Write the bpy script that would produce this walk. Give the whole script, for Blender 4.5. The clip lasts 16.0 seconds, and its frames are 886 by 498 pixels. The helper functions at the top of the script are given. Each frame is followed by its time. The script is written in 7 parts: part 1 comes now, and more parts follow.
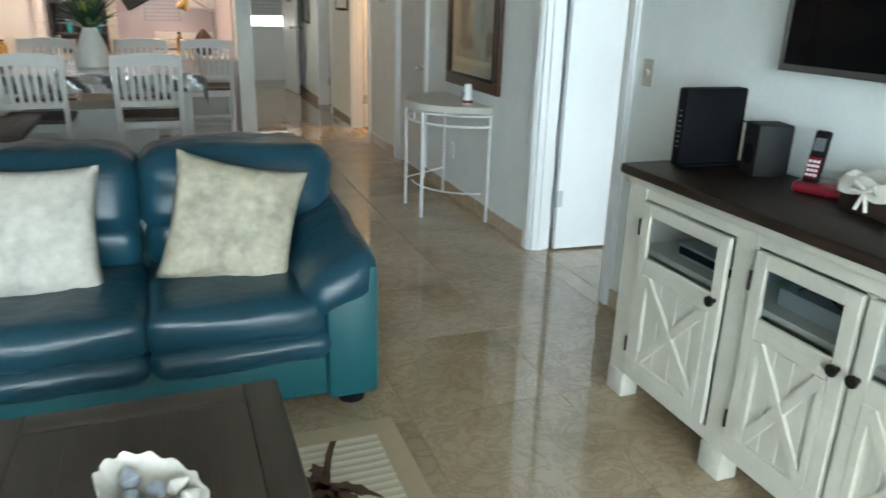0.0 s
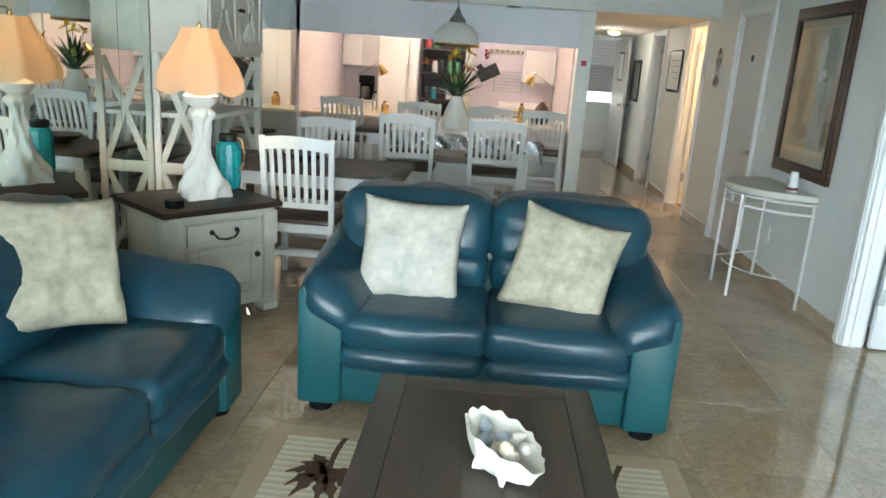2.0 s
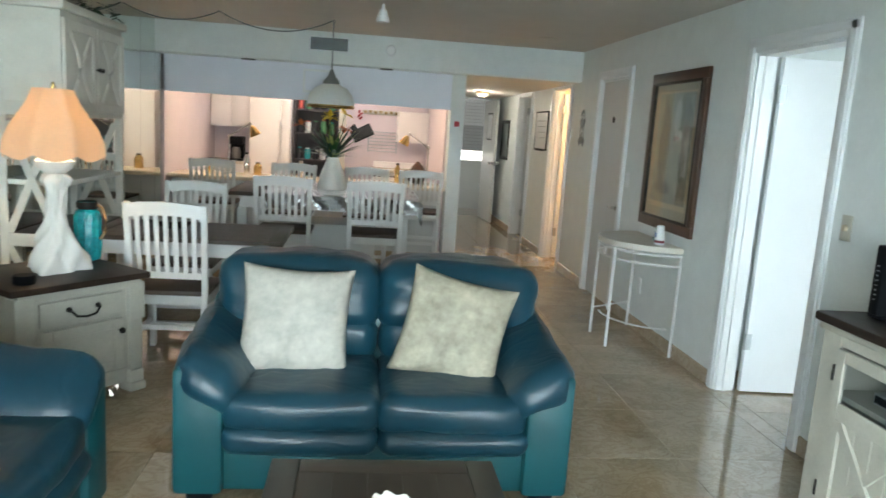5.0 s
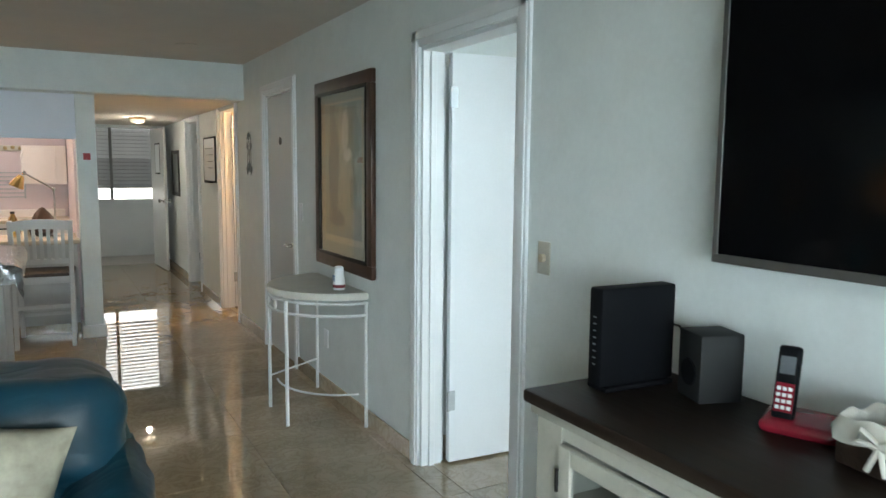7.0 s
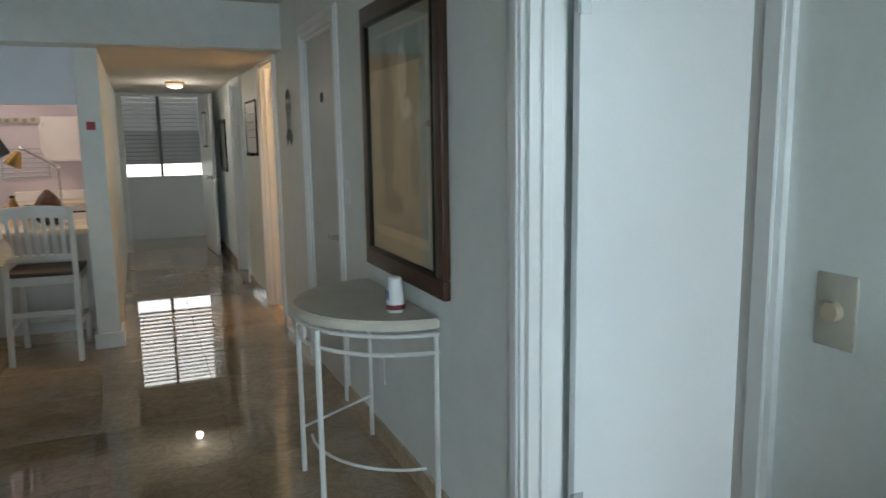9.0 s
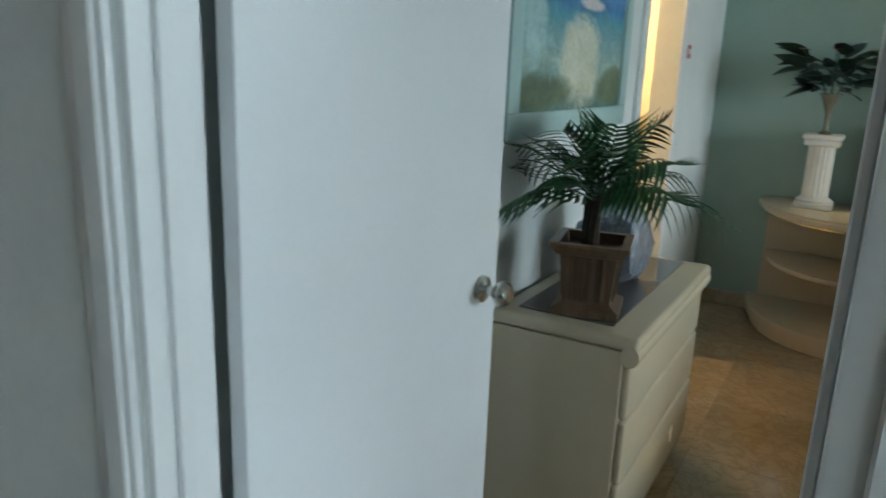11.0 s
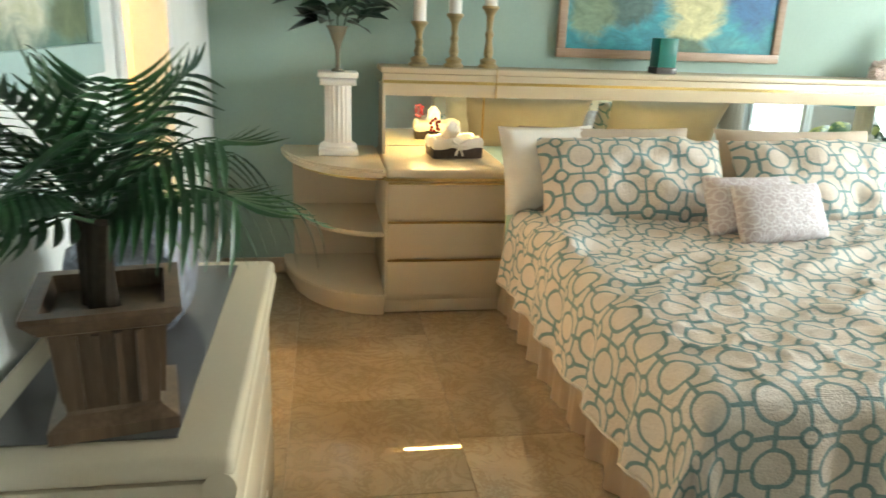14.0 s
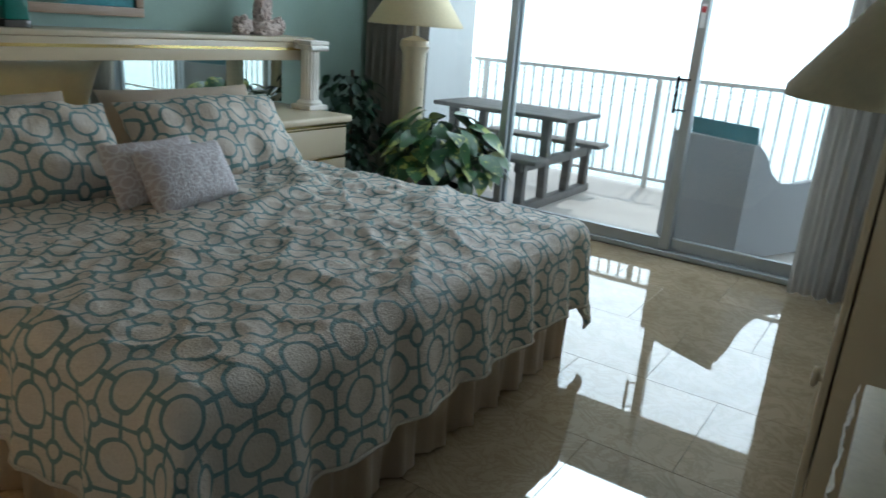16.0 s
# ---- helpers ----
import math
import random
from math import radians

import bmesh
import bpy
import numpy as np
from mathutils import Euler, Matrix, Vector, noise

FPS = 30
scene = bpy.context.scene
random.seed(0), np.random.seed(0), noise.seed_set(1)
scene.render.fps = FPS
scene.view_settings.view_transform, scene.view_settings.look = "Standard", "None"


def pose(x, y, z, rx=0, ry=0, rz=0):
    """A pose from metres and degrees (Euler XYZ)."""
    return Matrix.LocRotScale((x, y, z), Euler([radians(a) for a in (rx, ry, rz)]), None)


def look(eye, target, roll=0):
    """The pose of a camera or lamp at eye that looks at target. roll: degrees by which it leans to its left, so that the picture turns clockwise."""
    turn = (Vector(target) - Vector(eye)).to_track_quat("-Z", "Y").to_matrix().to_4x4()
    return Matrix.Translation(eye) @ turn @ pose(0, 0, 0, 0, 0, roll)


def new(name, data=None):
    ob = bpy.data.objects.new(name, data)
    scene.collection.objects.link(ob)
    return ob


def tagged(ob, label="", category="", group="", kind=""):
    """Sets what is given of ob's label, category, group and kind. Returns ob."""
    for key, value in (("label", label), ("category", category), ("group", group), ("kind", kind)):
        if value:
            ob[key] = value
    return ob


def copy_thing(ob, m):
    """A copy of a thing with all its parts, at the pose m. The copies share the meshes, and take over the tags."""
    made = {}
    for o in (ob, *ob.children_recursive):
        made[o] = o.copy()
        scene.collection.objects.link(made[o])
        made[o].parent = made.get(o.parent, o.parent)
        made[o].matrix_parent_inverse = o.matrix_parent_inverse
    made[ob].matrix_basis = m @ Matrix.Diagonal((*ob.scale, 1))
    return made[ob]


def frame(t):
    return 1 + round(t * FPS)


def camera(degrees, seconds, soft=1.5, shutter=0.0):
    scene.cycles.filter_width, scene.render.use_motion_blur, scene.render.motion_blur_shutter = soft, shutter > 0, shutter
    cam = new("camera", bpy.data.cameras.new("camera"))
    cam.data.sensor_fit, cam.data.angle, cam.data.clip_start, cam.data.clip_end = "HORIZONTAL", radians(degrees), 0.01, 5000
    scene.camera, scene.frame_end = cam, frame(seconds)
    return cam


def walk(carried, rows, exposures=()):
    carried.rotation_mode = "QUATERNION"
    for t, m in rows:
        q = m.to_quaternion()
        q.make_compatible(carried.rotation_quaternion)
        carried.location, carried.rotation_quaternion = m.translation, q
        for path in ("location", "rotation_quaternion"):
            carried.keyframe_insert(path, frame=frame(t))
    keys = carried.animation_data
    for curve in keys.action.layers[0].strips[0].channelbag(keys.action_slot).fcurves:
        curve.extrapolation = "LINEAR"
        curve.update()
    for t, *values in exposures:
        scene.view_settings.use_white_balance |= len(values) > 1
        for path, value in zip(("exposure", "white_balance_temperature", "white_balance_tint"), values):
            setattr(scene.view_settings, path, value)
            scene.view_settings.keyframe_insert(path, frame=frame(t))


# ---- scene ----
cam = camera(63.3, 16.0, shutter=0.3)
PATH = [
    (0, (-2.0, 0.66, 1.444), (-1.325, 2.425, 0.79), 1.6),
    (0.5, (-2.062, 0.566, 1.443), (-1.654, 2.419, 0.81), 1.0),
    (1, (-2.125, 0.424, 1.447), (-1.871, 2.318, 0.855), 1.4),
    (1.5, (-2.182, 0.295, 1.461), (-2.072, 2.198, 0.858), 2.5),
    (2, (-2.192, 0.213, 1.489), (-2.295, 2.145, 0.982), 3.9),
    (2.5, (-2.244, 0.131, 1.521), (-2.303, 2.075, 1.054), 4.1),
    (3, (-2.329, 0.079, 1.548), (-2.451, 2.023, 1.096), 1.9),
    (3.2, (-2.352, 0.083, 1.562), (-2.454, 2.026, 1.098), 2.3),
    (5.3, (-2.191, 0.413, 1.497), (-1.82, 2.355, 1.196), 2.9),
    (5.5, (-2.146, 0.501, 1.503), (-1.661, 2.42, 1.218), 2.2),
    (6, (-1.984, 0.803, 1.499), (-1.225, 2.636, 1.247), 1.4),
    (6.5, (-1.768, 1.051, 1.504), (-0.831, 2.801, 1.26), 0.5),
    (7, (-1.574, 1.308, 1.488), (-0.616, 3.048, 1.263), 0.5),
    (7.5, (-1.438, 1.647, 1.506), (-0.602, 3.452, 1.295), 0.2),
    (8, (-1.334, 1.972, 1.501), (-0.637, 3.824, 1.21), -0.8),
    (8.2, (-1.245, 2.111, 1.49), (-0.615, 3.986, 1.195), -0.7),
    (10.3, (-0.77, 3.312, 1.418), (0.564, 4.757, 1.053), 0.9),
    (10.5, (-0.715, 3.405, 1.425), (0.716, 4.75, 1.048), 1.6),
    (11, (-0.574, 3.591, 1.474), (1.102, 4.565, 0.983), 2.2),
    (11.5, (-0.378, 3.697, 1.453), (1.431, 4.365, 0.923), 3.0),
    (12, (-0.207, 3.776, 1.435), (1.696, 4.022, 0.87), 4.1),
    (12.5, (-0.085, 3.888, 1.444), (1.818, 3.763, 0.839), 4.6),
    (13, (0.016, 3.943, 1.427), (1.893, 3.674, 0.79), 2.8),
    (13.5, (0.167, 3.941, 1.43), (2.064, 3.736, 0.83), 1.8),
    (14, (0.259, 3.888, 1.428), (2.142, 3.568, 0.834), 2.2),
    (14.5, (0.332, 3.837, 1.418), (2.096, 3.124, 0.802), 4.2),
    (15, (0.495, 3.865, 1.422), (1.975, 2.668, 0.809), 6.2),
    (15.5, (0.523, 3.816, 1.397), (1.782, 2.381, 0.802), 4.9),
    (16, (0.532, 3.8, 1.39), (1.566, 2.198, 0.785), 4.4),
]
EXPOSURES = [(0, -0.08, 6150, 7), (1.2, 0.05, 6150, 7), (2.4, 0.22, 6150, 7), (3.2, 0.25, 6150, 7), (5.5, -0.1, 6200, 7), (8.0, -0.5, 6100, 7), (10.5, -1.1, 6000, 6), (11.0, -1.0, 6000, 6), (12.0, -0.55, 6500, 9), (12.5, -0.15, 7000, 10), (14.5, 0.05, 7000, 10), (15.2, -0.75, 6400, 8), (15.8, -1.8, 5850, 8), (16, -1.92, 5800, 8)]
walk(cam, [(t, look(eye, target, roll)) for t, eye, target, roll in PATH], EXPOSURES)

# ---- light ----
world = bpy.data.worlds.new("world")
scene.world = world
world.use_nodes = True
wn = world.node_tree
sky = wn.nodes.new("ShaderNodeTexSky")
sky.sky_type, sky.sun_disc = "NISHITA", False
sky.sun_elevation, sky.sun_rotation = radians(52), radians(160)
wn.links.new(sky.outputs[0], wn.nodes["Background"].inputs[0])
wn.nodes["Background"].inputs[1].default_value = 0.15


def lamp(name, kind, m, energy, colour=(1, 1, 1), size=1.0, size_y=0.0, angle=0.0):
    data = bpy.data.lights.new(name, kind)
    data.energy, data.color = energy, colour
    if kind == "AREA":
        data.size = size
        if size_y:
            data.shape, data.size_y = "RECTANGLE", size_y
    elif kind == "SUN":
        data.angle = radians(angle)
    else:
        data.shadow_soft_size = size
    ob = new(name, data)
    ob.matrix_world = m
    return ob


lamp("sun", "SUN", look((1, -6, 9), (0, 0, 0)), 5.0, (1, 0.95, 0.86), angle=0.6)
# daylight in the glass doors of both rooms
lamp("window_light", "AREA", pose(-2.45, -0.72, 1.25, 101, 0, 0), 40, (0.80, 0.95, 0.97), 2.8, 2.0)
lamp("window_light", "AREA", pose(2.4, -0.72, 1.93, 55, 0, 0), 108, (0.84, 0.96, 1.0), 3.0, 0.34)
# lamps of the kitchen, hall, bathrooms and the bed unit
lamp("downlight", "AREA", pose(-3.5, 8.75, 2.3), 20, (1, 0.74, 0.48), 0.3)
lamp("downlight", "AREA", pose(-2.0, 8.75, 2.3), 20, (1, 0.74, 0.48), 0.3)
lamp("kitchen_light", "AREA", pose(-2.8, 10.0, 2.3), 15, (1, 0.9, 0.88), 1.2, 0.5)
lamp("hall_light", "POINT", pose(-0.56, 10.95, 1.9), 12, (1, 0.84, 0.66), 0.03)
lamp("bath_light", "POINT", pose(0.75, 8.6, 1.9), 55, (1, 0.62, 0.3), 0.1)
lamp("bath_light", "POINT", pose(3.2, 5.2, 1.95), 105, (1, 0.68, 0.34), 0.1)
lamp("bulb", "POINT", pose(-3.80, 4.17, 1.37), 32, (1, 0.66, 0.36), 0.04)
lamp("strip_light", "AREA", pose(4.10, 3.25, 1.09), 4, (1, 0.70, 0.30), 0.07, 0.36)
lamp("strip_light", "AREA", pose(4.25, 3.25, 1.09), 4, (1, 0.70, 0.30), 0.07, 0.36)
lamp("strip_light", "AREA", pose(4.12, 2.0, 1.09), 14, (1, 0.78, 0.4), 0.06, 1.4)


# ---- materials ----
class Nodes:
    def __init__(self, name, rough=0.5, metal=0.0):
        self.m = bpy.data.materials.new(name)
        self.m.use_nodes = True
        self.t = self.m.node_tree
        self.b = self.t.nodes["Principled BSDF"]
        self.b.inputs["Roughness"].default_value = rough
        self.b.inputs["Metallic"].default_value = metal
        self.c = self.t.nodes.new("ShaderNodeTexCoord")

    def add(self, kind, **values):
        n = self.t.nodes.new("ShaderNode" + kind)
        for key, v in values.items():
            n.inputs[key.replace("_", " ")].default_value = v
        return n

    def link(self, a, b):
        self.t.links.new(a, b)

    def scaled(self, scale=(1, 1, 1), rot=(0, 0, 0), space="Object"):
        n = self.add("Mapping")
        n.inputs["Scale"].default_value, n.inputs["Rotation"].default_value = scale, rot
        self.link(self.c.outputs[space], n.inputs[0])
        return n.outputs[0]

    def noise(self, scale, detail=4.0, vec=None, rough=0.55, warp=0.0):
        n = self.add("TexNoise", Scale=scale, Detail=detail, Roughness=rough, Distortion=warp)
        self.link(vec or self.c.outputs["Object"], n.inputs["Vector"])
        return n.outputs["Fac"]

    def ramp(self, fac, stops):
        n = self.add("ValToRGB")
        e = n.color_ramp.elements
        while len(e) < len(stops):
            e.new(0.5)
        for s, (p, c) in zip(e, stops):
            s.position, s.color = p, (*c, 1)
        self.link(fac, n.inputs[0])
        return n.outputs[0]

    def mix(self, fac, a, b, how="MIX"):
        n = self.t.nodes.new("ShaderNodeMix")
        n.data_type, n.blend_type = "RGBA", how
        for v, k in ((fac, 0), (a, 6), (b, 7)):
            if isinstance(v, (int, float)):
                n.inputs[k].default_value = v
            elif isinstance(v, tuple):
                n.inputs[k].default_value = (*v, 1)
            else:
                self.link(v, n.inputs[k])
        return n.outputs[2]

    def math(self, how, a, b=0.0, c=0.0):
        n = self.t.nodes.new("ShaderNodeMath")
        n.operation = how
        for k, v in enumerate((a, b, c)):
            if isinstance(v, (int, float)):
                n.inputs[k].default_value = v
            else:
                self.link(v, n.inputs[k])
        return n.outputs[0]

    def colour(self, c):
        self.link(c, self.b.inputs["Base Color"])

    def bump(self, height, strength=0.2, distance=0.01):
        n = self.add("Bump", Strength=strength, Distance=distance)
        self.link(height, n.inputs["Height"])
        self.link(n.outputs[0], self.b.inputs["Normal"])

    def roughness(self, fac, lo, hi):
        n = self.add("MapRange")
        n.inputs["To Min"].default_value, n.inputs["To Max"].default_value = lo, hi
        self.link(fac, n.inputs[0])
        self.link(n.outputs[0], self.b.inputs["Roughness"])


def tone(c, k):
    return tuple(min(1.0, v * k) for v in c)


def surface(name, c, rough=0.5, metal=0.0, vary=0.12, scale=4.0, grain=90.0, bump=0.1, depth=0.003, stretch=(1, 1, 1)):
    """Paint, plaster, cloth or metal with blotches and a fine grain."""
    n = Nodes(name, rough, metal)
    v = n.scaled(stretch)
    big, fine = n.noise(scale, 5, v), n.noise(grain, 3, v)
    both = n.mix(0.35, big, fine)
    n.colour(n.ramp(both, [(0.3, tone(c, 1 - vary)), (0.7, tone(c, 1 + vary))]))
    n.roughness(big, max(0.02, rough - 0.06), min(1, rough + 0.06))
    if bump:
        n.bump(both, bump, depth)
    return n.m


def wood(name, dark, light, rough=0.45, axis=1, ring=9.0):
    n = Nodes(name, rough)
    s = [ring, ring, ring]
    s[axis] = ring * 0.09
    v = n.scaled(tuple(s))
    g, f = n.noise(1.2, 6, v, 0.65, 0.6), n.noise(9, 3, v)
    both = n.mix(0.4, g, f)
    n.colour(n.ramp(both, [(0.32, dark), (0.68, light)]))
    n.roughness(f, rough - 0.08, rough + 0.1)
    n.bump(both, 0.25, 0.002)
    return n.m


def marble(name, a, b, c, rough):
    n = Nodes(name, rough)
    info = n.add("ObjectInfo")
    add = n.t.nodes.new("ShaderNodeVectorMath")
    add.operation = "ADD"
    geo = n.add("NewGeometry")
    mul = n.t.nodes.new("ShaderNodeVectorMath")
    mul.operation = "SCALE"
    mul.inputs[0].default_value = (3, 7, 5)
    n.link(info.outputs["Random"], mul.inputs["Scale"])
    n.link(geo.outputs["Position"], add.inputs[0])
    n.link(mul.outputs[0], add.inputs[1])
    v = add.outputs[0]
    big, mid, fine = n.noise(1.6, 6, v, 0.6, 1.2), n.noise(7, 8, v, 0.7, 1.5), n.noise(60, 3, v)
    base = n.ramp(big, [(0.3, a), (0.55, b), (0.75, c)])
    veins = n.ramp(mid, [(0.44, (1, 1, 1)), (0.5, (0.72, 0.66, 0.58)), (0.55, (1, 1, 1))])
    out = n.mix(0.7, base, veins, "MULTIPLY")
    lum = n.add("HueSaturation")
    n.link(n.math("MULTIPLY_ADD", info.outputs["Random"], 0.16, 0.92), lum.inputs["Value"])
    n.link(out, lum.inputs["Color"])
    n.colour(lum.outputs[0])
    n.roughness(mid, rough - 0.02, rough + 0.02)
    n.bump(n.mix(0.5, mid, fine), 0.006, 0.001)
    n.b.inputs["IOR"].default_value = 2.1
    return n.m


M_WALL = surface("white_textured_plaster", (0.77, 0.81, 0.80), 0.55, vary=0.05, scale=7, grain=45, bump=0.35, depth=0.004)
M_SAGE = surface("sage_green_paint", (0.32, 0.44, 0.385), 0.6, vary=0.05, scale=5, grain=60, bump=0.2)
M_PINK = surface("pale_pink_paint", (0.66, 0.57, 0.60), 0.6, vary=0.04)
M_CEIL = surface("ceiling_plaster", (0.66, 0.62, 0.57), 0.8, vary=0.05, grain=140, bump=0.4, depth=0.003)
M_BAND = surface("pale_blue_panel", (0.80, 0.83, 0.91), 0.5, vary=0.03)
M_TRIM = surface("white_gloss_paint", (0.82, 0.84, 0.85), 0.3, vary=0.03, bump=0.05)
M_DOOR = surface("white_door_paint", (0.82, 0.85, 0.88), 0.38, vary=0.03, bump=0.06)
# darker than M_DOOR; for closet, hall and front doors, corridor walls and bar front
M_DOORG = surface("grey_white_door", (0.62, 0.63, 0.62), 0.4, vary=0.04, bump=0.06)
M_TILE = marble("polished_cream_marble", (0.29, 0.225, 0.138), (0.37, 0.29, 0.187), (0.43, 0.345, 0.235), 0.02)
M_BASEB = marble("cream_marble_skirting", (0.40, 0.32, 0.22), (0.48, 0.40, 0.29), (0.52, 0.44, 0.33), 0.2)
M_GROUT = surface("tile_grout", (0.36, 0.30, 0.21), 0.8, vary=0.1)
M_CREAM = surface("cream_lacquer", (0.58, 0.50, 0.365), 0.25, vary=0.03, scale=2, bump=0.02)
M_PAINT = surface("antique_white_paint", (0.47, 0.455, 0.39), 0.5, vary=0.1, scale=9, grain=60, bump=0.2, depth=0.002)
M_CHAIR = surface("white_chair_paint", (0.74, 0.75, 0.74), 0.42, vary=0.05, scale=9, bump=0.1)
M_DARKW = wood("dark_brown_wood", (0.013, 0.008, 0.006), (0.038, 0.025, 0.018), 0.42, 1)
M_DARKW.node_tree.nodes["Principled BSDF"].inputs["Specular IOR Level"].default_value = 0.2
M_GREYW = wood("grey_brown_wood", (0.034, 0.026, 0.020), (0.072, 0.056, 0.043), 0.42, 1)
M_SEATW = wood("brown_seat_wood", (0.05, 0.035, 0.03), (0.10, 0.07, 0.055), 0.4, 1)
M_FRAMEW = wood("dark_walnut_frame", (0.030, 0.013, 0.008), (0.085, 0.038, 0.02), 0.35, 2)
M_BLACK = surface("black_plastic", (0.006, 0.0065, 0.008), 0.55, vary=0.2, bump=0.05)
M_BLACK.node_tree.nodes["Principled BSDF"].inputs["Specular IOR Level"].default_value = 0.08
M_IRON = surface("dark_iron", (0.02, 0.018, 0.016), 0.45, 0.6, vary=0.2)
M_CHROME = surface("brushed_nickel", (0.62, 0.62, 0.6), 0.22, 1.0, vary=0.05, bump=0.02)
M_BRASS = surface("brass", (0.62, 0.42, 0.17), 0.25, 1.0, vary=0.1, bump=0.02)
M_ALU = surface("grey_aluminium", (0.42, 0.45, 0.47), 0.4, 0.6, vary=0.06)


def leather():
    n = Nodes("teal_leather", 0.34)
    big = n.noise(3.0, 5)
    crease = n.noise(9.0, 6, n.scaled((1.0, 2.4, 2.4)), 0.6, 2.0)
    vor = n.add("TexVoronoi", Scale=260.0)
    n.link(n.c.outputs["Object"], vor.inputs["Vector"])
    n.colour(n.ramp(big, [(0.3, (0.006, 0.033, 0.052)), (0.7, (0.010, 0.050, 0.074))]))
    n.roughness(crease, 0.26, 0.35)
    ridge = n.ramp(n.math("ABSOLUTE", n.math("SUBTRACT", n.noise(3.2, 1, n.scaled((1.0, 2.0, 2.0)), 0.4, 0.7), 0.5)), [(0.0, (0, 0, 0)), (0.07, (0.85, 0.85, 0.85)), (0.25, (1, 1, 1))])
    soft = n.mix(0.3, n.noise(5.0, 2, n.scaled((1.0, 2.0, 2.0)), 0.45, 1.2), ridge)
    n.bump(n.mix(0.05, soft, vor.outputs["Distance"]), 0.32, 0.011)
    return n.m


M_LEATH = leather()
M_LEATHP = surface("teal_vinyl", (0.005, 0.068, 0.080), 0.42, vary=0.1, scale=3, bump=0.06)


def glassy(name, c=(1, 1, 1), rough=0.0, ior=1.45):
    n = Nodes(name, rough)
    n.b.inputs["Base Color"].default_value = (*c, 1)
    n.b.inputs["Transmission Weight"].default_value = 1.0
    n.b.inputs["IOR"].default_value = ior
    return n.m


def mirror():
    n = Nodes("mirror_glass", 0.015, 1.0)
    n.b.inputs["Base Color"].default_value = (0.70, 0.76, 0.72, 1)
    return n.m


M_MIRROR = mirror()
M_PANE = glassy("window_glass", (0.95, 0.98, 0.97))


def glow(name, c, strength, base=(0.8, 0.7, 0.6)):
    n = Nodes(name, 0.6)
    n.b.inputs["Base Color"].default_value = (*base, 1)
    n.b.inputs["Emission Color"].default_value = (*c, 1)
    n.b.inputs["Emission Strength"].default_value = strength
    return n.m


# ---- mesh helpers ----
def mesh_of(bm, name, material, smooth=35):
    me = bpy.data.meshes.new(name)
    bmesh.ops.recalc_face_normals(bm, faces=bm.faces)
    bm.to_mesh(me)
    bm.free()
    me.materials.append(material)
    if smooth:
        me.shade_smooth()
        me.set_sharp_from_angle(angle=radians(smooth))
    return me


def part(name, bm, material, parent, label="", smooth=35, m=None):
    """One bmesh as one mesh object under a thing or a part."""
    ob = new(name, mesh_of(bm, name, material, smooth))
    ob.parent = parent
    if m is not None:
        ob.matrix_basis = m
    return tagged(ob, label) if label else ob


def thing(name, m, label, category, group="", kind=""):
    ob = new(name)
    ob.empty_display_size = 0.05
    ob.matrix_basis = m
    return tagged(ob, label, category, group, kind)


def single(name, bm, material, m, label, category, group="", kind="", smooth=35):
    ob = new(name, mesh_of(bm, name, material, smooth))
    ob.matrix_basis = m
    return tagged(ob, label, category, group, kind)


def box(x0, x1, y0, y1, z0, z1, bevel=0.0, segs=2, bm=None):
    bm = bm or bmesh.new()
    made = bmesh.ops.create_cube(bm, size=1, matrix=Matrix.LocRotScale(((x0 + x1) / 2, (y0 + y1) / 2, (z0 + z1) / 2), None, (abs(x1 - x0), abs(y1 - y0), abs(z1 - z0))))
    if bevel:
        edges = list({e for v in made["verts"] for e in v.link_edges})
        bmesh.ops.bevel(bm, geom=edges, offset=bevel, segments=segs, affect="EDGES", profile=0.5)
    return bm


def bar(a, b, w, d, bevel=0.0, bm=None, up=(0, 0, 1)):
    """A square bar from a to b, w wide and d deep."""
    bm = bm or bmesh.new()
    a, b = Vector(a), Vector(b)
    way = (b - a).normalized()
    side = way.cross(Vector(up))
    side = side.normalized() if side.length > 1e-4 else Vector((1, 0, 0))
    top = side.cross(way)
    m = Matrix((side, way, top)).transposed().to_4x4()
    m.translation = (a + b) / 2
    made = bmesh.ops.create_cube(bm, size=1, matrix=m @ Matrix.Diagonal((w, (b - a).length, d, 1)))
    if bevel:
        bmesh.ops.bevel(bm, geom=list({e for v in made["verts"] for e in v.link_edges}), offset=bevel, segments=1, affect="EDGES")
    return bm


def lathe(profile, segs=24, bm=None, at=(0, 0, 0), lobes=0, lobe=0.0):
    """Radius and height pairs turned round z; lobes scallop it."""
    bm = bm or bmesh.new()
    rings = []
    for r, z in profile:
        ring = []
        for i in range(segs):
            a = 2 * math.pi * i / segs
            k = 1 + lobe * abs(math.sin(lobes * a / 2)) if lobes else 1
            ring.append(bm.verts.new((at[0] + r * k * math.cos(a), at[1] + r * k * math.sin(a), at[2] + z)))
        rings.append(ring)
    for p, q in zip(rings, rings[1:]):
        for i in range(segs):
            bm.faces.new((p[i], p[(i + 1) % segs], q[(i + 1) % segs], q[i]))
    if profile[0][0] > 1e-4:
        bm.faces.new(rings[0][::-1])
    if profile[-1][0] > 1e-4:
        bm.faces.new(rings[-1])
    bmesh.ops.remove_doubles(bm, verts=[v for r in (rings[0], rings[-1]) for v in r], dist=1e-5)
    return bm


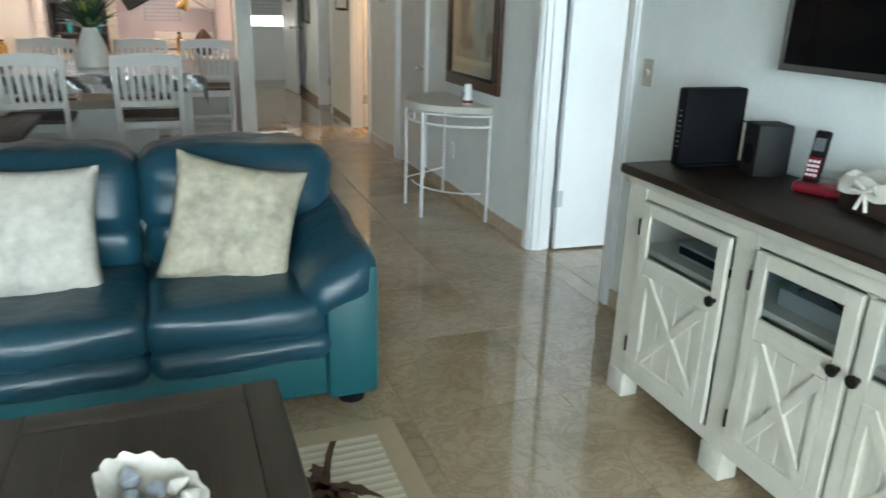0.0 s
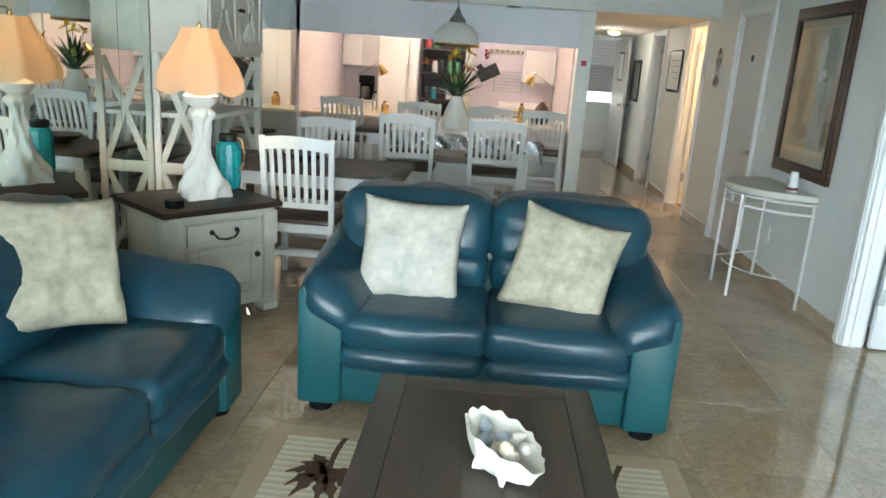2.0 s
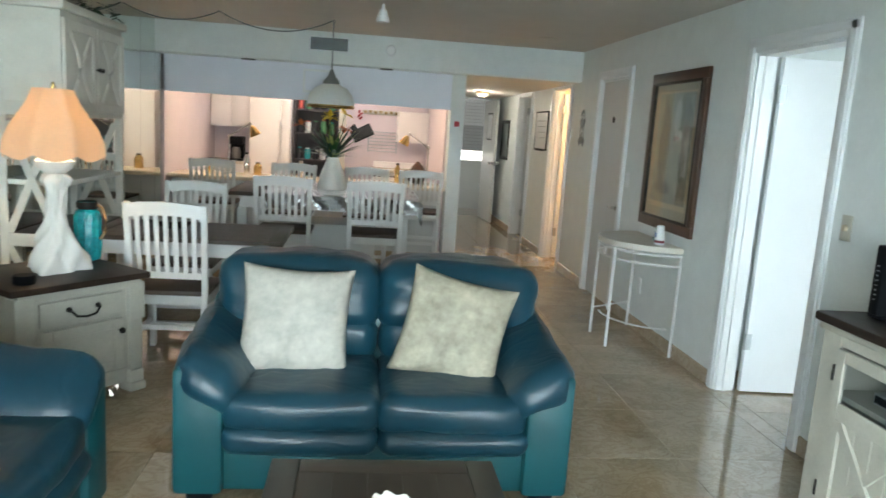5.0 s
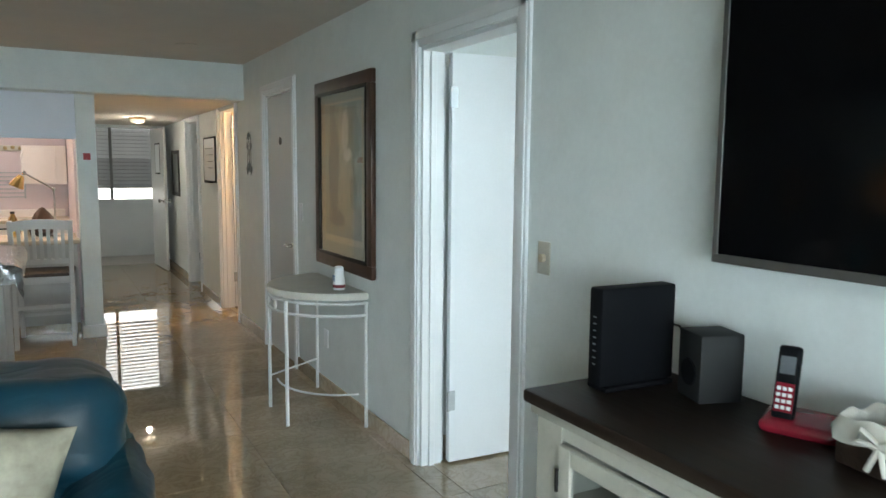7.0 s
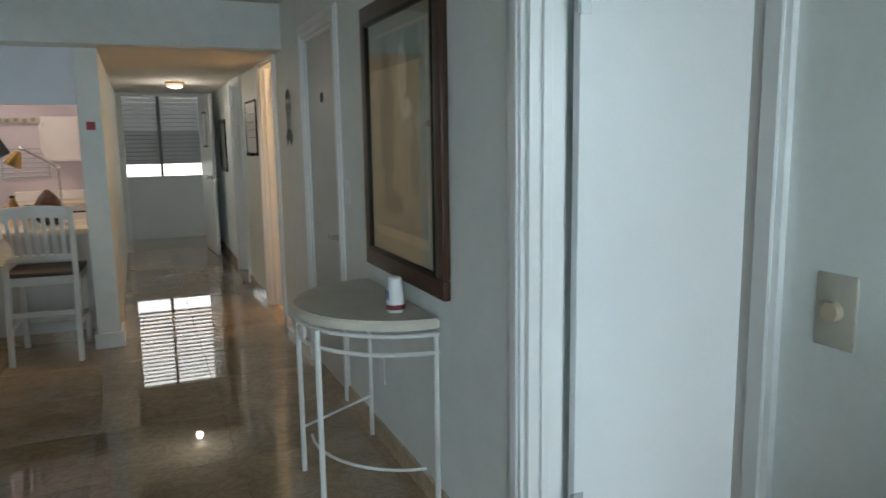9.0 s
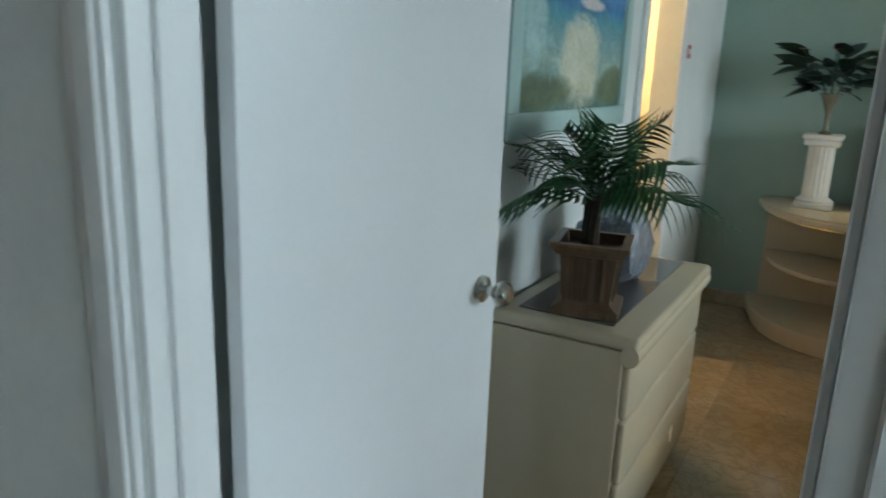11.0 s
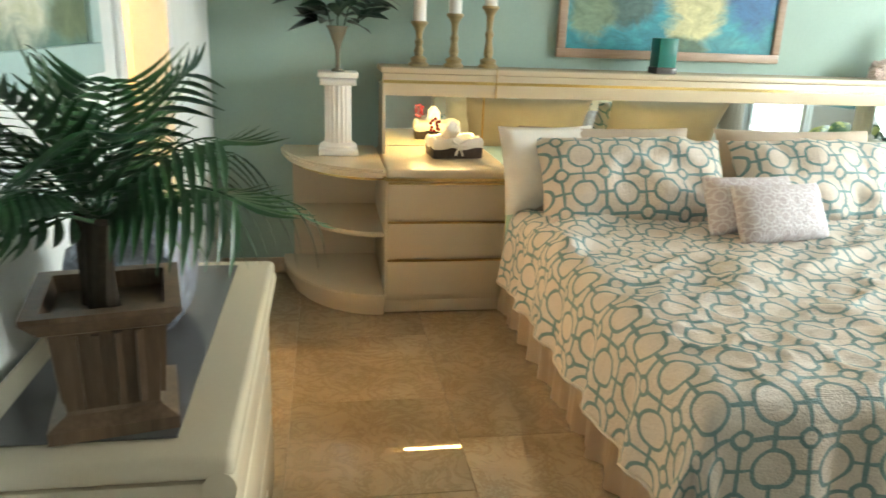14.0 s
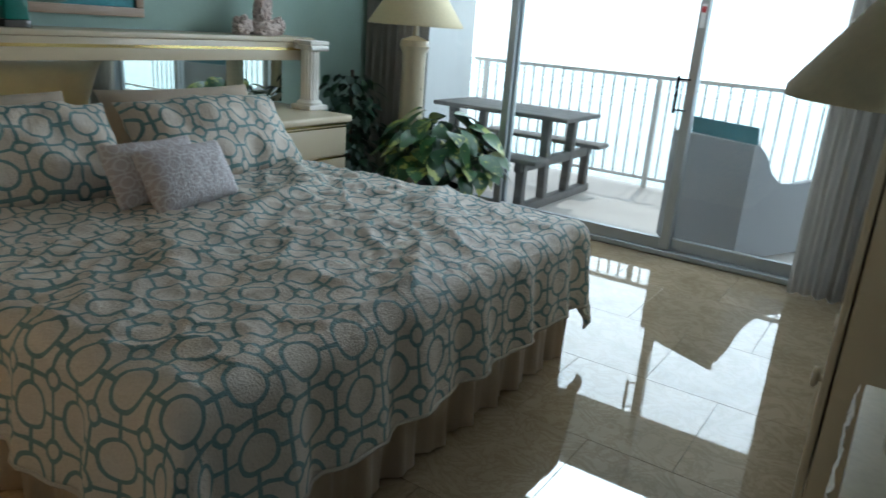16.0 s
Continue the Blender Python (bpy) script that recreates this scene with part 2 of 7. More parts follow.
def tube(points, r, segs=8, bm=None, taper=1.0):
    """A round rod along points."""
    bm = bm or bmesh.new()
    points = [Vector(p) for p in points]
    rings = []
    for i, p in enumerate(points):
        way = (points[min(i + 1, len(points) - 1)] - points[max(i - 1, 0)]).normalized()
        side = way.cross(Vector((0, 0, 1)))
        side = side.normalized() if side.length > 0.05 else way.cross(Vector((0, 1, 0))).normalized()
        top = side.cross(way)
        k = r * (1 + (taper - 1) * i / max(1, len(points) - 1))
        rings.append([bm.verts.new(p + k * (math.cos(a) * side + math.sin(a) * top)) for a in (2 * math.pi * j / segs for j in range(segs))])
    for p, q in zip(rings, rings[1:]):
        for i in range(segs):
            bm.faces.new((p[i], p[(i + 1) % segs], q[(i + 1) % segs], q[i]))
    bm.faces.new(rings[0][::-1])
    bm.faces.new(rings[-1])
    return bm


def cushion(w, d, h, bulge=0.5, wrinkle=0.0, n=14, seed=0, pinch=0.0, bm=None, m=None):
    """A soft block w x d x h round its middle, full in the middle and thin at the rim."""
    bm = bm or bmesh.new()
    m = m or Matrix()
    grid = {}
    for s in (1, -1):
        for i in range(n + 1):
            for j in range(n + 1):
                u, v = 2 * i / n - 1, 2 * j / n - 1
                rim = i in (0, n) or j in (0, n)
                if rim and s < 0:
                    grid[s, i, j] = grid[1, i, j]
                    continue
                e = (max(0.0, 1 - abs(u) ** 2.6) * max(0.0, 1 - abs(v) ** 2.6)) ** bulge
                x = u * w / 2 * (1 - pinch * (1 - abs(v) ** 2) * abs(u))
                y = v * d / 2 * (1 - pinch * (1 - abs(u) ** 2) * abs(v))
                z = s * h / 2 * e
                if wrinkle and not rim:
                    z += wrinkle * noise.fractal((x * 7 + seed, y * 7, s + seed), 0.8, 2.0, 4)
                grid[s, i, j] = bm.verts.new(m @ Vector((x, y, z)))
        for i in range(n):
            for j in range(n):
                f = (grid[s, i, j], grid[s, i + 1, j], grid[s, i + 1, j + 1], grid[s, i, j + 1])
                bm.faces.new(f if s > 0 else f[::-1])
    return bm


def soft_box(x0, x1, y0, y1, z0, z1, r, wrinkle=0.0, cuts=5, seed=0, swell=0.0):
    """A padded block with round edges, swollen sides and folds."""
    bm = box(x0, x1, y0, y1, z0, z1, r, 4)
    bmesh.ops.subdivide_edges(bm, edges=[e for e in bm.edges if e.calc_length() > 0.12], cuts=cuts, use_grid_fill=True)
    c, s = Vector(((x0 + x1) / 2, (y0 + y1) / 2, (z0 + z1) / 2)), Vector((x1 - x0, y1 - y0, z1 - z0)) / 2
    for v in bm.verts:
        q = v.co - c
        u = [q[k] / s[k] for k in range(3)]
        push = Vector((0, 0, 0))
        for k in range(3):
            o = [u[j] for j in range(3) if j != k]
            if abs(u[k]) > 0.8:
                push[k] = math.copysign(swell * (1 - o[0] ** 2) * (1 - o[1] ** 2), u[k])
        fold = wrinkle * noise.fractal((v.co.x * 6 + seed, v.co.y * 6, v.co.z * 6), 0.9, 2.0, 3)
        v.co += push + Vector((u[0], u[1], u[2])) * fold
    return bm


def wall_x(name, x0, x1, y0, y1, z1, holes, material, label, skirt=0):
    """A wall along y with openings (y0, y1, bottom, top)."""
    bm = bmesh.new()
    y = y0
    for a, b, lo, hi in sorted(holes):
        box(x0, x1, y, a, 0, z1, bm=bm)
        if lo > 0:
            box(x0, x1, a, b, 0, lo, bm=bm)
        box(x0, x1, a, b, hi, z1, bm=bm)
        y = b
    box(x0, x1, y, y1, 0, z1, bm=bm)
    return single(name, bm, material, Matrix(), label, "wall", kind="structure", smooth=0)


def wall_y(name, y0, y1, x0, x1, z1, holes, material, label, z0=0.0):
    bm = bmesh.new()
    x = x0
    for a, b, lo, hi in sorted(holes):
        box(x, a, y0, y1, z0, z1, bm=bm)
        if lo > z0:
            box(a, b, y0, y1, z0, lo, bm=bm)
        if hi < z1:
            box(a, b, y0, y1, hi, z1, bm=bm)
        x = b
    box(x, x1, y0, y1, z0, z1, bm=bm)
    return single(name, bm, material, Matrix(), label, "wall", kind="structure", smooth=0)


def struct(name, bm, material, label, category, smooth=0):
    return single(name, bm, material, Matrix(), label, category, kind="structure", smooth=smooth)


# ---- structure ----
ROOM_L, SOFFIT, CEIL, HALL = -4.33, 7.87, 2.38, 2.07
NORTH, EAST, SOUTH = 4.49, 4.37, -0.85
wall_x("wall_east", 0, 0.12, SOUTH, 12.85, 2.5, [(3.585, 4.395, 0, 2.05), (6.42, 7.17, 0, 2.05), (8.22, 8.94, 0, 2.05), (10.1, 10.88, 0, 2.03)], M_WALL, "white textured plaster wall between living room and bedroom")
struct("wall_west", box(ROOM_L - 0.12, ROOM_L - 0.012, SOUTH, 12.85, 0, 2.5), M_WALL, "white plaster wall behind the mirrors", "wall")
wall_y("wall_south", SOUTH - 0.12, SOUTH, ROOM_L, 0.12, 2.5, [(-3.9, -0.4, 0, 2.15)], M_WALL, "white plaster wall with a wide glass door opening")
wall_y("wall_entry", 12.85, 12.97, ROOM_L, 0.12, 2.5, [(-1.12, -0.14, 0, 2.03)], M_WALL, "white plaster wall with the front door opening")
struct("ceiling_living", box(ROOM_L, 0, SOUTH, SOFFIT, CEIL, CEIL + 0.1), M_CEIL, "beige plaster living room ceiling", "ceiling")
bm = box(-1.2, 0, SOFFIT, 12.85, HALL, CEIL + 0.1)
box(ROOM_L, -1.2, SOFFIT, 8.2, HALL, CEIL + 0.1, bm=bm)
struct("soffit", bm, M_WALL, "white plaster soffit over kitchen opening and hall", "soffit")
struct("ceiling_kitchen", box(ROOM_L, -1.33, 8.2, 10.8, CEIL, CEIL + 0.1), M_CEIL, "plain white kitchen ceiling", "ceiling")
struct("ceiling_hall", box(-1.19, 0, SOFFIT + 0.1, 12.85, HALL - 0.004, HALL), M_CEIL, "glossy cream hall ceiling", "ceiling")
struct("column_1", box(-1.34, -1.19, 8.12, 8.36, 0, HALL, 0.004), M_WALL, "white plaster column end of the hall wall", "column")
struct("wall_hall", box(-1.33, -1.19, 8.36, 12.85, 0, CEIL), M_WALL, "white plaster wall between kitchen and hall", "wall")
struct("column_base", box(-1.36, -1.17, 8.09, 8.4, 0, 0.11, 0.006), M_TRIM, "white painted column base", "baseboard")
struct("kitchen_header", box(ROOM_L, -1.34, 8.13, 8.23, 1.70, HALL), M_BAND, "pale blue-white header panel over the kitchen opening", "header")
struct("wall_kitchen_back", box(ROOM_L, -1.33, 10.7, 10.82, 0, CEIL), M_PINK, "pale pink painted kitchen wall", "wall")
struct("wall_kitchen_side", box(ROOM_L - 0.01, ROOM_L + 0.02, 8.13, 10.7, 0, CEIL), M_PINK, "pale pink kitchen side wall", "wall")
struct("wall_kitchen_right", box(-1.36, -1.332, 8.36, 10.7, 0, CEIL), M_PINK, "pale pink kitchen side wall", "wall")

# bedroom
struct("wall_bed_head", box(EAST, EAST + 0.12, SOUTH, NORTH + 0.12, 0, 2.5), M_SAGE, "sage green painted wall behind the bed", "wall")
wall_y("wall_bed_north", NORTH, NORTH + 0.12, 0.12, EAST, 2.5, [(2.62, 3.26, 0, 2.05)], M_WALL, "white wall with the bathroom doorway")
wall_y("wall_bed_south", SOUTH - 0.12, SOUTH, 0.12, EAST + 0.12, 2.5, [(0.72, 4.02, 0, 2.15)], M_WALL, "white wall round the sliding glass door")
struct("ceiling_bed", box(0.12, EAST, SOUTH, NORTH, CEIL, CEIL + 0.1), M_CEIL, "white bedroom ceiling", "ceiling")
# bathrooms behind the two lit doorways
M_WARM = surface("cream_bathroom_paint", (0.75, 0.66, 0.5), 0.5, vary=0.04)
bm = box(2.0, 2.1, 4.61, 6.4, 0, 2.4)
box(3.7, 3.8, 4.61, 6.4, 0, 2.4, bm=bm)
box(2.0, 3.8, 6.4, 6.5, 0, 2.4, bm=bm)
struct("wall_bath", bm, M_WARM, "cream painted bathroom walls", "wall")
struct("ceiling_bath", box(2.0, 3.8, 4.61, 6.5, 2.4, 2.5), M_WARM, "cream bathroom ceiling", "ceiling")
bm = box(0.12, 1.7, 7.7, 7.8, 0, 2.4)
box(0.12, 1.7, 9.4, 9.5, 0, 2.4, bm=bm)
box(1.7, 1.8, 7.7, 9.5, 0, 2.4, bm=bm)
struct("wall_bath_hall", bm, M_WARM, "cream painted hall bathroom walls", "wall")
struct("ceiling_bath_hall", box(0.12, 1.8, 7.7, 9.5, 2.4, 2.5), M_WARM, "cream hall bathroom ceiling", "ceiling")
bm = box(0.12, 2.2, 9.8, 9.9, 0, 2.4)
box(0.12, 2.2, 11.4, 11.5, 0, 2.4, bm=bm)
box(2.2, 2.3, 9.8, 11.5, 0, 2.4, bm=bm)
box(0.12, 2.3, 9.8, 11.5, 2.4, 2.5, bm=bm)
struct("wall_spare", bm, M_WALL, "plain white walls of a dark spare room", "wall")
# outside corridor beyond the front door
M_SHUT = surface("grey_louvre_paint", (0.16, 0.16, 0.15), 0.5)
M_SHUTP = surface("pale_louvre_paint", (0.34, 0.34, 0.33), 0.5)
struct("corridor_parapet", box(-3.0, 1.5, 14.1, 14.25, 0, 0.93), M_DOORG, "white corridor parapet wall", "parapet")
struct("corridor_beam", box(-3.0, 1.5, 14.1, 14.25, 2.3, 2.5), M_DOORG, "pale corridor beam", "wall")
# inner and end walls are out of view, added to keep stray light out
struct("corridor_inner_light_block", box(0.12, 1.5, 12.85, 12.97, 0, 2.6), M_DOORG, "pale unseen wall added to stop light leaking into the corridor", "wall")
struct("corridor_end_light_blocks", box(1.5, 1.6, 12.97, 14.25, 0, 2.6, bm=box(-3.1, -3.0, 12.97, 14.25, 0, 2.6)), M_DOORG, "pale unseen end walls added to keep the corridor dim", "wall")
struct("corridor_ceiling", box(-3.0, 1.5, 12.97, 14.25, 2.5, 2.6), M_DOORG, "pale corridor ceiling", "ceiling")
shut = thing("corridor_louvre", pose(-0.75, 14.17, 1.1), "grey and white metal louvred shutter above the corridor parapet", "shutter")
for k in range(19):
    part("slat", box(-2.2, 2.2, -0.07, 0.07, -0.003, 0.003), M_SHUT if k < 8 else M_SHUTP, shut, m=pose(0, 0, 0.04 + 0.06 * k, 25, 0, 0))
for x in (-2.22, 0.1, 2.22):
    part("frame", box(x - 0.02, x + 0.02, -0.075, 0.075, -0.17, 1.2), M_SHUT, shut)

# mirrored wall in tall panels
mw = thing("mirror_wall", pose(ROOM_L, 0, 0), "floor to ceiling mirror panels with bevelled seams", "mirror", kind="structure")
edges = [-0.8, 0.55, 1.85, 3.1, 4.31, 5.0, 6.2, 7.4, 7.865]
for a, b in zip(edges, edges[1:]):
    part("mirror_panel", box(-0.012, 0, a + 0.002, b - 0.002, 0.08, CEIL - 0.002), M_MIRROR, mw, smooth=0)
part("mirror_panel", box(-0.012, 0, 7.868, 8.12, 0.08, HALL - 0.002), M_MIRROR, mw, smooth=0)
struct("baseboard_west", box(ROOM_L - 0.012, ROOM_L + 0.01, SOUTH, SOFFIT, 0, 0.08), M_BASEB, "cream marble skirting under the mirrors", "baseboard")

# skirtings on the east wall
bm = bmesh.new()
for a, b in ((SOUTH, 3.50), (4.48, 6.34), (7.25, 8.14), (9.02, 10.02), (10.96, 12.85)):
    box(-0.014, 0, a, b, 0, 0.095, 0.003, 1, bm)
struct("baseboard_east", bm, M_BASEB, "cream marble skirting along the white wall", "baseboard")
bm = box(0.12, 2.55, NORTH - 0.014, NORTH, 0, 0.095, 0.003, 1)
box(3.33, EAST, NORTH - 0.014, NORTH, 0, 0.095, 0.003, 1, bm)
box(EAST - 0.014, EAST, SOUTH, NORTH - 0.014, 0, 0.095, 0.003, 1, bm)
box(0.12, 0.134, SOUTH, 3.52, 0, 0.095, 0.003, 1, bm)
struct("baseboard_bed", bm, M_BASEB, "cream marble skirting round the bedroom", "baseboard")


def casing(name, y0, y1, top, x_face, side, label, w=0.08, inner=True):
    """Door lining and stepped trim of an opening in a wall along y; side -1 faces the living room."""
    ob = thing(name, pose(0, 0, 0), label, "door frame", kind="structure")
    bm = bmesh.new()
    for a, b in ((y0 - w, y0), (y1, y1 + w)):
        box(x_face, x_face + side * 0.016, a, b, 0, top + w, 0.004, 2, bm)
        box(x_face + side * 0.016, x_face + side * 0.024, a + 0.012, b - 0.03, 0, top + w - 0.012, 0.003, 1, bm)
    box(x_face, x_face + side * 0.016, y0, y1, top, top + w, 0.004, 2, bm)
    box(x_face + side * 0.016, x_face + side * 0.024, y0 - w + 0.012, y1 + w - 0.012, top + 0.03, top + w - 0.012, 0.003, 1, bm)
    part("trim", bm, M_TRIM, ob)
    if inner:
        bm = bmesh.new()
        for a, b in ((y0, y0 + 0.01), (y1 - 0.018, y1)):
            box(0.002, 0.118, a, b, 0, top, 0.002, 1, bm)
        box(0.002, 0.118, y0 + 0.01, y1 - 0.018, top - 0.018, top, 0.002, 1, bm)
        for a, b in ((y1 - 0.03, y1 - 0.018),):
            box(0.04, 0.07, a, b, 0, top - 0.018, 0.002, 1, bm)
        part("lining", bm, M_TRIM, ob)
    return ob


casing("door_frame_1", 3.585, 4.395, 2.05, 0, -1, "white stepped wooden frame of the bedroom doorway", 0.082)
casing("door_frame_1_inside", 3.585, 4.395, 2.05, 0.12, 1, "white trim on the bedroom side", 0.06, inner=False)
casing("door_frame_2", 6.42, 7.17, 2.05, 0, -1, "white frame round a closed door")
casing("door_frame_3", 8.22, 8.94, 2.05, 0, -1, "white frame of the lit hall doorway")
casing("door_frame_4", 10.1, 10.88, 2.03, 0, -1, "white frame of a dark hall doorway")


def knob(parent, m, material=None):
    k = part("door_knob", lathe([(0.0, -0.075), (0.018, -0.075), (0.027, -0.066), (0.029, -0.055), (0.022, -0.042), (0.012, -0.034), (0.011, -0.012), (0.03, -0.008), (0.033, 0.0)], 20), material or M_CHROME, parent, "polished round chrome knob", m=m)
    return k


def door(name, width, height, m, label, material, knobs=True, hinges=(0.33, 1.82), lever=False):
    """A flush leaf: hinge edge at the origin, width along x, thickness to -y."""
    ob = thing(name, m, label, "door")
    part("leaf", box(0.004, width, -0.036, 0, 0.012, height, 0.002, 1), material, ob)
    if knobs:
        knob(ob, pose(width - 0.065, -0.036, 0.99, -90, 0, 0))
        knob(ob, pose(width - 0.065, 0, 0.99, 90, 0, 0))
        part("latch_plate", box(width - 0.001, width + 0.001, -0.03, -0.006, 0.95, 1.03), M_CHROME, ob)
    for z in hinges:
        bm = tube([(-0.004, -0.043, z - 0.05), (-0.004, -0.043, z + 0.05)], 0.007)
        box(0.0, 0.035, -0.0385, -0.036, z - 0.05, z + 0.05, bm=bm)
        part("hinge", bm, M_ALU, ob)
    return ob


door("bedroom_door", 0.752, 2.03, pose(0.135, 4.374, 0, 0, 0, -3.5), "white flush bedroom door standing wide open", M_DOOR)
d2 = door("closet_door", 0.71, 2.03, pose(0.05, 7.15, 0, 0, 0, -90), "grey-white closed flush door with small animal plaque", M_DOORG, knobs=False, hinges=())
bm = lathe([(0.026, 0), (0.026, 0.008), (0.012, 0.012), (0.012, 0.045)], 16)
part("lever_handle", bm, M_CHROME, d2, m=pose(0.645, -0.036, 0.9, 90, 0, 0))
part("lever", box(0.56, 0.655, -0.085, -0.07, 0.892, 0.91, 0.005), M_CHROME, d2)
part("plaque", lathe([(0.03, 0), (0.03, 0.006)], 12), M_IRON, d2, "small dark round plaque", m=pose(0.36, -0.036, 1.68, 90, 0, 0))
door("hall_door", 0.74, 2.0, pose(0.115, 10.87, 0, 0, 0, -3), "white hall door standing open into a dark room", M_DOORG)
door("bath_door", 0.68, 2.0, pose(0.115, 8.93, 0, 0, 0, 2), "white hall bathroom door standing open", M_DOOR)
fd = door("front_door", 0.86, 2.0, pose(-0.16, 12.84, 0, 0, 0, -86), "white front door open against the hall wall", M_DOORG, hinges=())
part("paper_notice", box(0.32, 0.6, -0.04, -0.037, 1.38, 1.78), M_TRIM, fd, "framed white notice")
part("notice_frame", box(0.30, 0.62, -0.0385, -0.036, 1.36, 1.8), M_BLACK, fd)

# sliding glass doors
def slider(name, x0, x1, top, y, panes, label):
    ob = thing(name, pose(0, y, 0), label, "sliding door", kind="structure")
    bm = box(x0, x1, -0.06, 0.06, 0.004, 0.04, 0.004, 1)
    box(x0, x1, -0.06, 0.06, top - 0.05, top, 0.004, 1, bm)
    box(x0, x0 + 0.05, -0.06, 0.06, 0.04, top - 0.05, 0.004, 1, bm)
    box(x1 - 0.05, x1, -0.06, 0.06, 0.04, top - 0.05, 0.004, 1, bm)
    part("window_frame", bm, M_ALU, ob)
    for a, b, s in panes:
        bm = bmesh.new()
        for p, q in ((a, a + 0.06), (b - 0.06, b)):
            box(p, q, s - 0.018, s + 0.018, 0.04, top - 0.05, 0.004, 1, bm)
        box(a + 0.06, b - 0.06, s - 0.018, s + 0.018, 0.04, 0.12, 0.004, 1, bm)
        box(a + 0.06, b - 0.06, s - 0.018, s + 0.018, top - 0.12, top - 0.05, 0.004, 1, bm)
        f = part("sash", bm, M_ALU, ob)
        g = part("pane", box(a + 0.058, b - 0.058, s - 0.003, s + 0.003, 0.118, top - 0.118), M_PANE, f, smooth=0)
        g.visible_shadow = False
    return ob


sl = slider("window_1", 0.72, 4.02, 2.15, SOUTH - 0.05, ((1.77, 3.13, 0.022), (0.75, 1.83, -0.022), (3.05, 3.99, -0.022)), "grey aluminium sliding glass door to the balcony")
h = part("pull_handle", tube([(1.875, 0.075, 0.94), (1.875, 0.075, 1.17)], 0.011), M_BLACK, sl, "dark metal pull handle")
for z in (0.96, 1.15):
    part("handle_post", tube([(1.81, 0.04, z), (1.875, 0.075, z)], 0.006), M_BLACK, sl)
M_RED = surface("red_sticker", (0.45, 0.05, 0.06), 0.5)
part("warning_sticker", box(1.785, 1.815, 0.04, 0.042, 1.46, 1.60), M_TRIM, sl, "red and white warning sticker")
part("sticker_band", box(1.787, 1.813, 0.0422, 0.0432, 1.55, 1.585), M_RED, sl)
slider("window_2", -3.9, -0.4, 2.15, SOUTH - 0.05, ((-3.87, -2.68, 0.022), (-2.74, -1.55, -0.022), (-1.6, -0.43, 0.022)), "aluminium sliding glass doors of the living room")

# floor tiles
struct("floor", box(ROOM_L, EAST, SOUTH - 0.12, 12.97, -0.12, -0.006), M_GROUT, "polished cream marble tile floor", "floor")
FLOOR = bpy.data.objects["floor"]
# ---- balcony and outside ----
M_CONC = surface("pale_balcony_coating", (0.62, 0.58, 0.54), 0.7, vary=0.06, bump=0.2)
M_SEA = surface("sea_water", (0.10, 0.34, 0.38), 0.25, vary=0.25, scale=0.02, grain=0.5, bump=0.1, depth=0.05)
M_RAIL = surface("white_rail_paint", (0.8, 0.8, 0.78), 0.4, vary=0.03)
struct("balcony_floor", box(-5, 4.75, -3.2, SOUTH - 0.12, -0.2, -0.03), M_CONC, "pale coated balcony floor", "balcony")
struct("balcony_roof", box(-5, 4.75, -3.2, SOUTH - 0.12, 2.5, 2.65), M_TRIM, "white balcony slab above", "balcony")
struct("balcony_wall", box(4.55, 4.75, -2.7, SOUTH - 0.12, -0.03, 2.5), M_TRIM, "cream balcony side wall", "wall")
struct("corridor_floor", box(-3.0, 1.5, 12.97, 14.25, -0.12, -0.01), M_CONC, "pale corridor floor", "floor")
struct("water", box(-3000, 3000, -3000, -60, -21, -20), M_SEA, "blue-green sea reaching the horizon", "sea")
bm = bmesh.new()
bm.faces.new([bm.verts.new(v) for v in ((-900, -420, -20), (900, -420, -20), (900, -420, 420), (-900, -420, 420))])
struct("backdrop", bm, glow("hazy_bright_sky", (0.86, 0.95, 1.0), 14.0), "bright white hazy sky over the sea", "sky")
bm = bmesh.new()
bm.faces.new([bm.verts.new(v) for v in ((900, 460, -20), (-900, 460, -20), (-900, 460, 420), (900, 460, 420))])
struct("backdrop_north", bm, glow("pale_hazy_sky", (0.93, 0.97, 1.0), 1.6), "pale hazy sky beyond the corridor", "sky")
struct("ground", box(-3000, 3000, -60, 3000, -21, -20), surface("sand_ground", (0.45, 0.4, 0.3), 0.9, scale=0.1), "sandy ground far below", "ground")
rail = thing("balcony_rail", pose(0, -3.1, -0.03), "white metal balcony railing with thin balusters", "railing")
part("top_rail", box(-5, 4.75, -0.025, 0.025, 1.04, 1.075, 0.006), M_RAIL, rail)
part("bottom_rail", box(-5, 4.75, -0.015, 0.015, 0.08, 0.11, 0.004), M_RAIL, rail)
me = mesh_of(box(-0.008, 0.008, -0.008, 0.008, 0.11, 1.04), "baluster", M_RAIL, 0)
for k in range(60):
    b = new("baluster", me)
    b.parent, b.location = rail, (-1.8 + k * 0.11, 0, 0)
me = mesh_of(box(-0.025, 0.025, -0.025, 0.025, 0, 1.04, 0.004), "post", M_RAIL, 0)
for k in range(6):
    b = new("post", me)
    b.parent, b.location = rail, (-4.9 + 1.9 * k, 0, 0)

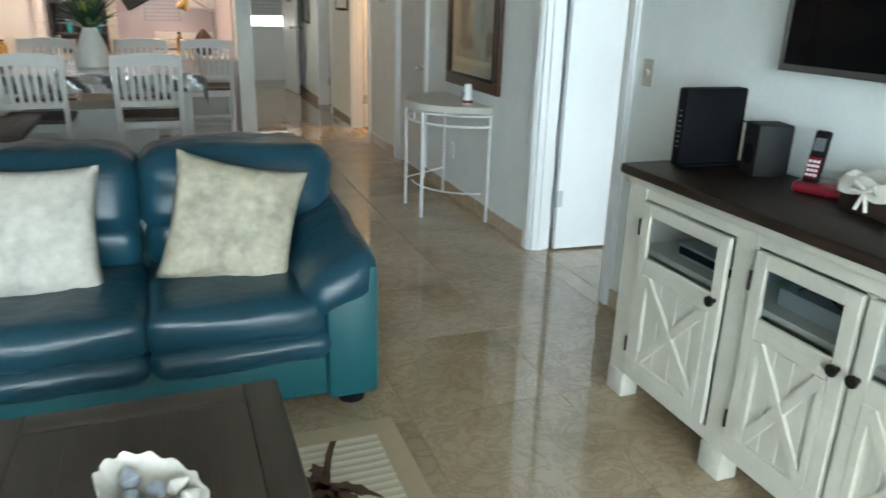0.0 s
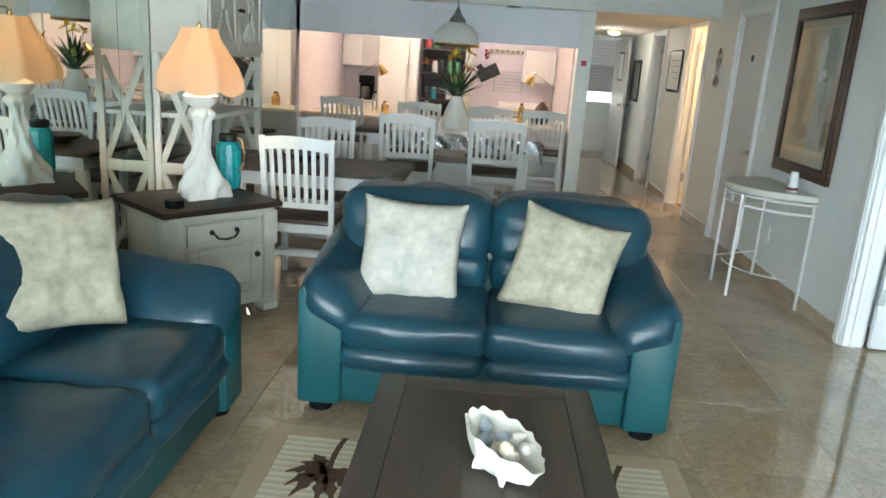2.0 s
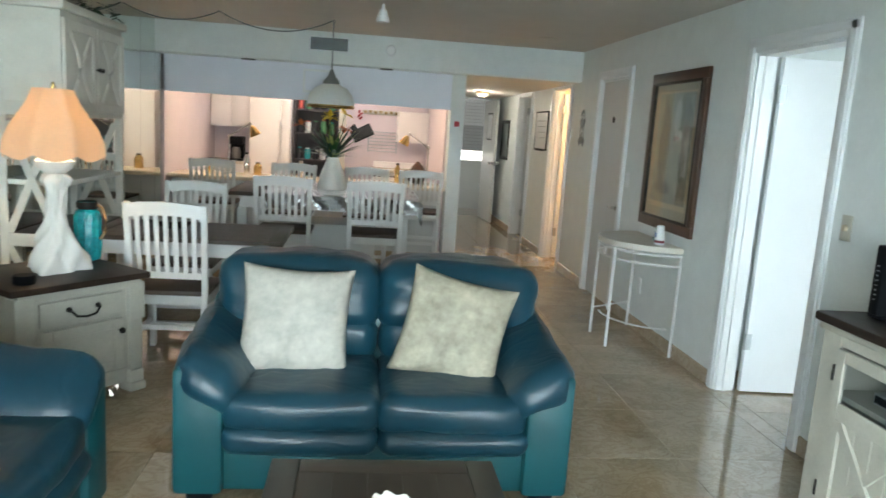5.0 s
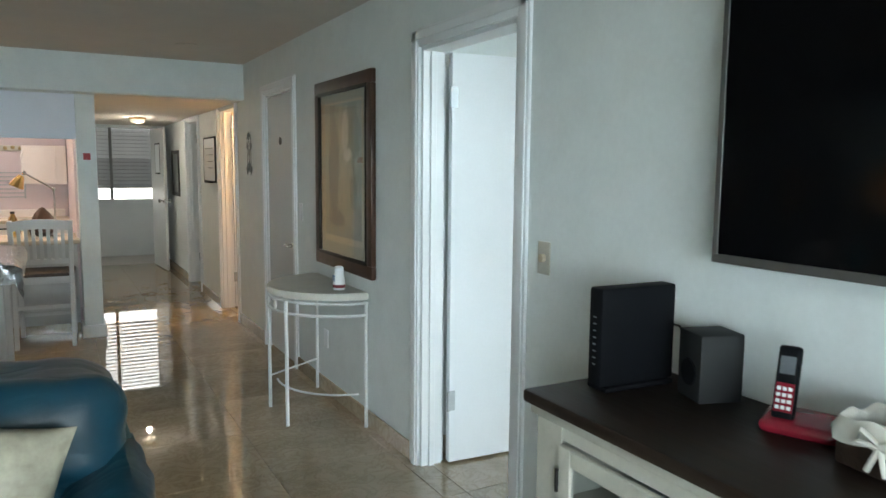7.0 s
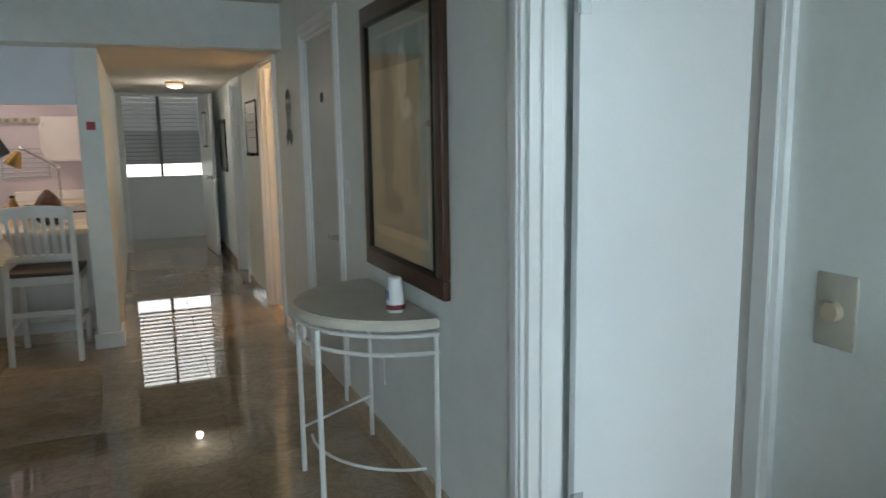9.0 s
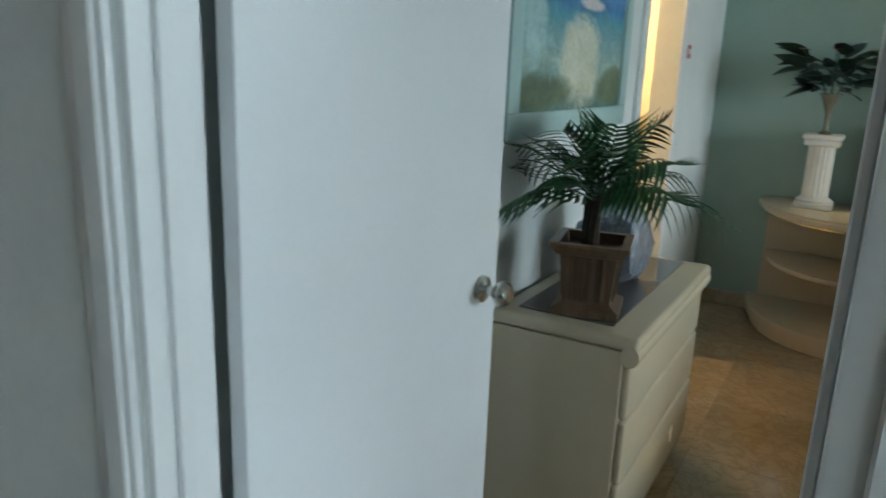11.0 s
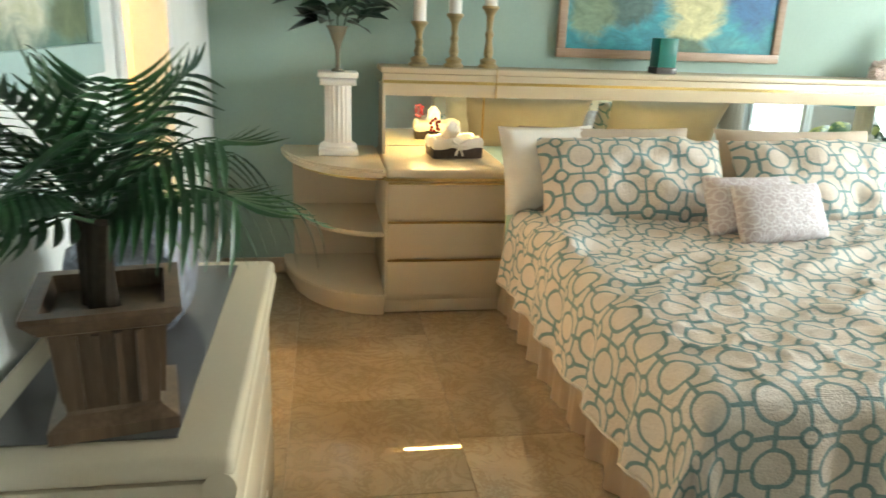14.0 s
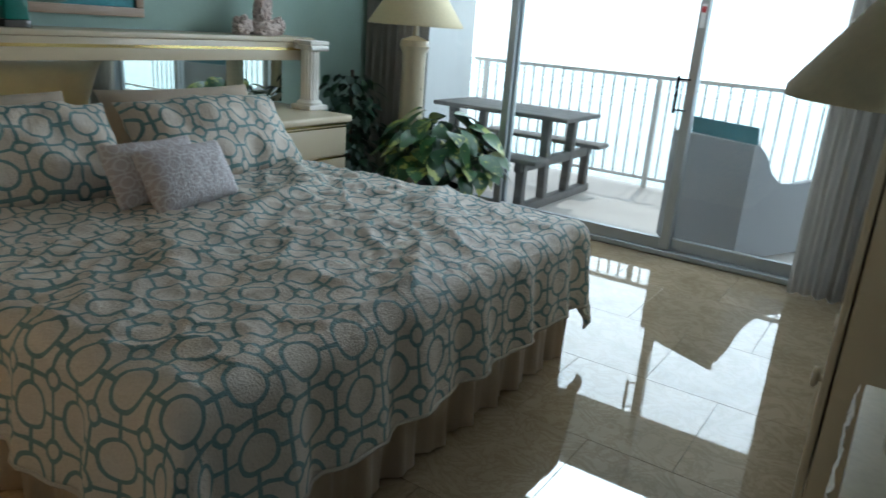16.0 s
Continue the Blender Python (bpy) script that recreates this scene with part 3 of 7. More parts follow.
# ---- living room ----
def couch(name, m, w, seats, label):
    """Padded leather seat: front at y 0, back towards +y, w wide along x."""
    ob = thing(name, m, label, "sofa")
    h, arm = w / 2, 0.19
    part("base", box(-h + 0.03, h - 0.03, 0.02, 0.86, 0.05, 0.3, 0.02), M_LEATHP, ob)
    back = box(-h + 0.02, h - 0.02, 0.62, 0.9, 0.05, 0.7, 0.05)
    part("back_panel", back, M_LEATHP, ob)
    for s in (-1, 1):
        a, b = sorted((s * (h - arm), s * h))
        bm = box(a, b, -0.012, 0.84, 0.045, 0.555, 0.022)
        for v in bm.verts:
            if v.co.z > 0.3:
                v.co.z += 0.08 * v.co.y - 0.10 * max(0, (h - 0.05) - abs(v.co.x)) / 0.14
        part("arm_panel", bm, M_LEATHP, ob, "flat teal arm panel")
        a, b = sorted((s * (h - arm - 0.075), s * (h + 0.004)))
        bm = soft_box(a, b, -0.018, 0.74, 0.43, 0.615, 0.08, 0.013, 7, s * 3 + w, 0.014)
        for v in bm.verts:
            v.co.z += 0.11 * (v.co.y - 0.1) - 0.11 * max(0, (h - 0.06) - s * v.co.x) / 0.22
        part("arm_pad", bm, M_LEATH, ob, "wrinkled padded arm")
        for y in (0.07, 0.8):
            part("foot", lathe([(0.0, 0), (0.05, 0), (0.055, 0.03), (0.05, 0.055)], 16), M_BLACK, ob, m=pose(s * (h - 0.09), y, 0))
    inner = h - arm + 0.015
    step = 2 * inner / seats
    for i in range(seats):
        a = -inner + i * step
        part("seat_cushion", soft_box(a + 0.004, a + step - 0.004, -0.015, 0.62, 0.30, 0.455, 0.05, 0.010, 8, i * 7 + w, 0.022), M_LEATH, ob, "creased seat cushion")
        part("seat_roll", soft_box(a + 0.004, a + step - 0.004, -0.03, 0.10, 0.215, 0.325, 0.045, 0.008, 5, i * 5 + w, 0.008), M_LEATH, ob)
        bm = soft_box(a - 0.115 if i == 0 else a + 0.003, a + step + 0.115 if i == seats - 1 else a + step - 0.003, 0.50, 0.90, 0.56, 0.875, 0.085, 0.015, 8, i * 11 + w, 0.02)
        for v in bm.verts:
            v.co.y += 0.10 * (v.co.z - 0.6)
        part("back_cushion", bm, M_LEATH, ob, "plump wrinkled back cushion")
        part("lumbar_cushion", soft_box(a + 0.012, a + step - 0.012, 0.50, 0.74, 0.42, 0.63, 0.07, 0.011, 6, i * 13 + w, 0.012), M_LEATH, ob)
    return ob


couch("loveseat", pose(-2.14, 2.97, 0), 1.56, 2, "teal blue leather two-seat sofa with padded arms on marble floor")
couch("sofa", pose(-3.17, 1.865, 0, 0, 0, 90), 2.25, 3, "teal blue leather three-seat sofa against the mirror wall")
M_VELVET = surface("champagne_velvet", (0.36, 0.33, 0.25), 0.6, vary=0.42, scale=9, grain=30, bump=0.4, depth=0.014)
M_VELVETW = surface("pale_ivory_velvet", (0.46, 0.44, 0.385), 0.55, vary=0.28, scale=9, grain=30, bump=0.4, depth=0.014)
for m, mat_, lab, s in (
    (pose(-2.50, 3.33, 0.65, 72, 0, 4) @ pose(0, 0, 0, 0, 0, -3), M_VELVETW, "square ivory crushed-velvet throw pillow on loveseat", 1),
    (pose(-1.82, 3.31, 0.64, 72, 0, -3) @ pose(0, 0, 0, 0, 0, -13), M_VELVET, "square champagne crushed-velvet throw pillow on loveseat", 2),
    (pose(-3.65, 2.50, 0.72, 70, 0, 58) @ pose(0, 0, 0, 0, 0, -7), M_VELVET, "square champagne velvet throw pillow on sofa", 3),
    (pose(-3.71, 1.80, 0.82, 66, 0, 80) @ pose(0, 0, 0, 0, 0, 36), M_VELVETW, "square ivory velvet throw pillow on sofa", 4),
):
    single("throw_pillow", cushion(0.475, 0.475, 0.18, 0.42, 0.02, 30, s, 0.09), mat_, m, lab, "pillow", "throw pillows", smooth=60)

# coffee table with planked top
ct = thing("coffee_table", pose(-2.14, 1.75, 0), "grey-brown planked wooden coffee table on the rug", "coffee table")
for i in range(5):
    part("plank", box(-0.253 + i * 0.1012, -0.2531 + (i + 1) * 0.1012, -0.56, 0.56, 0.44, 0.4795, 0.0008, 1), M_GREYW, ct)
for a, b, c, d in ((-0.34, -0.2535, -0.65, 0.65), (0.2535, 0.34, -0.65, 0.65)):
    part("edge_board", box(a, b, c, d, 0.432, 0.48, 0.006), M_GREYW, ct)
for c, d in ((-0.65, -0.5615), (0.5615, 0.65)):
    part("end_board", box(-0.2535, 0.2535, c, d, 0.432, 0.48, 0.006), wood("end_grain_wood", (0.034, 0.026, 0.020), (0.072, 0.056, 0.043), 0.42, 0), ct)
part("apron", box(-0.31, 0.31, -0.61, 0.61, 0.35, 0.431, 0.004), M_GREYW, ct)
part("lower_shelf", box(-0.30, 0.30, -0.60, 0.60, 0.12, 0.15, 0.004), M_GREYW, ct)
for sx in (-1, 1):
    for sy in (-1, 1):
        part("leg", box(sx * 0.29 - 0.035, sx * 0.29 + 0.035, sy * 0.59 - 0.035, sy * 0.59 + 0.035, 0.008, 0.431, 0.006), M_GREYW, ct)

# big shell with small ones inside
M_SHELL = surface("white_seashell", (0.62, 0.59, 0.53), 0.45, vary=0.12, scale=14, bump=0.4, depth=0.004)
sh = thing("seashell", pose(-2.095, 1.885, 0.48, 0, 0, -58), "large white frilled conch shell holding small shells", "shell")
bm = bmesh.new()
rings = []
N_ = 72
for j in range(15):
    f = j / 14
    ring = []
    for i in range(N_):
        a = 2 * math.pi * i / N_
        front = max(0.0, math.cos(a + 1.1)) ** 1.5
        tip = max(0.0, math.cos(a)) ** 6
        if f < 0.6:
            g = f / 0.6
            r, z = 0.45 + 0.55 * g ** 0.7, 0.003 + 0.098 * g ** 1.3
            spike = front * max(0, math.sin(a * 7 + 0.5)) ** 4 * math.exp(-((g - 0.25) / 0.18) ** 2)
            r += 0.32 * spike + 0.07 * g * math.sin(9 * a + 3 * g) * front + 0.22 * front * (1 - g) * g
            z -= 0.012 * spike
        else:
            g = (f - 0.6) / 0.4
            r, z = 1.0 - 0.72 * g ** 1.3, 0.101 - 0.075 * g ** 0.8
        rim = math.exp(-((f - 0.6) / 0.12) ** 2)
        r += rim * (0.022 * math.sin(13 * a) + 0.016 * math.sin(21 * a + 1))
        z += rim * (0.005 * math.sin(13 * a + 1) + 0.022 * math.cos(a + 2.4))
        ring.append(bm.verts.new(((0.125 + 0.05 * tip) * r * math.cos(a), 0.088 * r * math.sin(a), max(0.001, z))))
    rings.append(ring)
for p, q in zip(rings, rings[1:]):
    for i in range(N_):
        bm.faces.new((p[i], p[(i + 1) % N_], q[(i + 1) % N_], q[i]))
bm.faces.new(rings[0][::-1])
bm.faces.new(rings[-1])
part("shell_bowl", bm, M_SHELL, sh, smooth=50)
M_SHELLG = surface("grey_blue_shell", (0.34, 0.38, 0.42), 0.4, vary=0.35, scale=40)
M_SHELLB = surface("tan_shell", (0.55, 0.45, 0.33), 0.4, vary=0.3, scale=40)
for i in range(9):
    bm = lathe([(0.0, 0), (0.014, 0.008), (0.02, 0.02), (0.015, 0.034), (0.006, 0.046), (0, 0.05)], 12)
    part("small_shell", bm, (M_SHELL, M_SHELLG, M_SHELLB)[i % 3], sh, m=pose(0.062 * math.cos(i * 2.4), 0.036 * math.sin(i * 2.4), 0.055 + 0.008 * (i % 3), 60 + 20 * i, 40 * i, 70 * i))

# rug with palm motifs
def rug_material():
    n = Nodes("cream_woven_rug", 0.95)
    v = n.scaled((1, 1, 1))
    sep = n.add("SeparateXYZ")
    n.link(v, sep.inputs[0])
    stripe = n.math("SINE", n.math("MULTIPLY", sep.outputs[1], 170.0))
    weave = n.noise(180, 3, v)
    n.colour(n.ramp(n.mix(0.3, stripe, weave), [(0.25, (0.45, 0.39, 0.28)), (0.55, (0.55, 0.50, 0.38))]))
    n.bump(n.mix(0.5, stripe, weave), 0.4, 0.004)
    return n.m


M_RUG, M_RUGB = rug_material(), surface("tan_rug_border", (0.36, 0.28, 0.18), 0.95, vary=0.12, grain=160, bump=0.4)
M_PALM = surface("brown_rug_pile", (0.075, 0.042, 0.022), 0.95, vary=0.25, grain=160, bump=0.4)
rug = thing("area_rug", pose(-2.16, 1.55, 0), "cream area rug with brown palm trees and tan border", "rug")
part("field", box(-0.73, 0.73, -1.2, 1.2, 0.001, 0.008), M_RUG, rug)
bm = box(-0.81, 0.81, 1.2, 1.29, 0.001, 0.009, 0.002, 1)
box(-0.81, 0.81, -1.29, -1.2, 0.001, 0.009, 0.002, 1, bm)
box(-0.81, -0.73, -1.2, 1.2, 0.001, 0.009, 0.002, 1, bm)
box(0.73, 0.81, -1.2, 1.2, 0.001, 0.009, 0.002, 1, bm)
part("border", bm, M_RUGB, rug)


def palm_motif(seed):
    rnd = random.Random(seed)
    bm = bmesh.new()
    for k in range(9):
        a = radians(-75 + k * 31 + rnd.uniform(-8, 8)) + math.pi
        ln, side = rnd.uniform(0.11, 0.16), []
        for j in range(9):
            f = j / 8
            w = 0.026 * math.sin(math.pi * min(1, f * 1.05)) * (1.0 if j % 2 else 0.55)
            d = Vector((math.cos(a), math.sin(a), 0))
            p = d * ln * f + Vector((0, -0.05 * f * f, 0))
            q = Vector((-d.y, d.x, 0)) * w
            side.append((bm.verts.new(p + q), bm.verts.new(p - q)))
        for (a1, b1), (a2, b2) in zip(side, side[1:]):
            bm.faces.new((a1, b1, b2, a2))
    pts = [Vector((0.01 + 0.03 * f * f, 0.2 * f, 0)) for f in (0, 0.25, 0.5, 0.75, 1)]
    for p, q in zip(pts, pts[1:]):
        bm.faces.new([bm.verts.new(v) for v in (p - Vector((0.008, 0, 0)), p + Vector((0.008, 0, 0)), q + Vector((0.01, 0, 0)), q - Vector((0.01, 0, 0)))])
    r = bmesh.ops.extrude_face_region(bm, geom=bm.faces[:])
    bmesh.ops.translate(bm, verts=[v for v in r["geom"] if isinstance(v, bmesh.types.BMVert)], vec=(0, 0, 0.003))
    return bm


for k, (x, y, r) in enumerate(((-0.53, 0.98, 5), (0.5, 0.98, -8), (-0.56, 0.48, -12), (0.55, 0.48, 20), (-0.02, 0.85, 4), (-0.5, -0.1, 10), (0.52, -0.1, -10), (-0.5, -0.7, 0), (0.5, -0.7, 12))):
    part("palm_motif", palm_motif(k), M_PALM, rug, m=pose(x, y, 0.008, 0, 0, r) @ Matrix.Scale(1.15, 4), smooth=0)

# console with four doors
con = thing("tv_console", pose(0.015, 2.82, 0), "antique white media console with dark wood top and barn doors", "console")
M_CTOP = M_DARKW
part("tabletop", box(-0.50, -0.018, -2.07, 0.02, 0.868, 0.905, 0.01), M_CTOP, con, "dark brown wood top")
bm = box(-0.465, -0.025, -0.045, -0.015, 0.1, 0.866)
box(-0.465, -0.025, -2.035, -2.005, 0.1, 0.866, bm=bm)
box(-0.465, -0.025, -1.04, -1.01, 0.1, 0.866, bm=bm)
box(-0.04, -0.025, -2.005, -0.045, 0.1, 0.866, bm=bm)
box(-0.45, -0.04, -2.005, -0.045, 0.1, 0.13, bm=bm)
box(-0.42, -0.04, -2.005, -0.045, 0.585, 0.605, bm=bm)
part("body", bm, M_PAINT, con)
bm = bmesh.new()
for a, b in ((-0.115, -0.01), (-0.655, -0.565), (-1.485, -1.395), (-2.04, -1.935)):
    box(-0.47, -0.452, a, b, 0.1, 0.866, 0.003, 1, bm)
box(-0.469, -0.453, -1.935, -0.115, 0.80, 0.866, 0.003, 1, bm)
box(-0.469, -0.453, -1.935, -0.115, 0.1, 0.15, 0.003, 1, bm)
part("face_frame", bm, M_PAINT, con)
for y in (-0.06, -0.61, -1.44, -1.99):
    part("foot", box(-0.475, -0.40, y - 0.05, y + 0.05, 0, 0.1, 0.006), M_PAINT, con)
    part("foot", box(-0.10, -0.025, y - 0.05, y + 0.05, 0, 0.1, 0.006), M_PAINT, con)
part("crown", box(-0.485, -0.02, -2.055, 0.005, 0.84, 0.867, 0.008), M_PAINT, con)
M_DARKG = glassy("cabinet_glass", (0.9, 0.95, 0.95))
for y0, y1, kside in ((-0.56, -0.12, 0), (-1.02, -0.66, 0), (-1.39, -1.03, 1), (-1.93, -1.49, 1)):
    bm = bmesh.new()
    f = 0.05
    box(-0.486, -0.468, y0 + 0.003, y0 + f, 0.155, 0.795, 0.003, 1, bm)
    box(-0.486, -0.468, y1 - f, y1 - 0.003, 0.155, 0.795, 0.003, 1, bm)
    for a, b in ((0.155, 0.20), (0.535, 0.60), (0.75, 0.795)):
        box(-0.486, -0.468, y0 + f, y1 - f, a, b, 0.003, 1, bm)
    d = part("door", bm, M_PAINT, con)
    part("panel", box(-0.476, -0.470, y0 + f, y1 - f, 0.20, 0.535), M_PAINT, d)
    part("moulding", bar((-0.482, y0 + f + 0.012, 0.2), (-0.482, y0 + f + 0.012, 0.535), 0.024, 0.012, up=(1, 0, 0)), M_PAINT, d)
    part("moulding", bar((-0.482, y1 - f - 0.012, 0.2), (-0.482, y1 - f - 0.012, 0.535), 0.024, 0.012, up=(1, 0, 0)), M_PAINT, d)
    part("cross_bar", bar((-0.482, y0 + f + 0.02, 0.205), (-0.482, y1 - f - 0.02, 0.53), 0.034, 0.013, up=(1, 0, 0)), M_PAINT, d)
    part("cross_bar", bar((-0.480, y0 + f + 0.02, 0.53), (-0.480, y1 - f - 0.02, 0.205), 0.034, 0.011, up=(1, 0, 0)), M_PAINT, d)
    for k in range(3):
        yy = y0 + f + (y1 - y0 - 2 * f) * (k + 1) / 4
        part("batten", box(-0.479, -0.475, yy - 0.016, yy + 0.016, 0.2, 0.535), M_PAINT, d)
    p = part("pane", box(-0.479, -0.475, y0 + f, y1 - f, 0.6, 0.75), M_DARKG, d, smooth=0)
    p.visible_shadow = False
    ky = y1 - 0.025 if kside else y0 + 0.025
    part("knob", lathe([(0.008, 0), (0.007, 0.012), (0.017, 0.018), (0.018, 0.028), (0.0, 0.032)], 8), M_IRON, d, "faceted black iron knob", m=pose(-0.486, ky, 0.585, 0, -90, 0))
    hy = y0 - 0.002 if kside else y1 + 0.002
    for z in (0.24, 0.7):
        part("hinge", tube([(-0.486, hy, z - 0.03), (-0.486, hy, z + 0.03)], 0.005), M_IRON, d)
cb = thing("cable_box", pose(-0.24, 2.48, 0.605), "grey streaming box behind the cabinet glass", "electronics")
part("case", box(-0.1, 0.1, -0.16, 0.16, 0, 0.045, 0.004), M_ALU, cb)
part("front_strip", box(-0.103, -0.1, -0.15, 0.15, 0.008, 0.036), M_BLACK, cb)
cb = thing("disc_player", pose(-0.24, 2.0, 0.605), "pale grey disc player with black cable on top", "electronics")
part("case", box(-0.1, 0.1, -0.17, 0.17, 0, 0.055, 0.004), M_ALU, cb)
part("cable", tube([(-0.08 + 0.05 * math.sin(a * 1.3), 0.12 * math.cos(a), 0.062 + 0.02 * abs(math.sin(a))) for a in np.linspace(0, 5.5, 18).tolist()], 0.004), M_BLACK, cb)

tv = thing("television", pose(-0.02, 1.845, 1.258), "large black flat-screen television fixed to the wall", "television")
def screen():
    n = Nodes("tv_screen", 0.05)
    n.b.inputs["Base Color"].default_value = (0.003, 0.003, 0.0035, 1)
    n.b.inputs["Specular IOR Level"].default_value = 0.08
    return n.m
part("casing", box(-0.062, -0.008, -0.73, 0.73, 0, 0.84, 0.006), M_BLACK, tv)
part("screen", box(-0.0645, -0.0622, -0.718, 0.718, 0.018, 0.828), screen(), tv, "glossy dark screen", smooth=0)
M_BEZ = surface("grey_bezel", (0.12, 0.115, 0.11), 0.35, 0.5, vary=0.05)
bm = box(-0.067, -0.0622, -0.735, 0.735, -0.004, 0.018, 0.001, 1)
box(-0.067, -0.0622, 0.718, 0.735, 0.018, 0.845, 0.001, 1, bm)
box(-0.067, -0.0622, -0.735, -0.718, 0.018, 0.845, 0.001, 1, bm)
box(-0.067, -0.0622, -0.718, 0.718, 0.828, 0.845, 0.001, 1, bm)
part("bezel", bm, M_BEZ, tv)

mo = thing("modem", pose(-0.20, 2.73, 0.905, 0, 0, -3), "upright black cable modem with status lights", "modem")
part("case", box(-0.13, 0.12, -0.028, 0.028, 0.012, 0.275, 0.008), M_BLACK, mo)
part("stand", box(-0.12, 0.11, -0.04, 0.04, 0, 0.014, 0.004), M_BLACK, mo)
for k in range(8):
    part("status_light", box(-0.1315, -0.1295, -0.006, 0.006, 0.07 + 0.018 * k, 0.073 + 0.018 * k), M_ALU, mo)
part("cable", tube([(0.12, 0, 0.16), (0.155, -0.01, 0.15), (0.175, -0.02, 0.1), (0.16, -0.04, 0.012)], 0.003), M_BLACK, mo)
sp = thing("speaker", pose(-0.10, 2.555, 0.905, 0, 0, -18), "small dark grey box speaker on the console", "speaker")
M_SPK = surface("charcoal_plastic", (0.007, 0.0073, 0.008), 0.65, vary=0.15)
part("cabinet", box(-0.06, 0.06, -0.055, 0.055, 0, 0.175, 0.006), M_SPK, sp)
part("grille", lathe([(0.036, 0), (0.034, 0.003), (0.0, 0.001)], 20), M_BLACK, sp, m=pose(-0.06, 0, 0.07, 0, -90, 0))
ph = thing("cordless_phone", pose(-0.14, 2.31, 0.905, 0, 0, 22), "red and black cordless telephone standing in its cradle", "telephone")
M_REDP = surface("red_plastic", (0.20, 0.012, 0.025), 0.25, vary=0.1)
bm = box(-0.05, 0.06, -0.12, 0.045, 0, 0.045, 0.015, 3)
for v in bm.verts:
    if v.co.z > 0.02 and v.co.x < 0:
        v.co.z -= 0.012
part("cradle", bm, M_REDP, ph)
hs = part("handset", box(-0.013, 0.013, -0.024, 0.024, 0, 0.17, 0.008, 3), M_BLACK, ph, m=pose(-0.015, 0.0, 0.025, 0, 16, 0))
part("keypad", box(-0.0145, -0.0125, -0.02, 0.02, 0.02, 0.085, 0.0005, 1), M_REDP, hs)
for r in range(4):
    for c in range(3):
        part("key", box(-0.0165, -0.0145, -0.016 + c * 0.012, -0.008 + c * 0.012, 0.026 + r * 0.014, 0.034 + r * 0.014), M_TRIM, hs)
part("display", box(-0.0145, -0.0125, -0.016, 0.016, 0.105, 0.145), surface("phone_display", (0.10, 0.11, 0.12), 0.2), hs)
part("cord", tube([(0.05, 0.03, 0.01), (0.09, 0.05, 0.006), (0.12, 0.02, 0.006)], 0.0025), M_BLACK, ph)
M_WICK = surface("dark_wicker", (0.035, 0.02, 0.013), 0.6, vary=0.4, scale=50, grain=140, bump=0.8, depth=0.006)
M_LINEN = surface("white_linen", (0.74, 0.71, 0.64), 0.8, vary=0.06, scale=20, bump=0.4)


def basket(name, m, w, d, label):
    ob = thing(name, m, label, "basket")
    bm = box(-w / 2, w / 2, -d / 2, d / 2, 0, 0.085, 0.01)
    bmesh.ops.delete(bm, geom=[f for f in bm.faces if f.normal.z > 0.9], context="FACES")
    bmesh.ops.solidify(bm, geom=bm.faces[:], thickness=0.006)
    part("wicker_body", bm, M_WICK, ob)
    bm = bmesh.new()
    n = 48
    rings = []
    for o, z in ((-0.004, 0.05), (0.012, 0.055), (0.014, 0.085), (0.004, 0.105), (-0.012, 0.10), (-0.016, 0.05)):
        ring = []
        for i in range(n):
            a = 2 * math.pi * i / n
            k = 1 / max(abs(math.cos(a)), abs(math.sin(a))) ** 0.8
            ring.append(bm.verts.new(((w / 2 * 0.97 + o) * math.cos(a) * k, (d / 2 * 0.97 + o) * math.sin(a) * k, z + 0.006 * math.sin(7 * a))))
        rings.append(ring)
    for p, q in zip(rings, rings[1:]):
        for i in range(n):
            bm.faces.new((p[i], p[(i + 1) % n], q[(i + 1) % n], q[i]))
    part("cloth_liner", bm, M_LINEN, ob, "folded white cloth liner", smooth=60)
    bow = bmesh.new()
    for s in (-1, 1):
        tube([(-w / 2 - 0.015, 0, 0.075), (-w / 2 - 0.02, s * 0.035, 0.095), (-w / 2 - 0.02, s * 0.045, 0.07), (-w / 2 - 0.015, 0, 0.072)], 0.006, 6, bow)
        tube([(-w / 2 - 0.015, 0, 0.072), (-w / 2 - 0.02, s * 0.02, 0.02)], 0.006, 6, bow)
    part("bow", bow, M_LINEN, ob, "white cloth bow")
    return ob


bk = basket("pen_basket", pose(-0.15, 2.03, 0.905, 0, 0, -8), 0.15, 0.22, "dark wicker basket with white liner holding pens")
for k in range(7):
    part("pen", tube([(-0.03 + 0.01 * k, -0.05 + 0.013 * k, 0.02), (-0.05 + 0.015 * k, -0.06 + 0.02 * k, 0.14 + 0.008 * (k % 3))], 0.005), (M_TRIM, M_ALU, M_BLACK)[k % 3], bk)

# half-moon table under the framed picture
hm = thing("half_moon_table", pose(-0.015, 5.44, 0), "white painted metal half-moon table against the wall", "side table")
M_STONE = surface("pale_stone_top", (0.66, 0.63, 0.56), 0.45, vary=0.1, scale=9, grain=70, bump=0.1)


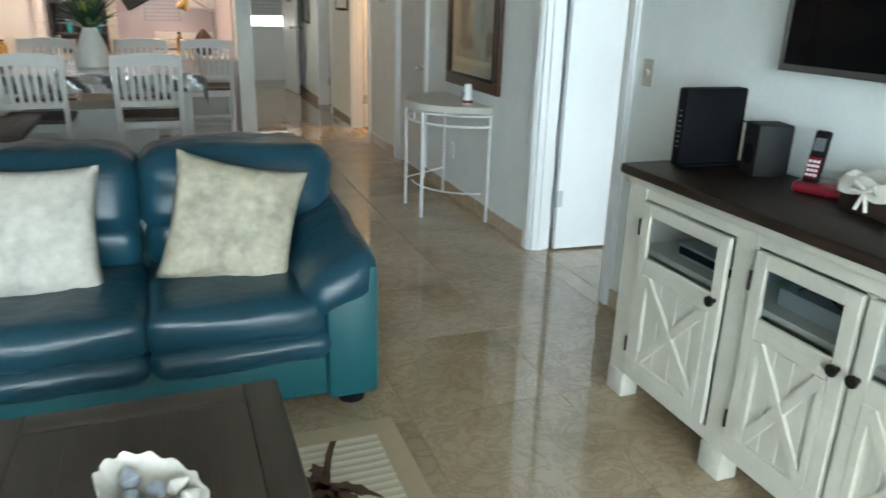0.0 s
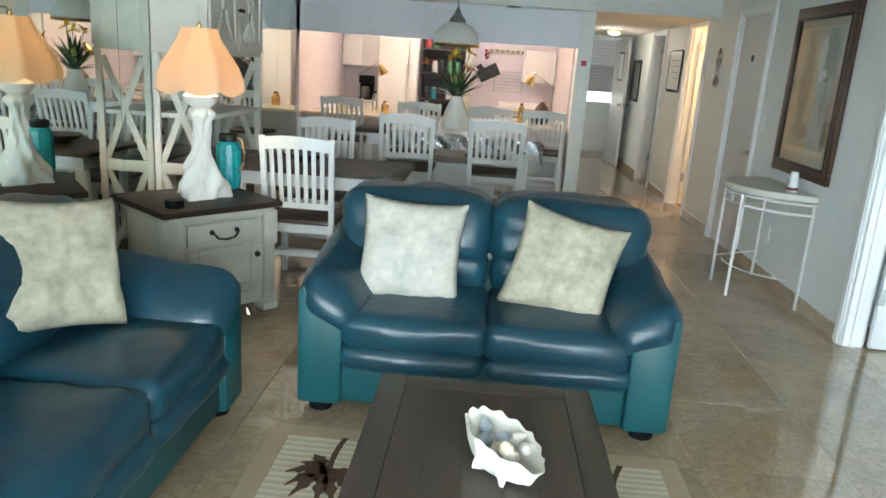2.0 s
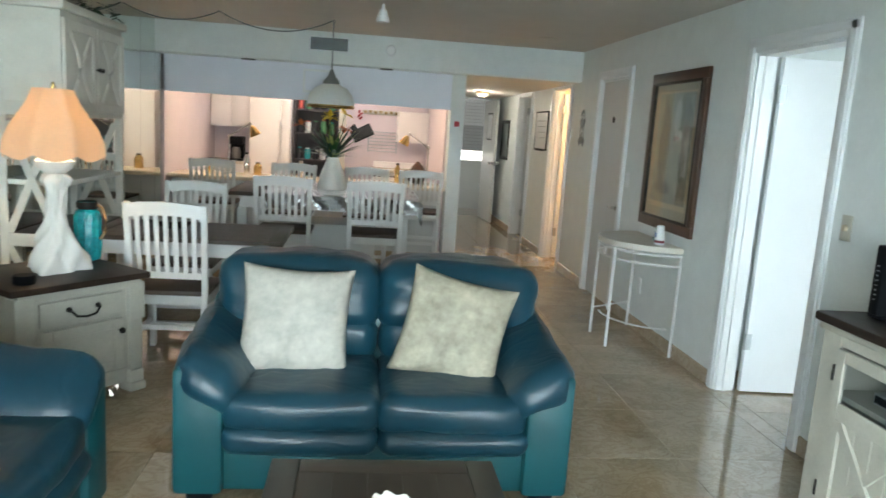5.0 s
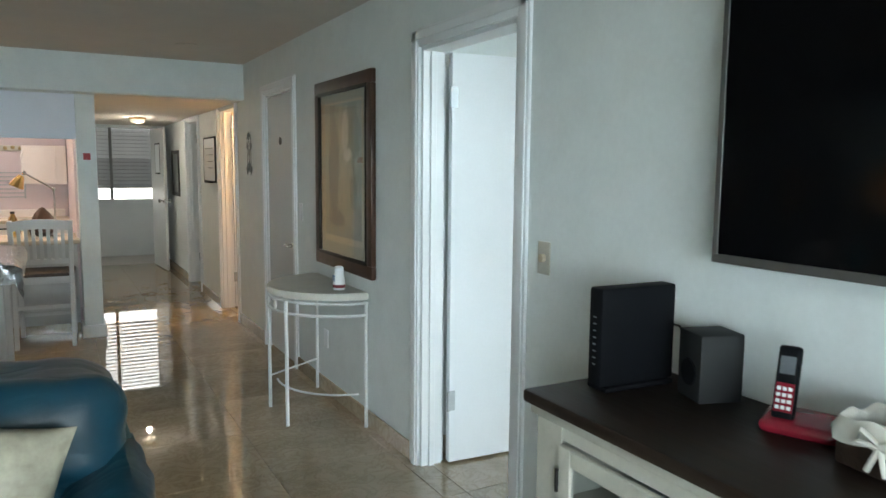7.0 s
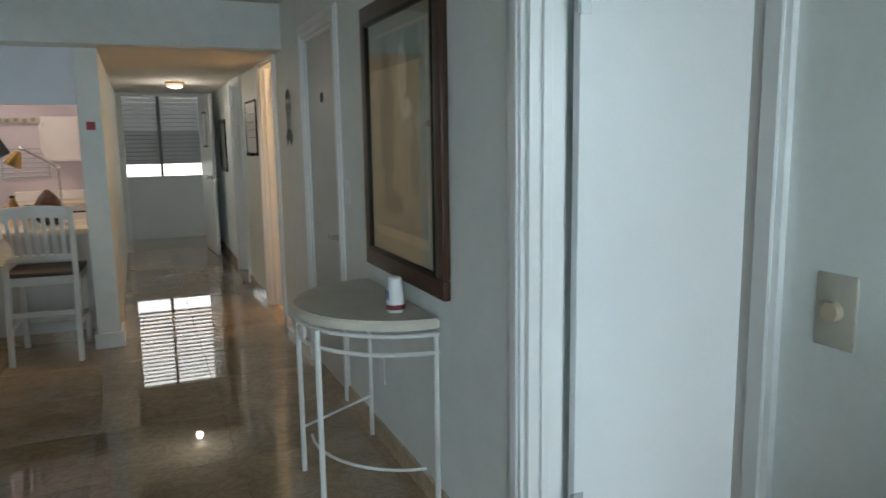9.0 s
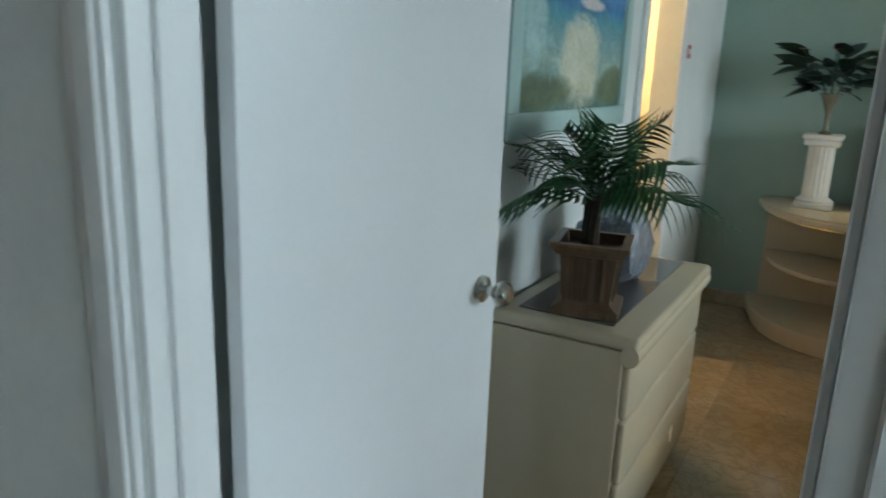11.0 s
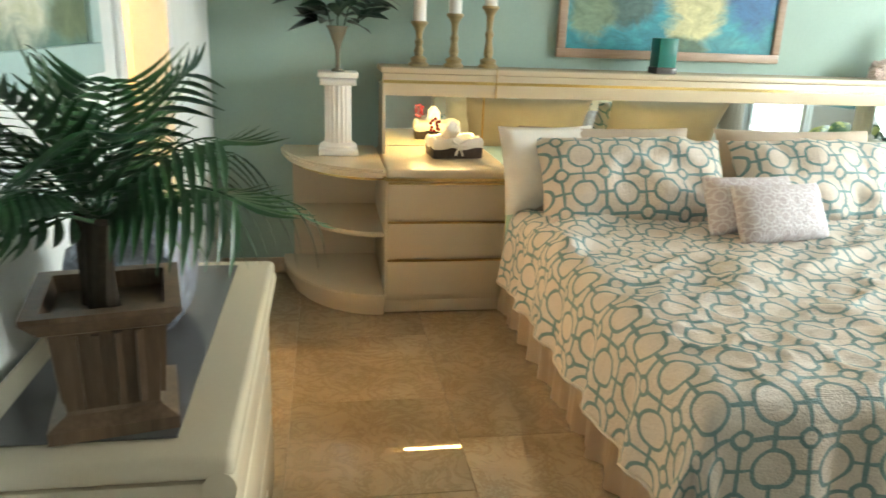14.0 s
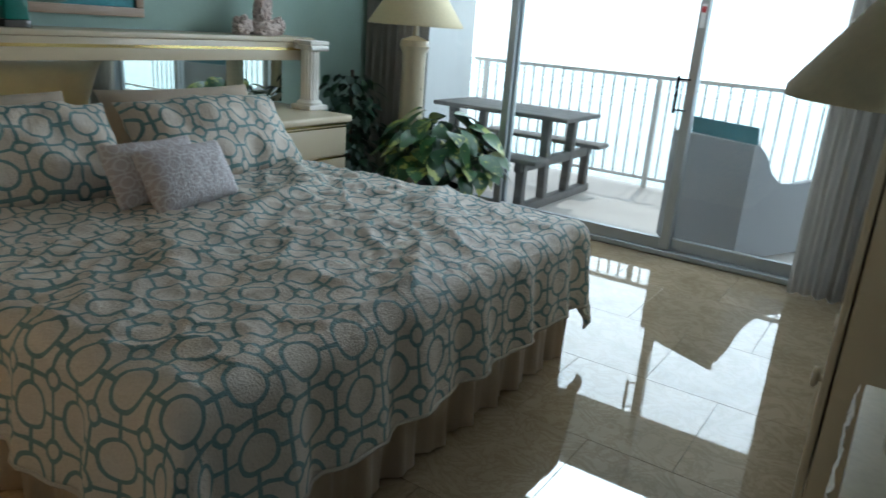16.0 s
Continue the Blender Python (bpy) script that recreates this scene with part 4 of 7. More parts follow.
def half_disc(r, z0, z1, bevel=0.006):
    bm = bmesh.new()
    pts = [Vector((-r * math.cos(a), r * math.sin(a) * 0.98, z0)) for a in np.linspace(-math.pi / 2, math.pi / 2, 33).tolist()]
    f = bm.faces.new([bm.verts.new(p) for p in pts])
    e = bmesh.ops.extrude_face_region(bm, geom=[f])
    bmesh.ops.translate(bm, verts=[v for v in e["geom"] if isinstance(v, bmesh.types.BMVert)], vec=(0, 0, z1 - z0))
    bmesh.ops.bevel(bm, geom=[q for q in bm.edges if abs(q.verts[0].co.z - q.verts[1].co.z) < 1e-5], offset=bevel, segments=2, affect="EDGES")
    return bm


def arc(r, z, n=20):
    return [(-r * math.cos(a), r * math.sin(a), z) for a in np.linspace(-math.pi / 2, math.pi / 2, n).tolist()]


part("tabletop", half_disc(0.445, 0.745, 0.785), M_STONE, hm, "pale stone half-round top")
part("ring", tube(arc(0.43, 0.725), 0.008), M_CHAIR, hm)
part("ring", tube(arc(0.43, 0.655), 0.008), M_CHAIR, hm)
part("back_rail", tube([(-0.008, -0.43, 0.725), (-0.008, 0.43, 0.725)], 0.007), M_CHAIR, hm)
part("low_ring", tube([(-0.42 * math.cos(a) * 0.9 - 0.01, 0.42 * math.sin(a), 0.20) for a in np.linspace(-1.45, 0.2, 12).tolist()], 0.006), M_CHAIR, hm)
for x, y in ((-0.012, -0.425), (-0.405, -0.20), (-0.40, 0.18), (-0.012, 0.425)):
    part("leg", tube([(x, y, 0), (x, y, 0.73)], 0.011, 10), M_CHAIR, hm)
part("low_bar", tube([(-0.012, 0.425, 0.20), (-0.40, 0.18, 0.20)], 0.006), M_CHAIR, hm)
part("ornament", lathe([(0, -0.012), (0.03, -0.004), (0.03, 0.004), (0, 0.012)], 12), M_CHAIR, hm, m=pose(-0.425, -0.05, 0.69, 0, 90, 0))
bo = thing("air_freshener", pose(-0.124, 5.18, 0.785), "white plastic air freshener bottle with red band", "bottle")
part("body", lathe([(0.033, 0), (0.036, 0.01), (0.036, 0.035), (0.03, 0.09), (0.026, 0.13), (0.018, 0.136), (0, 0.137)], 20), M_TRIM, bo)
part("band", lathe([(0.0365, 0.012), (0.0368, 0.03), (0.0355, 0.032)], 20), surface("dark_red_label", (0.15, 0.015, 0.02), 0.4), bo, "dark red band")
part("label", box(-0.0335, -0.031, -0.018, 0.018, 0.05, 0.085), surface("blue_label", (0.18, 0.28, 0.45), 0.4), bo)
od = thing("seahorse_ornament", pose(-0.075, 5.35, 0.785, 0, 0, 70), "pale green glass sea ornament on the table", "ornament")
M_SEAG = surface("sea_glass_green", (0.30, 0.46, 0.40), 0.2, vary=0.3, scale=30)
for k in range(5):
    part("frond", tube([(-0.06 + 0.03 * k, 0, 0), (-0.065 + 0.03 * k, 0.006, 0.05), (-0.05 + 0.03 * k, 0, 0.09 + 0.015 * (k % 2))], 0.012, 7, taper=0.4), M_SEAG, od)
part("base", box(-0.08, 0.08, -0.025, 0.025, 0, 0.02, 0.006), M_SEAG, od)


# ---- pictures ----
def picture_material(name, layers):
    """Soft blobs of paint: base ramp over height, then spots (centre, radii, colour, ragged edge)."""
    n = Nodes(name, 0.5)
    v = n.c.outputs["Generated"]
    sep = n.add("SeparateXYZ")
    n.link(v, sep.inputs[0])
    rag = n.noise(7, 5, v)
    u, w = sep.outputs[layers["axis"]], sep.outputs[2]
    h = n.math("ADD", w, n.math("MULTIPLY", n.math("SUBTRACT", rag, 0.5), layers.get("wave", 0.15)))
    c = n.ramp(h, layers["ramp"])
    for (cu, cw), (ru, rw), colour in layers["spots"]:
        du = n.math("DIVIDE", n.math("SUBTRACT", u, cu), ru)
        dw = n.math("DIVIDE", n.math("SUBTRACT", w, cw), rw)
        d = n.math("ADD", n.math("ADD", n.math("MULTIPLY", du, du), n.math("MULTIPLY", dw, dw)), n.math("MULTIPLY", n.math("SUBTRACT", n.noise(6, 8, v, 0.7, 1.0), 0.5), 2.2))
        mask = n.ramp(n.math("MULTIPLY", d, 0.6), [(0.25, (1, 1, 1)), (0.66, (0, 0, 0))])
        c = n.mix(n.math("MULTIPLY", mask, 0.92), c, colour)
    stroke = n.noise(10, 9, v, 0.72, 0.8)
    c = n.mix(layers.get("stroke", 0.75), c, n.ramp(stroke, [(0.34, (0.12, 0.16, 0.14)), (0.5, (0.5, 0.5, 0.5)), (0.66, (0.9, 0.86, 0.8))]), "OVERLAY")
    speck = n.noise(45, 4, v)
    c = n.mix(0.35, c, n.ramp(speck, [(0.3, (0.7, 0.7, 0.7)), (0.7, (1.15, 1.15, 1.15))]), "MULTIPLY")
    n.colour(c)
    n.bump(speck, 0.3, 0.002)
    return n.m


fp = thing("framed_picture", pose(-0.003, 5.385, 1.44), "dark carved wood frame with tan mat and misty landscape print", "picture")
W2, H2 = 0.465, 0.575


def frame_bars(w, h, f, depth, axis="x"):
    """Four mitred-looking bars round a picture of half size w x h; axis: the wall's normal."""
    out = []
    for a, b, c, d in ((-w, w, h - f, h), (-w, w, -h, -h + f), (-w, -w + f, -h + f, h - f), (w - f, w, -h + f, h - f)):
        out.append(box(-depth, 0, a, b, c, d, 0.006, 2) if axis == "x" else box(a, b, -depth, 0, c, d, 0.006, 2))
    return out


for bm in frame_bars(W2, H2, 0.075, 0.03):
    part("frame_bar", bm, M_FRAMEW, fp)
for bm in frame_bars(W2 - 0.07, H2 - 0.07, 0.02, 0.034):
    part("carved_fillet", bm, M_IRON, fp)
M_MAT = surface("tan_mat_board", (0.36, 0.31, 0.21), 0.7, vary=0.1)
M_MAT2 = surface("gold_fillet", (0.50, 0.41, 0.25), 0.5, vary=0.1)
part("mat_board", box(-0.012, -0.002, -W2 + 0.08, W2 - 0.08, -H2 + 0.08, H2 - 0.08), M_MAT, fp, smooth=0)
part("inner_border", box(-0.015, -0.0125, -W2 + 0.15, W2 - 0.15, -H2 + 0.16, H2 - 0.14), M_MAT2, fp, smooth=0)
M_PRINT = picture_material("misty_landscape_print", {"axis": 1, "wave": 0.3, "stroke": 0.4, "ramp": [(0.0, (0.24, 0.21, 0.15)), (0.3, (0.32, 0.30, 0.22)), (0.6, (0.36, 0.37, 0.30)), (1.0, (0.30, 0.32, 0.26))],
    "spots": [((0.74, 0.55), (0.17, 0.46), (0.05, 0.065, 0.04)), ((0.22, 0.78), (0.20, 0.25), (0.13, 0.16, 0.09)), ((0.68, 0.14), (0.26, 0.08), (0.07, 0.06, 0.035)), ((0.42, 0.80), (0.10, 0.16), (0.55, 0.58, 0.52)), ((0.34, 0.62), (0.12, 0.05), (0.60, 0.62, 0.56)), ((0.2, 0.36), (0.10, 0.2), (0.16, 0.17, 0.11))]})
part("print", box(-0.0175, -0.0155, -W2 + 0.165, W2 - 0.165, -H2 + 0.20, H2 - 0.155), M_PRINT, fp, smooth=0)
M_FRONTG = glassy("picture_glass", (0.98, 1, 0.99))
g = part("pane", box(-0.0245, -0.0225, -W2 + 0.078, W2 - 0.078, -H2 + 0.078, H2 - 0.078), M_FRONTG, fp, smooth=0)
g.visible_shadow = False

# switch, outlet plates, chimes
sw = thing("light_switch", pose(0, 3.40, 1.165), "cream wall dimmer plate with round knob", "switch")
part("plate", box(-0.006, 0, -0.036, 0.036, -0.06, 0.06, 0.003), M_PAINT, sw)
part("dial", lathe([(0.016, 0), (0.015, 0.014), (0, 0.015)], 16), M_CREAM, sw, m=pose(-0.006, 0, 0, 0, -90, 0))
sw = thing("light_switch", pose(0, 6.25, 1.17), "white wall switch plate", "switch")
part("plate", box(-0.006, 0, -0.036, 0.036, -0.06, 0.06, 0.003), M_TRIM, sw)
sw = thing("wall_outlet", pose(0, 5.75, 0.36), "white electrical outlet plate", "outlet")
part("plate", box(-0.006, 0, -0.036, 0.036, -0.06, 0.06, 0.003), M_TRIM, sw)
wc = thing("wind_chime", pose(-0.012, 7.67, 1.72), "grey shell and metal wall hanging with dangling hearts", "wall decor")
part("cord", tube([(0, 0, 0.06), (0, 0, -0.2)], 0.003), M_IRON, wc)
M_PEWT = surface("grey_pewter", (0.22, 0.24, 0.24), 0.5, 0.5)
part("hanger", tube([(0, -0.06, 0), (0, -0.03, 0.04), (0, 0, 0.06), (0, 0.03, 0.04), (0, 0.06, 0)], 0.006), M_PEWT, wc)
for k, y in enumerate((-0.06, 0, 0.06)):
    part("disc", lathe([(0.0, -0.006), (0.035, 0), (0, 0.006)], 14), M_PEWT, wc, m=pose(0, y, -0.06 - 0.05 * (k % 2), 0, 90, 0))
    part("heart", lathe([(0.0, -0.05), (0.028, -0.01), (0.036, 0.02), (0.02, 0.04), (0, 0.036)], 14), M_PEWT, wc, m=pose(0, y, -0.27 + 0.03 * (k % 2)) @ Matrix.Diagonal((0.25, 1, 1, 1)))
    part("cord", tube([(0, y, 0), (0, y, -0.24)], 0.002), M_IRON, wc)

# end table, turned to face the seats
et = thing("end_table", pose(-3.575, 3.93, 0, 0, 0, 51), "antique white end table with dark top and drawer", "end table")
# local: front faces -y, width along x
part("tabletop", box(-0.36, 0.36, -0.01, 0.60, 0.615, 0.65, 0.008), M_DARKW, et, "dark brown wood top")
part("body", box(-0.29, 0.29, 0.04, 0.57, 0.10, 0.614, 0.004), M_PAINT, et)
part("crown", box(-0.32, 0.32, 0.012, 0.58, 0.575, 0.614, 0.008), M_PAINT, et)
for x in (-0.29, 0.29):
    bm = box(x - 0.035, x + 0.035, 0.015, 0.09, 0.12, 0.60, 0.006)
    box(x - 0.045, x + 0.045, 0.005, 0.1, 0.40, 0.60, 0.006, 2, bm)
    box(x - 0.05, x + 0.05, 0.0, 0.11, 0.0, 0.05, 0.012, 2, bm)
    box(x - 0.042, x + 0.042, 0.008, 0.1, 0.05, 0.12, 0.012, 2, bm)
    part("post", bm, M_PAINT, et)
    part("back_foot", box(x - 0.04, x + 0.04, 0.5, 0.58, 0, 0.1, 0.01), M_PAINT, et)
part("base_rail", box(-0.24, 0.24, 0.025, 0.06, 0.06, 0.14, 0.006), M_PAINT, et)
dr = part("drawer", box(-0.215, 0.215, 0.018, 0.04, 0.44, 0.56, 0.006), M_PAINT, et)
part("pull", tube([(-0.075, -0.005, 0.51), (-0.05, -0.012, 0.48), (0, -0.014, 0.472), (0.05, -0.012, 0.48), (0.075, -0.005, 0.51)], 0.006), M_IRON, dr, "dark iron bail pull")
for x in (-0.075, 0.075):
    part("rosette", lathe([(0.014, 0), (0.012, 0.012), (0, 0.02)], 12), M_IRON, dr, m=pose(x, 0.018, 0.512, 90, 0, 0))
cd = part("cabinet_door", box(-0.215, 0.215, 0.02, 0.04, 0.15, 0.42, 0.005), M_PAINT, et)
for a, b, c, d in ((-0.215, -0.16, 0.15, 0.42), (0.16, 0.215, 0.15, 0.42), (-0.16, 0.16, 0.15, 0.20), (-0.16, 0.16, 0.37, 0.42)):
    part("door_rail", box(a + 0.002, b - 0.002, 0.009, 0.0198, c, d, 0.003, 1), M_PAINT, cd)
part("knob", lathe([(0.007, 0), (0.007, 0.012), (0.017, 0.02), (0.014, 0.03), (0, 0.033)], 14), M_IRON, cd, "black iron knob", m=pose(0.19, 0.009, 0.36, 90, 0, 0))
# smart speaker puck
single("smart_speaker", lathe([(0.0, 0), (0.046, 0), (0.049, 0.006), (0.049, 0.034), (0.045, 0.042), (0, 0.042)], 28), M_BLACK, pose(-3.81, 3.82, 0.65), "small black round speaker puck on end table", "speaker")

# table lamp with twisted plaster body
tl = thing("table_lamp", pose(-3.80, 4.17, 0.65), "white draped plaster table lamp with glowing scalloped shade", "lamp")
bm = bmesh.new()
rings = []
for j in range(33):
    f = j / 32
    r = 0.10 * (1 - f) ** 1.9 + 0.034 + 0.008 * math.sin(f * 9) + 0.028 * math.exp(-((f - 0.93) / 0.06) ** 2)
    ring = []
    for i in range(40):
        a = 2 * math.pi * i / 40
        k = 1 + 0.20 * (1 - 0.3 * f) * math.sin(3 * a + 8 * f) + 0.12 * math.sin(7 * a - 12 * f) + 0.05 * math.sin(11 * a + 17 * f)
        ring.append(bm.verts.new((r * k * math.cos(a), r * k * math.sin(a), 0.50 * f)))
    rings.append(ring)
for p, q in zip(rings, rings[1:]):
    for i in range(40):
        bm.faces.new((p[i], p[(i + 1) % 40], q[(i + 1) % 40], q[i]))
bm.faces.new(rings[0][::-1])
bm.faces.new(rings[-1])
M_PLASTER = surface("white_plaster", (0.80, 0.78, 0.73), 0.5, vary=0.05, scale=20)
part("body", bm, M_PLASTER, tl, smooth=60)
part("neck", lathe([(0.05, 0.50), (0.085, 0.53), (0.095, 0.56), (0.05, 0.59), (0.02, 0.62), (0.012, 0.70)], 28), M_PLASTER, tl)


def shade_cloth(name, c, mix=0.45):
    n = Nodes(name, 0.8)
    n.colour(n.ramp(n.noise(60, 3), [(0.3, tone(c, 0.94)), (0.7, tone(c, 1.05))]))
    tr = n.add("BsdfTranslucent")
    tr.inputs[0].default_value = (*c, 1)
    mx = n.add("MixShader")
    mx.inputs[0].default_value = mix
    out = n.t.nodes["Material Output"]
    n.link(n.b.outputs[0], mx.inputs[1])
    n.link(tr.outputs[0], mx.inputs[2])
    n.link(mx.outputs[0], out.inputs[0])
    return n.m


def shade(profile, lobes, lobe, thick=0.003):
    bm = lathe(profile, 64, lobes=lobes, lobe=lobe)
    bmesh.ops.delete(bm, geom=[f for f in bm.faces if len(f.verts) > 4], context="FACES_ONLY")
    bmesh.ops.solidify(bm, geom=bm.faces[:], thickness=thick)
    return bm


M_SHADE = shade_cloth("peach_lamp_shade", (0.94, 0.76, 0.56), 0.62)
bm = shade([(0.25, 0.60), (0.245, 0.66), (0.215, 0.73), (0.165, 0.80), (0.125, 0.86), (0.10, 0.92)], 8, -0.11)
for v in bm.verts:
    if v.co.z < 0.64:
        v.co.z -= 0.03 * abs(math.sin(4 * math.atan2(v.co.y, v.co.x)))
part("shade", bm, M_SHADE, tl, "peach scalloped cloth shade, lit", smooth=60)
part("finial", lathe([(0.006, 0.9), (0.012, 0.93), (0.008, 0.95), (0, 0.955)], 12), M_BRASS, tl)
part("harp", tube([(0, -0.05, 0.68), (0, -0.07, 0.8), (0, 0, 0.915), (0, 0.07, 0.8), (0, 0.05, 0.68)], 0.003), M_BRASS, tl)
part("lit_bulb", lathe([(0.012, 0.665), (0.028, 0.70), (0.03, 0.72), (0.018, 0.745), (0, 0.75)], 16), glow("warm_bulb", (1, 0.7, 0.4), 8), tl)
# teal glass lantern with rope
va = thing("glass_lantern", pose(-3.745, 4.44, 0.65), "teal hobnail glass jar with rope handle", "lantern")
bm = lathe([(0.05, 0), (0.066, 0.01), (0.07, 0.05), (0.07, 0.24), (0.062, 0.275), (0.048, 0.285), (0.048, 0.325), (0.054, 0.33)], 48)
for v in bm.verts:
    if 0.03 < v.co.z < 0.26:
        v.co.xy *= 1 + 0.05 * math.sin(12 * math.atan2(v.co.y, v.co.x))
M_TEALJ = surface("teal_glass_jar", (0.015, 0.30, 0.33), 0.08, vary=0.35, scale=30, grain=60, bump=0.6, depth=0.01)
part("jar", bm, M_TEALJ, va)
part("collar", lathe([(0.052, 0.288), (0.056, 0.30), (0.056, 0.322), (0.052, 0.33)], 24), M_IRON, va)
M_ROPE = surface("jute_rope", (0.36, 0.25, 0.14), 0.9, vary=0.25, scale=80, bump=0.8)
part("rope_handle", tube([(0.055, 0.0, 0.31), (0.09, -0.03, 0.30), (0.115, -0.05, 0.24), (0.11, -0.05, 0.17), (0.08, -0.03, 0.13), (0.07, 0.0, 0.13)], 0.008), M_ROPE, va)

# ---- bedroom ----
def trellis(name, ground, line, scale, uv=True, width=0.045):
    """Cloth with a lattice of large and small rings."""
    n = Nodes(name, 0.6)
    mp = n.add("Mapping")
    mp.inputs["Scale"].default_value = (1 / scale, 1 / scale, 1 / scale)
    n.link(n.c.outputs["UV" if uv else "Object"], mp.inputs[0])
    warp = n.noise(1.5, 2, mp.outputs[0])
    wobble = n.math("MULTIPLY", n.math("SUBTRACT", warp, 0.5), 0.06)

    def centred(off):
        """Absolute place within a cell whose centre is shifted by off, and the distance from it."""
        add = n.t.nodes.new("ShaderNodeVectorMath")
        add.inputs[1].default_value = (off, off, 0)
        n.link(mp.outputs[0], add.inputs[0])
        fr = n.t.nodes.new("ShaderNodeVectorMath")
        fr.operation = "FRACTION"
        n.link(add.outputs[0], fr.inputs[0])
        sub = n.t.nodes.new("ShaderNodeVectorMath")
        sub.operation = "SUBTRACT"
        sub.inputs[1].default_value = (0.5, 0.5, 0)
        n.link(fr.outputs[0], sub.inputs[0])
        sep = n.add("SeparateXYZ")
        n.link(sub.outputs[0], sep.inputs[0])
        return n.math("ABSOLUTE", sep.outputs[0]), n.math("ABSOLUTE", sep.outputs[1])

    def near(v, r, w):
        return n.math("LESS_THAN", n.math("ABSOLUTE", n.math("SUBTRACT", n.math("ADD", v, wobble), r)), w)

    x, y = centred(0.0)
    round_ = n.math("SQRT", n.math("ADD", n.math("MULTIPLY", x, x), n.math("MULTIPLY", y, y)))
    lines = near(round_, 0.30, width)
    cross = n.math("LESS_THAN", n.math("ADD", n.math("MINIMUM", x, y), wobble), width)
    lines = n.math("MAXIMUM", lines, n.math("MULTIPLY", cross, n.math("GREATER_THAN", round_, 0.30)))
    x, y = centred(0.5)
    octagon = n.math("MAXIMUM", n.math("MAXIMUM", x, y), n.math("MULTIPLY", n.math("ADD", x, y), 0.72))
    cross = n.math("LESS_THAN", n.math("ADD", n.math("MINIMUM", x, y), wobble), width)
    lines = n.math("MAXIMUM", lines, n.math("MULTIPLY", cross, n.math("GREATER_THAN", octagon, 0.14)))
    lines = n.math("MAXIMUM", lines, near(octagon, 0.14, width))
    weave = n.noise(160, 2)
    g = n.ramp(n.noise(6, 4), [(0.3, tone(ground, 0.93)), (0.7, tone(ground, 1.05))])
    c = n.mix(lines, g, line)
    n.colour(n.mix(0.25, c, n.ramp(weave, [(0.3, (0.7, 0.7, 0.7)), (0.7, (1.2, 1.2, 1.2))]), "MULTIPLY"))
    n.bump(n.mix(0.75, weave, n.mix(0.5, n.noise(9, 6, None, 0.6, 1.5), n.noise(16, 3, n.scaled((1.0, 0.3, 1.0), (0, 0, 0.6)), 0.5, 2.5))), 0.75, 0.02)
    return n.m


M_QUILT = trellis("teal_trellis_cotton", (0.62, 0.56, 0.49), (0.15, 0.255, 0.26), 0.172, width=0.034)
M_SHAM = trellis("teal_trellis_sham", (0.62, 0.55, 0.47), (0.14, 0.25, 0.255), 0.185, width=0.034)
M_LILAC = trellis("lilac_grey_trellis", (0.50, 0.45, 0.47), (0.62, 0.60, 0.62), 0.07)
M_SKIRT = surface("beige_satin", (0.60, 0.48, 0.35), 0.3, vary=0.06, scale=6, bump=0.1)
M_TEALC = surface("teal_lining", (0.06, 0.20, 0.24), 0.7, vary=0.08)

BX0, BX1, BY0, BY1, BZ = 1.66, 3.72, 0.97, 2.99, 0.60
bed = thing("bed", pose(2.69, 1.98, 0), "king bed with beige satin skirt and quilt", "bed")
part("mattress", box(BX0 + 0.06 - 2.69, BX1 - 2.69, BY0 + 0.06 - 1.98, BY1 - 0.06 - 1.98, 0.30, BZ - 0.03, 0.06, 3), M_LINEN, bed)
part("box_base", box(BX0 + 0.08 - 2.69, BX1 - 2.69, BY0 + 0.08 - 1.98, BY1 - 0.08 - 1.98, 0.04, 0.3), M_LINEN, bed)
bm = bmesh.new()
path = []
for a, b in (((BX1, BY1), (BX0, BY1)), ((BX0, BY1), (BX0, BY0)), ((BX0, BY0), (BX1, BY0))):
    for i in range(110):
        path.append((a[0] + (b[0] - a[0]) * i / 110, a[1] + (b[1] - a[1]) * i / 110))
rows = []
for z, amp in ((0.36, 0.002), (0.25, 0.008), (0.12, 0.014), (0.006, 0.02)):
    row = []
    for i, (x, y) in enumerate(path):
        k = amp * (math.sin(i * 0.62) + 0.5 * math.sin(i * 1.37))
        nx, ny = (0, 1) if i < 110 else ((-1, 0) if i < 220 else (0, -1))
        row.append(bm.verts.new((x + nx * (k - 0.01) - 2.69, y + ny * (k - 0.01) - 1.98, z)))
    rows.append(row)
for p, q in zip(rows, rows[1:]):
    for i in range(len(path) - 1):
        bm.faces.new((p[i], p[i + 1], q[i + 1], q[i]))
bmesh.ops.solidify(bm, geom=bm.faces[:], thickness=0.004)
part("bed_skirt", bm, M_SKIRT, bed, "gathered beige satin skirt", smooth=60)

